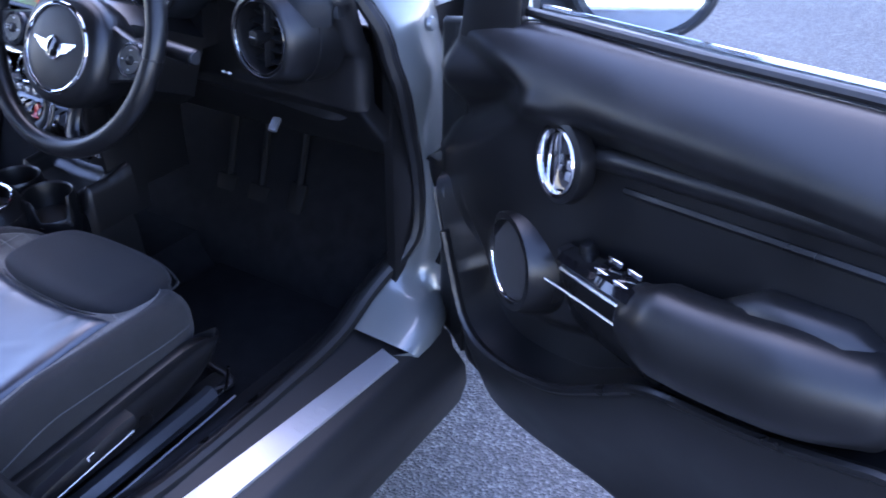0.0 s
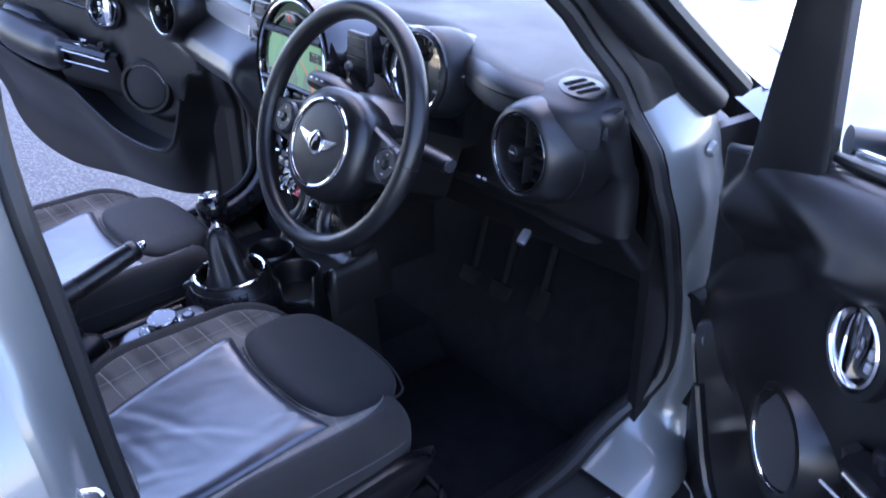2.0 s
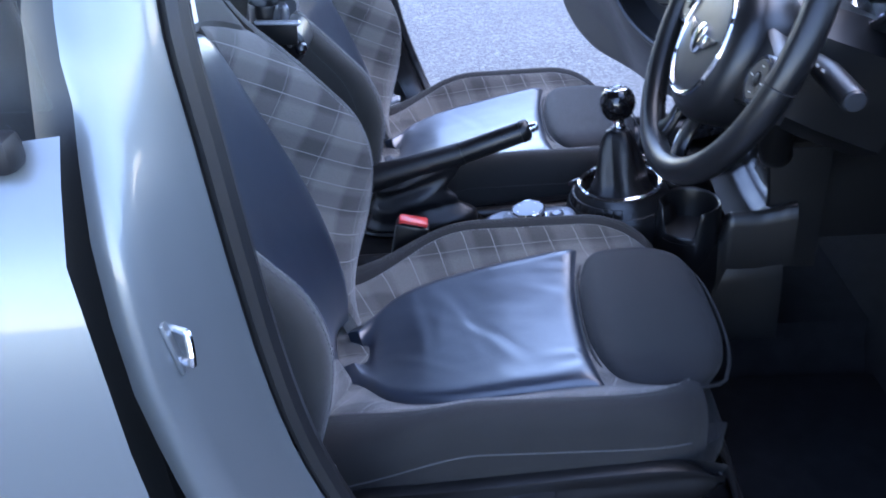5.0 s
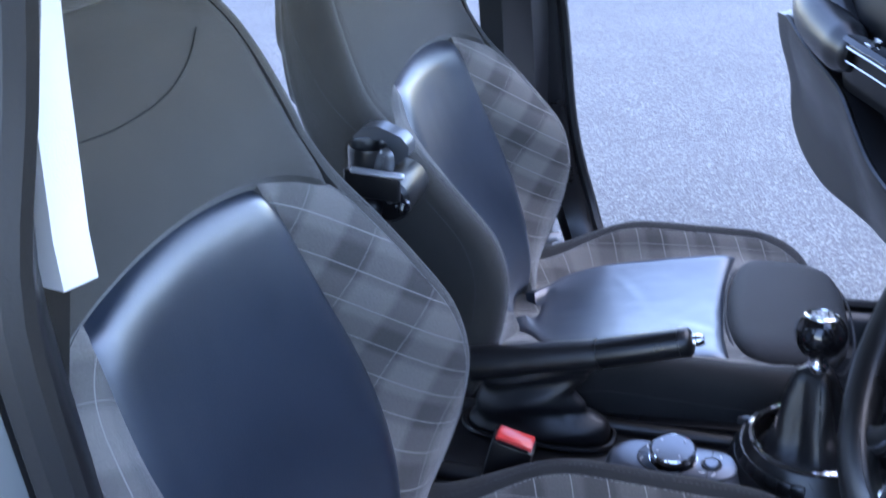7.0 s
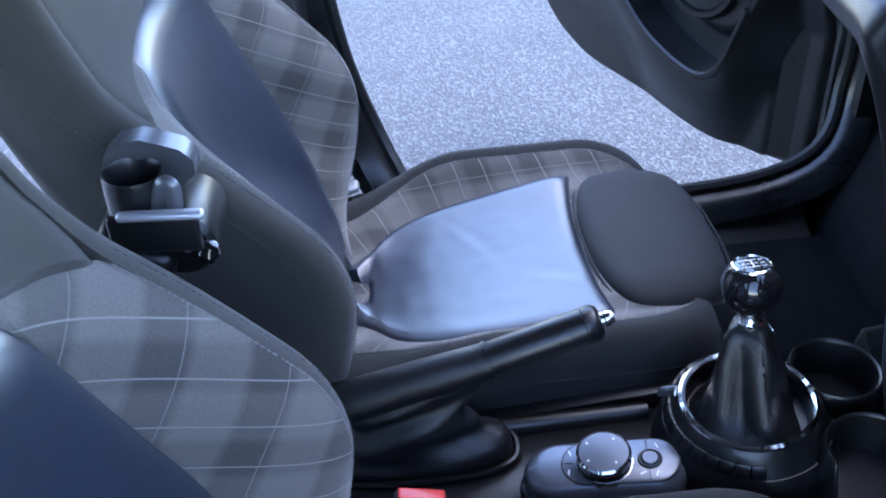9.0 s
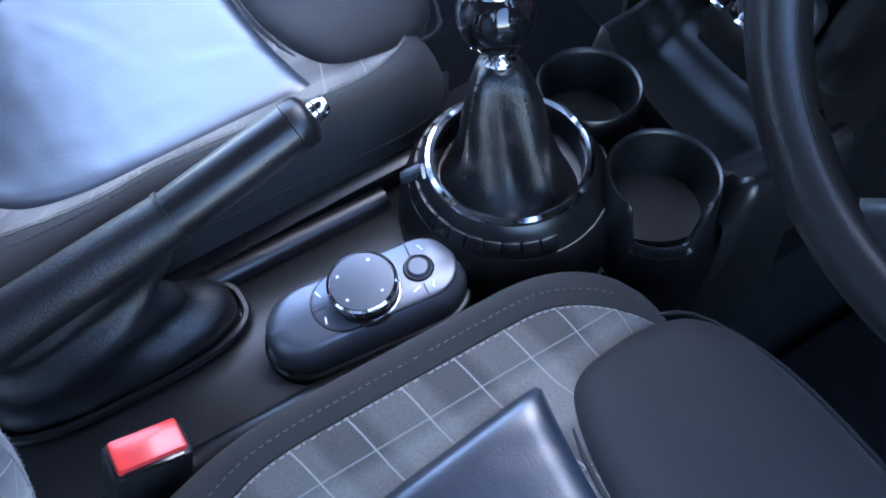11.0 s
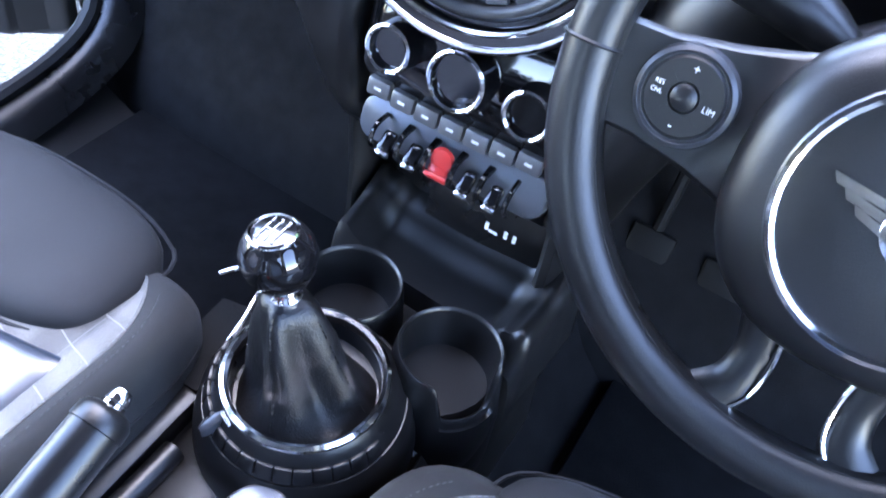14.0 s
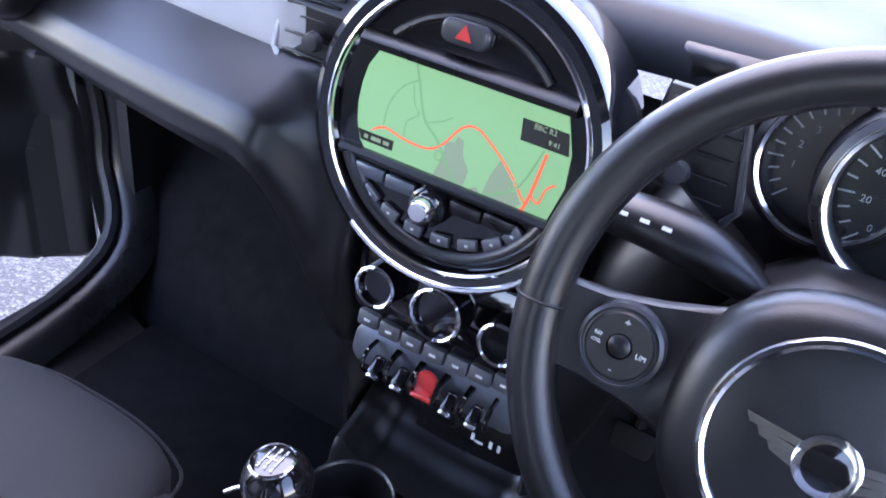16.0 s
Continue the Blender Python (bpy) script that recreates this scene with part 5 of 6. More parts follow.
part("glovebox", panel(pdash, 72, 56, 0.01, 0.02, thick=0.02, out=(0, -1, 0)), PLASTIC, dash, "black passenger fascia with glovebox", 60)
part("decor_panel", panel(lambda u, v: pdash(lerp(0.2, 0.86, u), lerp(0.09, 0.31, v)) + V((0, -0.006, 0)), 24, 8, 0.005, 0.10, thick=0.004, out=(0, -1, 0)), SILVER_TRIM, dash, "glossy silver-grey fascia panel")
part("lid_edge", tube([pdash(u, 0.66) + V((0, 0.002, 0)) for u in span(0.03, 0.99, 16)], 0.0035, 8), PLASTIC_HARD, dash, "glovebox lid edge")
part("glovebox_catch", rbox(0.05, 0.012, 0.02, 0.005, pose(-0.245, 0.312, 0.752, -25, 0, 0)), RUBBER, dash)
# driver side
def ddash(u, v):
    x = lerp(0.115, 0.74, u)
    y = lerp(front_edge(x) - 0.004, 0.325 + 0.03 * (x / 0.7) ** 2, step(v / 0.45)) + table([(0, 0.0), (0.6, 0.0), (1.0, 0.10)], v) + 0.05 * step((0.36 - abs(x - 0.36)) / 0.25) * step((0.9 - v) / 0.5) * step(v / 0.2)
    z = table([(0, 0.99), (0.12, 0.96), (0.35, 0.88), (0.6, 0.78), (1.0, 0.66)], v)
    return V((x, y, z))


part("driver_fascia", panel(ddash, 40, 30, 0.01, 0.04, thick=0.02, out=(0, -1, 0)), PLASTIC, dash, "black driver fascia", 60)
part("knee_panel", panel(lambda u, v: V((lerp(0.13, 0.70, u), lerp(0.44, 0.58, v), lerp(0.665, 0.60, v))), 12, 6, 0.01, 0.1, out=(0, -0.5, -1)), CARPET, dash, "black knee panel")
part("release_lever", rbox(0.017, 0.030, 0.010, 0.004, pose(0.549, 0.340, 0.723, 35, 10, 20)), KEY_GREY, dash, "bright release lever")
for s in (1, -1):
    m = axis_pose((s * 0.624, 0.258, 0.918), (-s * 0.10, -1, 0.10))
    part("vent_drum", lathe([(0.0, -0.10), (0.083, -0.10), (0.082, -0.05), (0.079, -0.020), (0.073, 0.000), (0.067, 0.009), (0.061, 0.011), (0.057, 0.006), (0.055, -0.004), (0.052, -0.04), (0.0, -0.045)], m, 56), PLASTIC, dash, "round vent surround")
    part("drum_groove", tube([m @ V((0.0822 * math.cos(t), 0.0822 * math.sin(t), -0.045)) for t in span(0, 2 * math.pi, 56, endpoint=False)], 0.0012, 5, True), RUBBER, dash, "thin joint round the vent")
    v = part("vent_ring", tube([m @ V((0.0565 * math.cos(t), 0.0565 * math.sin(t), 0.0085)) for t in span(0, 2 * math.pi, 56, endpoint=False)], 0.0018, 6, True), GLOSS, dash, "thin glossy vent ring")
    part("ring_arc", tube([m @ V((0.0565 * math.cos(t), 0.0565 * math.sin(t), 0.0092)) for t in span(math.pi * 0.98, math.pi * 1.5, 20)], 0.0015, 6), CHROME, v, "thin chrome arc")
    for k in range(-2, 3):
        w = 2 * math.sqrt(max(0.0, 0.053**2 - (0.019 * k) ** 2)) - 0.004
        part("vent_slat", rbox(w, 0.0018, 0.022, 0.0008, m @ pose(0, 0.019 * k, -0.022, 18, 0, 0)), RUBBER, v)
    part("vent_vane", rbox(0.003, 0.096, 0.020, 0.001, m @ pose(0, 0, -0.012)), RUBBER, v)
    part("vent_knob", loft([[m @ V((x * k - 0.004, y * k, z)) for x, y in disc_outline(0.011, 16, 1.15)] for k, z in ((0.7, -0.012), (0.85, 0.004), (1.0, 0.014), (0.92, 0.018), (0.6, 0.019))]), PLASTIC_HARD, v, "black vent knob", 50)
    part("knob_mark", rbox(0.012, 0.002, 0.0006, 0.0, m @ pose(-0.004, 0.002, 0.0195)), SATIN, v)
    # side window outlet over the vent: the end of the dash top, with an upright front edge
    def outlet_top(u, w):
        x = lerp(0.575, 0.728, u)
        y0 = curve([(0.575, 0.292), (0.62, 0.276), (0.66, 0.270), (0.70, 0.278), (0.73, 0.305)], x)
        y = lerp(y0, 0.405, w)
        return V((s * x, y, 0.992 + 0.010 * step((y - y0) / 0.05) + 0.10 * max(0.0, y - 0.30) - 0.8 * (x - 0.64) ** 2))

    part("side_outlet", panel(outlet_top, 24, 20, 0.014, 0.12, thick=0.034), DASH_SKIN, dash, "side window outlet housing")
    m2 = axis_pose((s * 0.656, 0.340, 1.0025), (0, -0.11, 1), (1, 0, 0)) @ pose(0, 0, 0, 0, 0, -20 * s)
    part("outlet_frame", slab(disc_outline(0.045, 32, 0.66), 0.003, m2 @ pose(0, 0, 0.002), 0.001), PLASTIC_HARD, dash, "oval outlet frame")
    # slots are black plates that carry the shade inside them
    for k in range(-1, 2):
        part("outlet_slot", slab(round_outline(0.014, 0.042 - 0.006 * abs(k), 0.004), 0.0012, m2 @ pose(0.020 * k, 0, 0.0042)), HOLLOW_SHADE, dash, "dark outlet slot")
# display for speed reading on the dash top; dark lens chromed to boost sky glare
part("dash_lens", lathe([(0.0, 0.006), (0.07, 0.004), (0.085, 0.0), (0.0, -0.004)], pose(-0.125, 0.612, 1.022, 0, 0, 12), 36, 0.55), CHROME, dash, "oval projector lens, chromed for a bright sky reflection")
part("lens_rim", lathe([(0.083, 0.0), (0.088, 0.006), (0.10, 0.004), (0.105, -0.004), (0.083, -0.004)], pose(-0.125, 0.612, 1.02, 0, 0, 12), 36, 0.55), PLASTIC, dash)

for k in range(2):
    part("switch_mark", rbox(0.008, 0.0012, 0.004, 0.0, pose(0.455 + 0.014 * k, 0.322, 0.808)), WHITE, dash, "pale printed sign")

# instrument cluster
cl = thing("instrument_cluster", (0.335, 0.27, 0.9), "round instrument cluster with chrome-ringed dials", "instruments")
def dial(cx, cz, r, y):
    m = axis_pose((cx, y, cz), (0, -1, 0.22))
    c = part("dial_case", lathe([(0.0, -0.10), (r * 1.05, -0.10), (r * 1.15, -0.01), (r * 1.12, 0.018), (r * 1.03, 0.022), (r * 0.97, 0.01), (r * 0.95, -0.004), (0.0, -0.004)], m, 44), PLASTIC_HARD, cl, "black dial housing")
    part("dial_ring", tube([m @ V((r * math.cos(t), r * math.sin(t), 0.016)) for t in span(0, 2 * math.pi, 48, endpoint=False)], 0.004, 8, True), CHROME, c, "chrome dial ring")
    for k in range(22):
        a = radians(225 - 270 * k / 21)
        part("tick", rbox(0.008 if k % 3 else 0.012, 0.0014, 0.0006, 0.0, m @ pose(0.80 * r * math.cos(a), 0.80 * r * math.sin(a), -0.003, 0, 0, math.degrees(a))), GREY_PRINT, c, "pale tick")
    return m, c


m, c = dial(0.270, 0.963, 0.056, 0.328)
for k in range(1, 8):
    a = radians(225 - 210 * k / 7)
    part("number", words(str(k), 0.008, m @ pose(0.031 * math.cos(a), 0.031 * math.sin(a), -0.0032)), GREY_PRINT, c, "pale number")
part("needle", rbox(0.04, 0.002, 0.002, 0.0005, m @ pose(0.02, -0.03, 0.0, 0, 0, 70)), ORANGE, c, "orange needle")
m, c = dial(0.334, 0.963, 0.065, 0.308)
for k in range(0, 9):
    a = radians(225 - 270 * k / 8)
    part("number", words(str(k * 20), 0.008, m @ pose(0.038 * math.cos(a), 0.038 * math.sin(a), -0.0032)), GREY_PRINT, c, "pale number")
part("cluster_drum", lathe([(0.060, 0.016), (0.069, 0.018), (0.074, 0.012), (0.0765, -0.002), (0.078, -0.03), (0.077, -0.055), (0.072, -0.070), (0.055, -0.078), (0.0, -0.08), (0.0, -0.02), (0.060, -0.02)], axis_pose((0.334, 0.308, 0.963), (0, -1, 0.22)), 56), DASH_SKIN, cl, "smooth black drum round the dial", 60)
part("cluster_key", rbox(0.012, 0.03, 0.018, 0.004, pose(0.412, 0.335, 0.962)), PLASTIC_HARD, cl, "small black key")
gm = axis_pose((0.334, 0.308, 0.963), (0, -1, 0.22))
pane = part("dial_glass", lathe([(0.0, 0.008), (0.058, 0.008), (0.058, 0.006), (0.0, 0.006)], gm, 40), GLASS, cl, "clear dial glass")
pane.visible_shadow = False
part("cluster_neck", loft([[V((x, y, z)) for x, z in ((0.27, 0.83), (0.26, 0.90), (0.28, 0.95), (0.37, 0.95), (0.395, 0.90), (0.385, 0.83))] for y in (0.345, 0.46)]), PLASTIC, cl, "black cluster mounting", 50)

# ---- centre stack ----
stack = thing("centre_stack", (0, 0.3, 0.5), "black centre stack with a round display and climate controls", "centre console")
DN = V((0, -0.985, 0.17))
DP = axis_pose((-0.021, 0.260, 0.913), DN)
part("display_body", lathe([(0.0, -0.12), (0.125, -0.12), (0.138, -0.03), (0.1405, 0.002), (0.138, 0.012), (0.132, 0.0155), (0.124, 0.014), (0.118, 0.006), (0.0, 0.003)], DP, 64), GLOSS, stack, "round glossy black display housing")
part("display_ring", tube([DP @ V((0.1215 * math.cos(t), 0.1215 * math.sin(t), 0.0125)) for t in span(0, 2 * math.pi, 96, endpoint=False)], 0.0030, 8, True), CHROME, stack, "chrome display ring")
part("outer_arc", tube([DP @ V((0.1335 * math.cos(t), 0.1335 * math.sin(t), 0.014)) for t in span(math.pi * 1.30, math.pi * 1.78, 28)], 0.0034, 8), CHROME, stack, "bright lower arc")
part("lower_arc", tube([DP @ V((0.106 * math.cos(t), 0.106 * math.sin(t), 0.008)) for t in span(math.pi * 1.14, math.pi * 1.86, 28)], 0.008, 10, flat=0.8), PLASTIC, stack, "dark lower crescent")
SCR = [(-0.083, -0.039), (0.097, -0.039), (0.1045, -0.008), (0.1025, 0.02), (0.092, 0.050), (-0.084, 0.050), (-0.0925, 0.035), (-0.096, 0.018), (-0.097, 0.0), (-0.0945, -0.018), (-0.089, -0.032)]
screen = part("screen", slab(SCR, 0.004, DP @ pose(0, 0.0, 0.003)), MAP_GREEN, stack, "lit green navigation map")


def map_line(pts, w, mat, name="map_line"):
    part(name, tube([DP @ V((x, y + 0.002, 0.0072)) for x, y in pts], w, 4, flat=0.15, up=DN), mat, screen)


map_line(smooth_path([(-0.078, -0.022), (-0.066, -0.016), (-0.045, -0.020), (-0.022, -0.020), (-0.008, -0.011), (0.006, 0.008), (0.020, 0.012), (0.040, 0.0), (0.058, -0.015), (0.072, -0.031), (0.078, -0.034)], 5), 0.0010, MAP_RED)
map_line(smooth_path([(0.072, -0.046), (0.078, -0.026), (0.083, 0.012)], 5), 0.0015, MAP_RED)
map_line(smooth_path([(0.079, -0.026), (0.086, -0.030), (0.090, -0.016), (0.097, -0.010)], 5), 0.0009, MAP_RED)
map_line(smooth_path([(-0.047, 0.048), (-0.040, 0.030), (-0.030, 0.004), (-0.014, -0.010), (-0.002, -0.026), (0.012, -0.044)], 5), 0.0012, MAP_ROAD)
map_line(smooth_path([(-0.068, -0.014), (-0.066, 0.006), (-0.056, 0.024), (-0.042, 0.034)], 5), 0.0008, MAP_ROAD)
map_line(smooth_path([(-0.046, 0.030), (-0.042, 0.014), (-0.036, 0.006), (-0.046, -0.004), (-0.046, -0.018)], 5), 0.0007, MAP_ROAD)
map_line(smooth_path([(-0.026, 0.002), (-0.012, 0.008), (-0.004, 0.014)], 4), 0.0007, MAP_ROAD)
map_line(smooth_path([(0.028, -0.044), (0.052, -0.034), (0.068, -0.020), (0.080, 0.014)], 5), 0.0010, MAP_ROAD)
for outline in ([(-0.012, -0.040), (0.018, -0.040), (0.020, -0.026), (0.012, -0.014), (0.010, -0.002), (0.004, 0.0), (0.002, -0.006), (-0.006, -0.008), (-0.007, -0.024)], [(0.036, -0.042), (0.062, -0.046), (0.072, -0.036), (0.060, -0.020), (0.046, -0.006), (0.040, -0.022)], [(0.020, -0.042), (0.036, -0.042), (0.030, -0.036)]):
    part("map_patch", slab(outline, 0.0003, DP @ pose(0, 0.002, 0.0068)), MAP_GREY, screen)
for x, y in ((-0.010, -0.020), (0.062, -0.022)):
    part("map_ring", tube([DP @ V((x + 0.0036 * math.cos(t), y + 0.0045 * math.sin(t), 0.0073)) for t in span(0, 2 * math.pi, 20, endpoint=False)], 0.0006, 4, True), MAP_ROAD, screen)
part("text_box", slab([(0.058, 0.016), (0.101, 0.016), (0.0965, 0.034), (0.056, 0.034)], 0.0004, DP @ pose(0, 0.002, 0.007)), MAP_BLACK, screen, "dark text box")
part("screen_word", words("BBC R2", 0.0062, DP @ pose(0.077, 0.0325, 0.0077)), MAP_GREY, screen)
part("screen_word", words("9:41", 0.0062, DP @ pose(0.087, 0.0235, 0.0077)), MAP_GREY, screen)
part("text_box", slab([(-0.088, -0.034), (-0.055, -0.034), (-0.055, -0.025), (-0.092, -0.025)], 0.0004, DP @ pose(0, 0.002, 0.007)), MAP_BLACK, screen, "dark text box")
for k in range(3):
    part("text_bar", rbox((0.004, 0.010, 0.006)[k], 0.0034, 0.0003, 0.0, DP @ pose(-0.083 + 0.0105 * k, -0.0275, 0.0077)), MAP_GREY, screen)
bar = loft([[DP @ V((x, y, z)) for y, z in ((-0.050, 0.004), (-0.048, 0.012), (-0.043, 0.0145), (-0.039, 0.012), (-0.038, 0.004))] for x in span(-0.106, 0.106, 9)])
part("screen_bar", bar, GREY_TRIM, stack, "satin dark bar under the screen", 50)
part("screen_bar", loft([[DP @ V((x, y, z)) for y, z in ((0.050, 0.004), (0.051, 0.014), (0.057, 0.017), (0.064, 0.012), (0.066, 0.004))] for x in span(-0.100, 0.100, 9)]), PLASTIC_HARD, stack, "dark bar over the screen", 50)
part("brow", tube([DP @ V((0.098 * math.cos(t), 0.098 * math.sin(t), 0.007)) for t in span(math.pi * 0.24, math.pi * 0.76, 24)], 0.004, 8), PLASTIC_HARD, stack, "dark inner arc over the screen")
hz = part("hazard_switch", slab(round_outline(0.046, 0.022, 0.010, 8), 0.010, DP @ pose(-0.006, 0.086, 0.006), 0.004, 4), GREY_TRIM, stack, "oval hazard switch")
part("hazard_triangle", slab([(-0.0075, -0.005), (0.0075, -0.005), (0, 0.0075)], 0.0006, DP @ pose(-0.006, 0.086, 0.0163)), RED, hz, "red triangle")
for k in (-1, 1):
    for q in range(2):
        part("media_key", rbox(0.031, 0.0125, 0.006, 0.002, DP @ pose(-0.006 + k * (0.033 + 0.0325 * q), -0.0585 + 0.0015 * q, 0.009)), POD_SILVER if k < 0 else PLASTIC_HARD, stack, "satin silver media key" if k < 0 else "black media key")
kn = part("media_knob", lathe([(0.0, 0.024), (0.0085, 0.024), (0.0105, 0.022), (0.012, 0.015), (0.012, 0.0), (0.0, 0.0)], DP @ pose(-0.007, -0.066, 0.008), 32), CHROME, stack, "chrome volume knob")
part("knob_cap", lathe([(0.0, 0.0), (0.008, 0.0), (0.0075, 0.0012), (0.0, 0.0015)], DP @ pose(-0.007, -0.066, 0.032), 28), SATIN, kn)
part("knob_collar", lathe([(0.0, 0.0), (0.0185, 0.0), (0.0175, 0.012), (0.0135, 0.014), (0.0, 0.014)], DP @ pose(-0.007, -0.066, 0.004), 32), GLOSS, kn)
for k in range(8):
    a = radians(205 + 130 * k / 7)
    x, y = -0.004 + 0.086 * math.cos(a), -0.040 + 0.053 * math.sin(a)
    tilt = math.degrees(math.atan2(0.053 * math.cos(a), -0.086 * math.sin(a)))
    key = part("preset_key", rbox(0.0188, 0.0105, 0.006, 0.0016, DP @ pose(x, y, 0.009, 0, 0, tilt)), KEY_GREY, stack, "preset key")
    part("key_mark", rbox(0.003, 0.002, 0.0004, 0.0, DP @ pose(x, y, 0.0123)), WHITE, key)
# centre vents each side of the display
for s in (1, -1):
    m = axis_pose((s * 0.178 - 0.008, 0.285, 0.945), (0, -1, 0.12))
    outline = [(-0.034 * s, -0.030), (-0.042 * s, -0.018), (-0.026 * s, 0.06), (0.034 * s, 0.06), (0.034 * s, -0.042)] if s < 0 else [(-0.034, -0.042), (-0.034, 0.06), (0.026, 0.06), (0.042, -0.018), (0.034, -0.030)]
    vent = part("centre_vent", slab(outline, 0.010, m, 0.002), RUBBER, stack, "black centre vent")
    edge = [(0.034 * s, -0.030), (0.042 * s, -0.018), (0.026 * s, 0.06)]
    part("vent_edge", tube([m @ V((x, y, 0.011)) for x, y in edge], 0.0035, 8), GREY_TRIM if s > 0 else SATIN, vent, "satin vent edge")
    for k in range(-2, 4):
        part("vent_slat", rbox(0.058, 0.0026, 0.010, 0.001, m @ pose(0, 0.017 * k, 0.010)), PLASTIC_HARD, vent)
    part("vent_knob", lathe([(0.0, 0.014), (0.008, 0.013), (0.010, 0.006), (0.0, 0.0)], m @ pose(0.008 * -s, 0.0, 0.014), 18), GREY_TRIM, vent, "round vent knob")
# stack body and flanks
body = [[V((x, y, z)) for x, y in ((-w, yb), (-w, yf + 0.02), (-w + 0.015, yf), (w - 0.015, yf), (w, yf + 0.02), (w, yb))] for w, yf, yb, z in ((0.10, 0.315, 0.5, 0.46), (0.10, 0.312, 0.5, 0.56), (0.102, 0.285, 0.5, 0.615), (0.105, 0.258, 0.5, 0.63), (0.108, 0.262, 0.5, 0.70), (0.112, 0.272, 0.5, 0.80), (0.115, 0.28, 0.5, 0.90))]
part("stack_body", loft(body), PLASTIC_HARD, stack, "black stack housing", 50)
fl = smooth_path([(0.20, 0.295, 0.905), (0.172, 0.275, 0.855), (0.152, 0.268, 0.79), (0.138, 0.265, 0.72), (0.124, 0.268, 0.655), (0.112, 0.28, 0.61)], 5)
part("flank", tube(fl, [table([(0, 0.06), (0.2, 0.05), (0.4, 0.037), (0.7, 0.028), (0.92, 0.025), (1, 0.012)], k / (len(fl) - 1)) for k in range(len(fl))], 12, flat=1.0), PLASTIC, stack, "soft black flank pad")
CP = axis_pose((0.0, 0.252, 0.745), (0, -0.98, 0.2))
part("climate_panel", slab(round_outline(0.205, 0.085, 0.02), 0.012, CP @ pose(0, 0, -0.008), 0.003), GLOSS, stack, "glossy black climate panel")
for x, r in ((-0.066, 0.021), (0.0, 0.0265), (0.066, 0.021)):
    m = CP @ pose(x, 0.0, 0.004)
    k = part("climate_knob", lathe([(0.0, 0.020), (r * 0.82, 0.020), (r * 0.86, 0.024), (r * 0.97, 0.025), (r, 0.020), (r * 1.06, -0.004), (0.0, -0.004)], m, 40), GLOSS, stack, "round climate knob")
    part("knob_ring", tube([m @ V((r * 0.93 * math.cos(t), r * 0.93 * math.sin(t), 0.0248)) for t in span(0, 2 * math.pi, 40, endpoint=False)], 0.0024, 6, True), CHROME, k, "chrome knob ring")
for k in range(7):
    m = CP @ pose(-0.076 + 0.0253 * k, -0.047 - 0.004 * (1 - ((k - 3) / 3.0) ** 2), 0.006)
    b = part("climate_key", rbox(0.0238, 0.017, 0.01, 0.003, m), KEY_GREY, stack, "climate key")
    part("key_mark", rbox(0.007, 0.0026, 0.0004, 0.0, m @ pose(0, 0, 0.0054)), WHITE, b)
TP = axis_pose((0.0, 0.244, 0.660), (0, -0.95, 0.3))
part("toggle_bar", slab(round_outline(0.195, 0.042, 0.015), 0.014, TP @ pose(0, 0, -0.012), 0.004), POD_SILVER, stack, "satin grey toggle switch panel")
for k, x in enumerate((-0.056, -0.028, 0.0, 0.028, 0.056)):
    m = TP @ pose(x, -0.006, 0.004)
    t = part("toggle_switch", rbox(0.0135 if k != 2 else 0.021, 0.014 if k == 2 else 0.022, 0.009, 0.004, m @ pose(0, -0.003, 0.012, -35, 0, 0)), RED if k == 2 else GLOSS, stack, "red starter toggle" if k == 2 else "black toggle switch")
    part("toggle_tip", rbox(0.013 if k != 2 else 0.023, 0.005, 0.008, 0.002, m @ pose(0, -0.014 if k != 2 else -0.010, 0.0165, -35, 0, 0)), CHROME if k != 2 else RED, t)
    if k == 2:
        part("toggle_top", lathe([(0.0, 0.004), (0.010, 0.003), (0.012, 0.0), (0.0, -0.002)], m @ pose(0, 0.006, 0.012), 20), RED, t)
    for q in (-1, 1):
        part("guard", tube(smooth_path([m @ V((q * 0.0125 + 0.0, 0.016, 0.0)), m @ V((q * 0.0135, 0.008, 0.016)), m @ V((q * 0.0135, -0.008, 0.018)), m @ V((q * 0.0125, -0.02, 0.0))], 3), 0.0026, 6), GLOSS, t)
UP = axis_pose((0.035, 0.302, 0.545), (0, -1, 0.12))
part("socket_panel", slab(round_outline(0.15, 0.085, 0.01), 0.008, UP @ pose(0, 0, -0.004), 0.002), PLASTIC_HARD, stack, "black socket panel")
for k, (x, w) in enumerate(((-0.004, 0.004), (0.004, 0.010), (0.018, 0.004), (0.028, 0.004))):
    part("socket_mark", rbox(w, 0.009 if k != 1 else 0.003, 0.0005, 0.0, UP @ pose(x, 0.004 - (0.004 if k == 1 else 0), 0.0044)), WHITE, stack, "pale socket symbol")
stack.location.x += 0.007

# ---- centre console ----
con = thing("centre_console", (0, 0, 0.24), "black plastic centre console between the seats", "centre console")
rows = []
for y, w, z in ((-0.62, 0.085, 0.43), (-0.45, 0.088, 0.43), (-0.2, 0.092, 0.432), (-0.05, 0.094, 0.435), (0.08, 0.10, 0.44), (0.2, 0.125, 0.44), (0.31, 0.125, 0.45)):
    rows.append([V((x, y, zz)) for x, zz in ((-w - 0.025, 0.25), (-w - 0.012, z - 0.05), (-w, z - 0.012), (-w + 0.014, z), (w - 0.014, z), (w, z - 0.012), (w + 0.012, z - 0.05), (w + 0.025, 0.25))])
part("tunnel", loft(rows), PLASTIC, con, "black tunnel trim", 50)
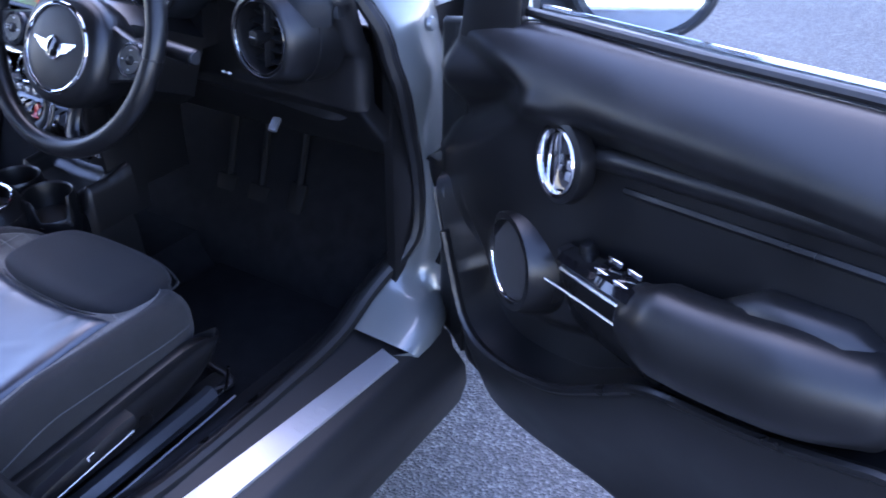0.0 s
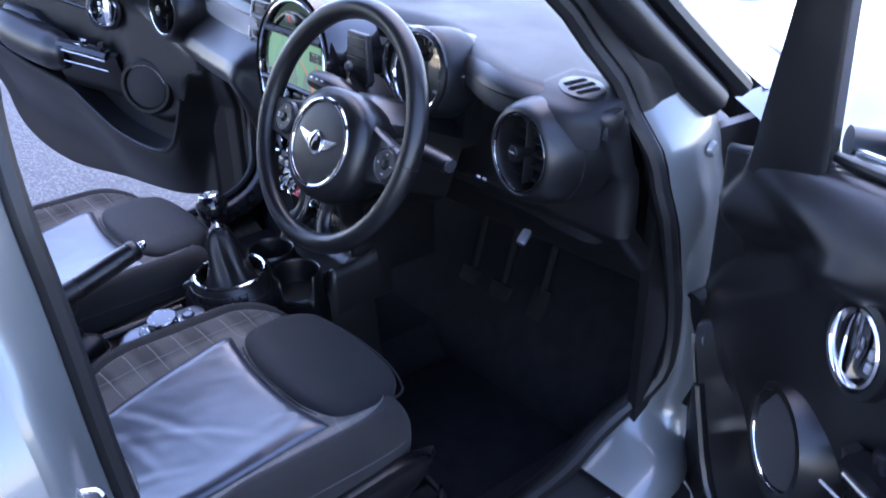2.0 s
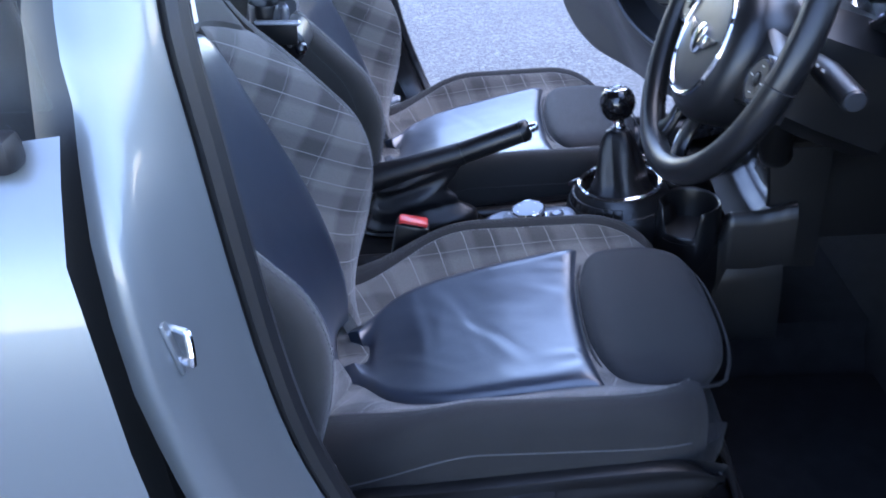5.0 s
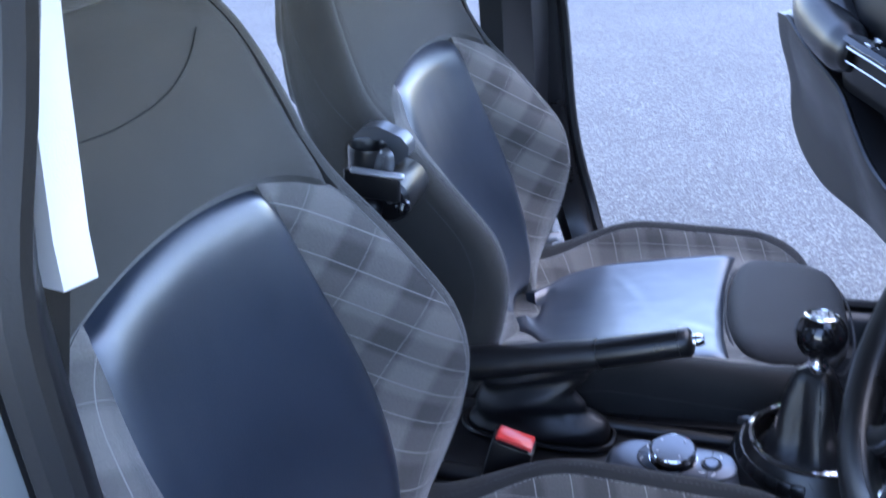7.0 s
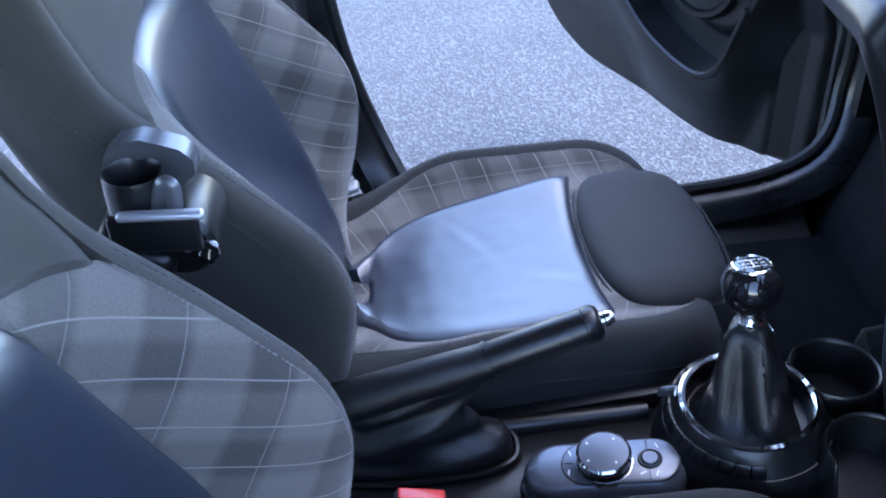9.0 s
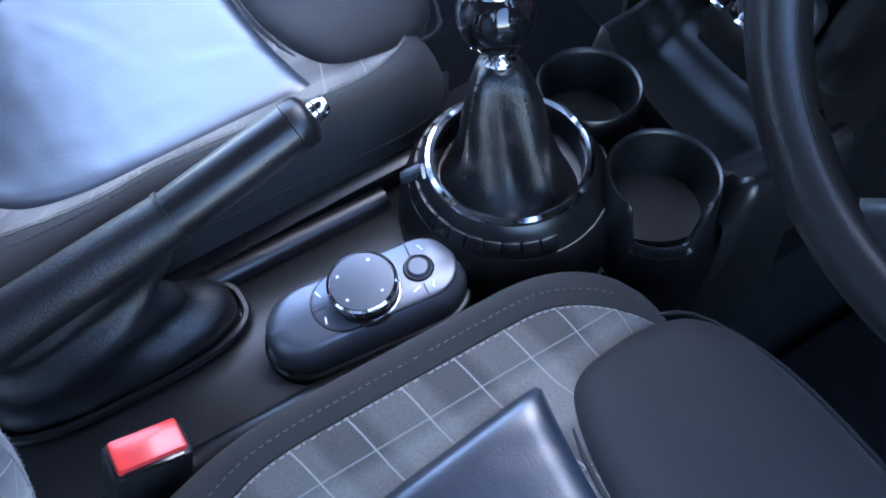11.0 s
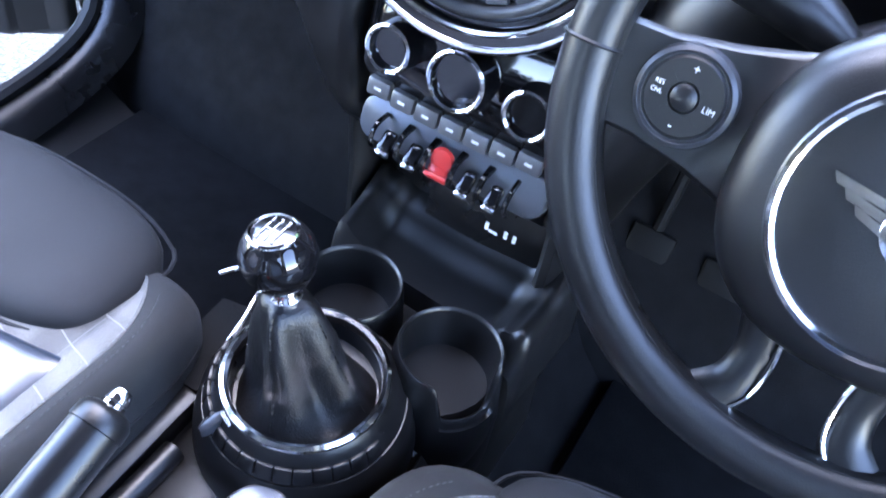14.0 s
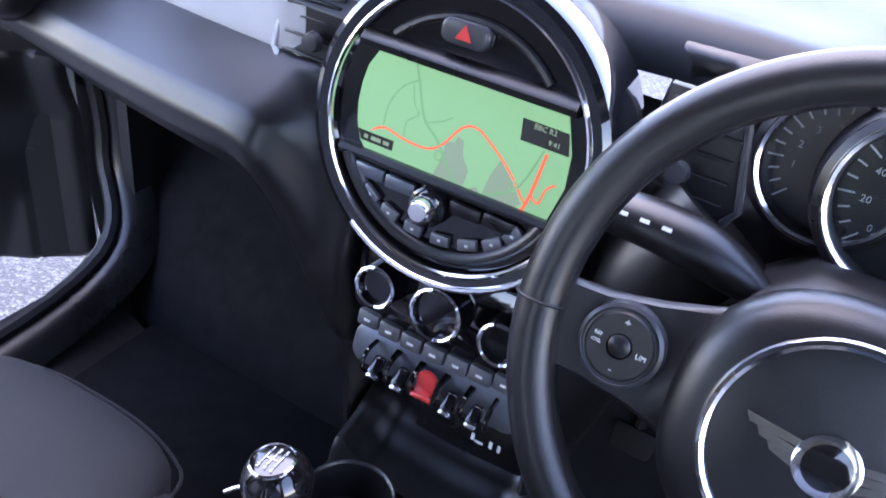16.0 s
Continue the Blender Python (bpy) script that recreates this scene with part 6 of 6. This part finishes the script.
part("tunnel_rail", tube(smooth_path([(0.072, -0.48, 0.432), (0.074, -0.2, 0.437), (0.076, -0.05, 0.438)], 6), 0.014, 14), PLASTIC, con)
part("tunnel_rail", tube(smooth_path([(-0.078, -0.48, 0.432), (-0.079, -0.2, 0.436), (-0.081, -0.03, 0.437)], 6), 0.012, 14), PLASTIC, con)
GC = V((-0.001, 0.054, 0.53))
GP = axis_pose(GC, (0.0, -0.06, 1))
part("gear_surround", lathe([(0.0, -0.03), (0.064, -0.028), (0.066, -0.006), (0.073, -0.001), (0.080, -0.010), (0.086, -0.026), (0.0945, -0.034), (0.101, -0.06), (0.103, -0.08), (0.101, -0.115), (0.0, -0.115)], GP, 56), PLASTIC_HARD, con, "round black gear lever housing")
part("gear_ring", lathe([(0.0655, -0.006), (0.0665, 0.0005), (0.070, 0.003), (0.0735, 0.0008), (0.0745, -0.005), (0.0655, -0.008)], GP, 56), CHROME, con, "chrome ring")
for k in range(17):
    a = radians(176 + k * 10.8)
    part("mode_segment", rbox(0.0158, 0.006, 0.016, 0.0018, GP @ pose(0.0845 * math.cos(a), 0.0845 * math.sin(a), -0.0205, 0, 0, math.degrees(a) + 90) @ pose(0, 0, 0, -22, 0, 0)), PLASTIC, con, "mode ring segment")
part("mode_bead", tube([GP @ V((0.0895 * math.cos(t), 0.0895 * math.sin(t), -0.031)) for t in span(0, 2 * math.pi, 60, endpoint=False)], 0.0022, 6, True), PLASTIC, con, "rounded lower edge")
part("mode_word", words("GREEN", 0.005, GP @ pose(0.0765 * math.cos(radians(248)), 0.0765 * math.sin(radians(248)), -0.0035, 0, 0, 338) @ pose(0, 0, 0, 35, 0, 0)), WHITE, con, "pale printed word")
a = radians(243)
pm = GP @ pose(0.082 * math.cos(a), 0.082 * math.sin(a), -0.012, 0, 0, 243 - 90)
part("mode_pointer", loft([[pm @ V((x * w, y, z + dz)) for x, z in ((-1, -0.004), (-0.8, 0.003), (0, 0.0055), (0.8, 0.003), (1, -0.004))] for y, w, dz in ((-0.010, 0.004, 0.004), (0.0, 0.006, 0.002), (0.010, 0.0065, -0.003), (0.015, 0.004, -0.006))]), GREY_TRIM, con, "small satin mode pointer", 50)


def cup(cx, cy, z, r, notch):
    n = 64
    rings = []
    for rr, dz in ((0.0, -0.10), (r * 0.80, -0.10), (r * 0.86, -0.095), (r * 0.91, -0.05), (r * 0.965, -0.002), (r * 0.985, 0.0015), (r * 1.03, 0.0028), (r * 1.065, 0.0), (r * 1.09, -0.008), (r * 1.17, -0.045), (r * 1.22, -0.075), (r * 1.20, -0.105), (r * 1.10, -0.135)):
        ring = []
        for k in range(n):
            t = 2 * math.pi * k / n
            drop = 0.0
            if notch is not None:
                off = abs((t - notch + math.pi) % (2 * math.pi) - math.pi)
                drop = 0.046 * step((0.78 - off) / 0.30)
            lower = -drop if dz > -0.02 else (-drop * 0.25 if dz > -0.06 and rr < r else (-drop * 0.15 if dz > -0.06 else 0))
            ring.append(V((cx + rr * math.cos(t), cy + rr * math.sin(t), z + dz + lower)))
        rings.append(ring)
    bm = loft(rings, cap=False)
    bmesh.ops.remove_doubles(bm, verts=bm.verts, dist=1e-6)
    return bm


part("cup_holder", cup(0.084, 0.157, 0.528, 0.0475, radians(-32)), PLASTIC_HARD, con, "black cup holder with a notch", 60)
part("cup_holder", cup(-0.033, 0.166, 0.528, 0.0465, None), PLASTIC_HARD, con, "black round cup holder", 60)
# black discs paint the deep shade at the cup floors
for x, y, r in ((0.084, 0.157, 0.039), (-0.033, 0.166, 0.038)):
    part("cup_shade", lathe([(0.0, 0.003), (r * 0.95, 0.003), (r, 0.0), (0.0, -0.002)], pose(x, y, 0.430), 36), HOLLOW_SHADE, con, "black disc for the shade in the cup")
round_cup = [(0.024 + 0.118 * math.cos(2 * math.pi * q / 28), 0.17 + 0.088 * math.sin(2 * math.pi * q / 28)) for q in range(28)]
part("cup_skirt", loft([[V((0.024 + (x - 0.024) * k, 0.17 + (y - 0.17) * k, z)) for x, y in round_cup] for k, z in ((1.0, 0.36), (0.99, 0.43), (0.95, 0.462), (0.86, 0.478))]), PLASTIC_HARD, con, "black cup holder base", 50)


def tray(u, v):
    """Basin in front of the cups, with a rounded rim that falls away outside."""
    k = abs(2 * u - 1)
    z = table([(0.0, 0.50), (0.55, 0.503), (0.76, 0.520), (0.86, 0.530), (0.92, 0.527), (0.97, 0.505), (1.0, 0.43)], k)
    back = table([(0.0, 0.0), (0.5, 0.004), (0.75, 0.018), (0.9, 0.03), (1.0, 0.034)], v) * (1 - 0.6 * step((k - 0.6) / 0.35))
    return V((0.022 + (0.122 + 0.012 * v) * (2 * u - 1), lerp(lerp(0.212, 0.196, u), 0.315, v), z + back - 0.05 * step((0.14 - v) / 0.14)))


part("tray", panel(tray, 52, 22, 0.0, 0.1, thick=0.0), PLASTIC, con, "shallow black tray", 60)
for s in (1, -1):
    cheek = [[V((s * (x + 0.007), y, z)) for x, y in ((0.099, 0.272 + f), (0.104, 0.267 + f), (0.112, 0.27 + f), (0.122, 0.30 + f), (0.125, 0.36), (0.099, 0.36))] for f, z in ((0.008, 0.42), (0.008, 0.50), (0.006, 0.56), (0.0, 0.605), (-0.004, 0.64))]
    part("cheek", loft(cheek), PLASTIC, con, "upright black side cheek", 50)
part("ticket_clip", tube(smooth_path([(-0.150, 0.112, 0.505), (-0.135, 0.125, 0.512), (-0.116, 0.128, 0.515), (-0.104, 0.118, 0.515), (-0.095, 0.085, 0.508), (-0.094, 0.05, 0.49), (-0.096, 0.035, 0.46)], 5), 0.0024, 6), CHROME, con, "bright wire edge")
part("coin_holder", loft([[V((x, y, z)) for x, y in ((-0.15, 0.02), (-0.10, 0.02), (-0.097, 0.08), (-0.106, 0.118), (-0.13, 0.126), (-0.155, 0.12))] for z in (0.40, 0.45, 0.456)]), DARK_RUBBER, con, "small black side pocket", 50)

# rotary controller
rc = thing("rotary_controller", (0.03, -0.11, 0.44), "round touch controller with chrome rim on a satin pod", "controller")
RP = axis_pose((0.029, -0.107, 0.462), (0, -0.1, 1)) @ pose(0, 0, 0, 0, 0, -8)
part("pod", slab(round_outline(0.072, 0.180, 0.036, 14), 0.036, RP @ pose(0, -0.001, -0.014), 0.020, 7), POD_SILVER, rc, "satin silver pod")
part("pod_base", slab(round_outline(0.082, 0.192, 0.041, 14), 0.016, RP @ pose(0, -0.001, -0.028), 0.005, 3), PLASTIC_HARD, rc)
part("key_plate", slab(round_outline(0.056, 0.126, 0.028, 14), 0.004, RP @ pose(0, 0.017, 0.0195), 0.001), POD_SILVER, rc, "satin key plate")
part("plate_gap", tube([RP @ V((x, y + 0.017, 0.0215)) for x, y in round_outline(0.0565, 0.1265, 0.028, 12)], 0.0016, 6, True), RUBBER, rc, "dark joint round the keys")
kn = part("dial", lathe([(0.0, 0.020), (0.0265, 0.020), (0.0285, 0.018), (0.0300, 0.008), (0.0300, 0.0), (0.0, 0.0)], RP @ pose(0, 0.0, 0.020), 48), GLOSS, rc, "glossy black dial")
part("dial_rim", lathe([(0.0268, 0.0195), (0.0278, 0.0212), (0.0298, 0.0192), (0.0303, 0.013), (0.0268, 0.013)], RP @ pose(0, 0.0, 0.020), 48), CHROME, kn, "chrome dial rim")
part("dial_pad", lathe([(0.0, 0.0), (0.0267, 0.0), (0.0, 0.0008)], RP @ pose(0, 0, 0.0403), 40), POD_SILVER, kn, "satin touch pad")
part("dial_foot", lathe([(0.0, 0.0), (0.0322, 0.0), (0.031, 0.005), (0.0, 0.005)], RP @ pose(0, 0, 0.0195), 40), CHROME, kn)
for x, y in ((-0.016, 0.012), (0.016, 0.012), (-0.012, -0.017), (0.012, -0.017)):
    part("pad_mark", rbox(0.0024, 0.0024, 0.0004, 0.0, RP @ pose(x, y, 0.0414)), WHITE, kn)
part("back_key", lathe([(0.0, 0.005), (0.008, 0.005), (0.010, 0.003), (0.0105, 0.0), (0.0, 0.0)], RP @ pose(0, 0.049, 0.0225), 28), POD_SILVER, rc, "round key")
part("key_ring", tube([RP @ V((0.0118 * math.cos(t), 0.049 + 0.0118 * math.sin(t), 0.0242)) for t in span(0, 2 * math.pi, 28, endpoint=False)], 0.0016, 5, True), RUBBER, rc)
for x, y, a in ((-0.018, 0.058, 20), (0.019, 0.055, -20), (0.018, 0.040, -70), (-0.014, -0.037, 20), (0.012, -0.039, -10)):
    part("key_mark", rbox(0.007, 0.0016, 0.0004, 0.0, RP @ pose(x, y, 0.0237, 0, 0, a)), WHITE, rc, "pale printed sign")
for x, y, w, a in ((0.0, -0.040, 0.012, 90), (0.021, 0.047, 0.012, 0), (-0.021, 0.047, 0.012, 0)):
    part("key_gap", rbox(w, 0.0012, 0.0006, 0.0, RP @ pose(x, y, 0.0236, 0, 0, a)), RUBBER, rc)

# gear lever
gear = thing("gear_lever", (0.0, 0.052, 0.51), "black gear lever with a ball knob and leather gaiter", "gear lever")
KC = V((-0.030, 0.049, 0.666))
B0 = V((-0.002, 0.056, 0.505))
AX = (KC - B0).normalized()
boot = []
for t, r, fold in ((-0.02, 0.062, 0.0), (0.03, 0.053, 0.004), (0.10, 0.046, 0.007), (0.20, 0.040, 0.008), (0.34, 0.0355, 0.007), (0.50, 0.030, 0.006), (0.64, 0.0235, 0.004), (0.70, 0.0195, 0.002), (0.72, 0.0125, 0.0)):
    c = B0.lerp(KC, t)
    ring = []
    for q in range(48):
        a = 2 * math.pi * q / 48
        rr = r + fold * (math.sin(4 * a + 0.6) + 0.35 * math.sin(7 * a + 8 * t))
        ring.append(c + V((math.cos(a) * rr, math.sin(a) * rr, 0.004 * math.sin(3 * a) * (1 - t))))
    boot.append(ring)
part("gaiter", loft(boot), LEATHER_BOOT, gear, "creased black leather gaiter", 70)
for k in range(4):
    q = int((k * math.pi / 2 + 0.25) / (2 * math.pi) * 48) % 48
    part("gaiter_seam", dashes([boot[j][q] + AX * 0.0005 for j in range(1, 8)], 0.004, 0.002, 0.0012), LEATHER_BOOT, gear)
KM = axis_pose(KC, AX)
part("lever_collar", lathe([(0.0, -0.048), (0.0125, -0.048), (0.0135, -0.042), (0.011, -0.038), (0.0105, -0.03), (0.012, -0.024), (0.0, -0.024)], KM, 24), CHROME, gear, "chrome collar")
part("knob", lathe([(0.0, -0.030), (0.014, -0.029), (0.022, -0.0235), (0.0285, -0.012), (0.0310, 0.0), (0.0295, 0.010), (0.025, 0.019), (0.0205, 0.0235), (0.0, 0.0245)], KM, 48), GLOSS, gear, "glossy black ball knob")
part("knob_ring", lathe([(0.0175, 0.0235), (0.0185, 0.0262), (0.0202, 0.0252), (0.0208, 0.0225)], KM, 36), CHROME, gear, "chrome ring")
part("knob_cap", lathe([(0.0, 0.0), (0.0174, 0.0), (0.0, 0.0012)], KM @ pose(0, 0, 0.0247), 32), GLOSS, gear)
for k in range(3):
    part("shift_mark", rbox(0.0013, 0.0125, 0.0004, 0.0, KM @ pose(-0.007 + 0.007 * k, 0, 0.0262)), WHITE, gear)
    for q in (-1, 1):
        part("shift_number", words(str(1 + 2 * k + (1 if q < 0 else 0)), 0.0068, KM @ pose(-0.007 + 0.007 * k, q * 0.0100, 0.0260)), WHITE, gear)
part("shift_mark", rbox(0.015, 0.0013, 0.0004, 0.0, KM @ pose(0, 0, 0.0262)), WHITE, gear)

# handbrake
hb = thing("handbrake", (-0.045, -0.3, 0.44), "black handbrake lever with leather gaiter and silver button", "handbrake")
T = V((-0.055, -0.090, 0.620))
J = V((-0.050, -0.224, 0.579))
E0 = V((-0.048, -0.405, 0.534))
part("grip", tube([J, J.lerp(T, 0.1), J.lerp(T, 0.5), J.lerp(T, 0.80)], [0.0200, 0.0205, 0.0205, 0.0200], 24), PLASTIC_HARD, hb, "black grip")
part("grip_end", tube([J.lerp(T, 0.80), J.lerp(T, 0.805), J.lerp(T, 0.88), J.lerp(T, 0.915), J.lerp(T, 0.93)], [0.0190, 0.0212, 0.0205, 0.017, 0.012], 24), PLASTIC_HARD, hb, "black collar at the grip end")
part("button", tube([J.lerp(T, 0.92), J.lerp(T, 0.99), T + (T - J).normalized() * 0.004], [0.0085, 0.0085, 0.0065], 16), CHROME, hb, "silver release button")
part("button_slot", tube([J.lerp(T, 0.955), J.lerp(T, 0.965)], 0.0089, 16), RUBBER, hb)
part("grip_ring", tube([J.lerp(T, -0.012), J.lerp(T, 0.012)], 0.0222, 24), PLASTIC_HARD, hb, "thin joint ring")
part("gaiter_sleeve", tube(smooth_path([E0, E0.lerp(J, 0.5), J], 6), [table([(0, 0.026), (0.5, 0.0235), (1, 0.0212)], k / 12) for k in range(13)], 20), LEATHER_BOOT, hb, "black leather sleeve")
rows = []
for k in range(37):
    t = k / 36
    c = lerp(0.556, 0.436, t)
    ya = table([(0.0, -0.385), (0.5, -0.395), (1.0, -0.412)], t)
    yf = table([(0.0, -0.218), (0.22, -0.232), (0.42, -0.258), (0.60, -0.236), (0.78, -0.206), (1.0, -0.202)], t)
    hw = table([(0.0, 0.016), (0.3, 0.019), (0.6, 0.027), (0.8, 0.034), (1.0, 0.034)], t)
    ring = []
    for q in range(64):
        a = 2 * math.pi * q / 64
        ca, sa = math.copysign(abs(math.cos(a)) ** 0.85, math.cos(a)), math.copysign(abs(math.sin(a)) ** 0.85, math.sin(a))
        drape = t + 0.10 * sa
        fold = 0.0050 * math.sin(15 * drape + 0.6 * math.sin(3 * a)) * step(t / 0.25) * step((1.02 - t) / 0.12) + 0.0016 * noise.noise(V((3 * math.cos(a), 5 * math.sin(a), 6 * t)))
        ring.append(V((-0.047 + (hw + fold) * ca, (ya + yf) / 2 + ((yf - ya) / 2 + 0.6 * fold) * sa, c + 0.022 * (1 - t) ** 2 * sa)))
    rows.append(ring)
part("gaiter", loft(rows), LEATHER_BOOT, hb, "folded black leather gaiter", 80)
part("gaiter_frame", tube([V((-0.047 + 0.040 * math.copysign(abs(math.cos(a)) ** 0.7, math.cos(a)), -0.307 + 0.112 * math.copysign(abs(math.sin(a)) ** 0.7, math.sin(a)), 0.4385)) for a in span(0, 2 * math.pi, 48, endpoint=False)], 0.004, 6, True), PLASTIC_HARD, hb, "thin black frame")

# folded armrest end between the backrests
ar = thing("rear_cup_holder", (-0.03, -0.52, 0.6), "black folding holder with grey clips between the backrests", "holder")
m = pose(-0.012, -0.50, 0.868, -18, 0, 0) @ Matrix.Scale(0.72, 4)
part("body", rbox(0.13, 0.10, 0.34, 0.02, m @ pose(0.0, -0.02, -0.235), 4), PLASTIC_HARD, ar)
part("rear_block", loft([[m @ V((x, y, z)) for y, z in ((-0.075, -0.07), (-0.075, 0.0), (-0.062, 0.022), (-0.035, 0.034), (0.012, 0.030), (0.030, 0.018), (0.034, 0.0), (0.02, -0.02), (0.0, -0.07))] for x in (-0.062, -0.058, -0.030, -0.026)]), KEY_GREY, ar, "rounded grey holder block", 50)
part("cup_wall", lathe([(0.026, -0.07), (0.034, -0.07), (0.036, 0.0), (0.034, 0.006), (0.031, 0.0), (0.026, -0.055), (0.0, -0.06)], m @ pose(0.006, -0.034, 0.004, 12, 0, 0), 32), PLASTIC_HARD, ar, "round black cup")
part("loop", tube([m @ V((0.034 + 0.003 * math.cos(t), 0.010 + 0.010 * math.cos(t), -0.012 + 0.032 * math.sin(t))) for t in span(0, 2 * math.pi, 28, endpoint=False)], 0.0075, 10, True, flat=0.6), KEY_GREY, ar, "upright grey loop")
part("side_wall", rbox(0.013, 0.105, 0.050, 0.005, m @ pose(0.058, 0.004, -0.036, 14, 0, 0), 3), PLASTIC_HARD, ar, "black side wall")
part("side_lip", rbox(0.015, 0.100, 0.011, 0.005, m @ pose(0.058, 0.008, -0.010, 14, 0, 0), 3), SATIN, ar, "pale grey side lip")
part("front_drum", lathe([(0.0, -0.046), (0.026, -0.045), (0.031, -0.038), (0.031, 0.034), (0.026, 0.04), (0.0, 0.041)], axis_pose(m @ V((-0.014, 0.032, -0.066)), (1, 0, 0), (0, 1, 0)), 32), PLASTIC_HARD, ar, "round black hinge drum")
part("front_lip", rbox(0.060, 0.012, 0.030, 0.005, m @ pose(0.026, 0.036, -0.048, 30, 0, 0), 3), KEY_GREY, ar, "grey front lip")
part("catch", lathe([(0.0, -0.014), (0.010, -0.011), (0.0145, 0.0), (0.010, 0.011), (0.0, 0.014)], m @ pose(0.052, 0.066, -0.056), 20), GLOSS, ar, "round black catch")

# pedals and mats
for x, w, lab in ((0.27, 0.06, "brake"), (0.17, 0.06, "clutch"), (0.38, 0.045, "accelerator")):
    p = thing("pedal", (x, 0.58, 0.35), "black rubber foot pedal on a steel arm", "pedal", "pedals")
    part("pad", rbox(w, 0.015, 0.055 if lab != "accelerator" else 0.12, 0.006, pose(x, 0.55, 0.40, -25, 0, 0)), DARK_RUBBER, p)
    part("arm", tube([(x, 0.56, 0.41), (x, 0.62, 0.6)], 0.008, 8), DARK_RUBBER, p)
for s in (1, -1):
    single("floor_mat", rbox(0.42, 0.62, 0.008, 0.003, pose(s * 0.42, 0.16, 0.247, 0, -1.0 * s, 0)), CARPET, "black carpet floor mat in the footwell", "floor mat")

# seat belts on the centre posts
for s in (1, -1):
    b = thing("seat_belt", (s * 0.70, -0.5, 0.4), "black seat belt hanging at the centre post", "seat belt", "seat belts")
    part("webbing", loft([[V((s * x, y, z)), V((s * x, y - 0.045, z)), V((s * (x - 0.003), y - 0.045, z)), V((s * (x - 0.003), y, z))] for x, y, z in ((0.70, -0.50, 0.42), (0.70, -0.515, 0.8), (0.66, -0.515, 1.08), (0.62, -0.50, 1.25))]), FABRIC_DARK, b, "black webbing")
    part("tongue", rbox(0.012, 0.04, 0.05, 0.004, pose(s * 0.695, -0.53, 0.72)), PLASTIC_HARD, b)
    part("anchor", rbox(0.012, 0.04, 0.03, 0.004, pose(s * 0.70, -0.50, 0.41)), SATIN, b, "steel belt anchor")
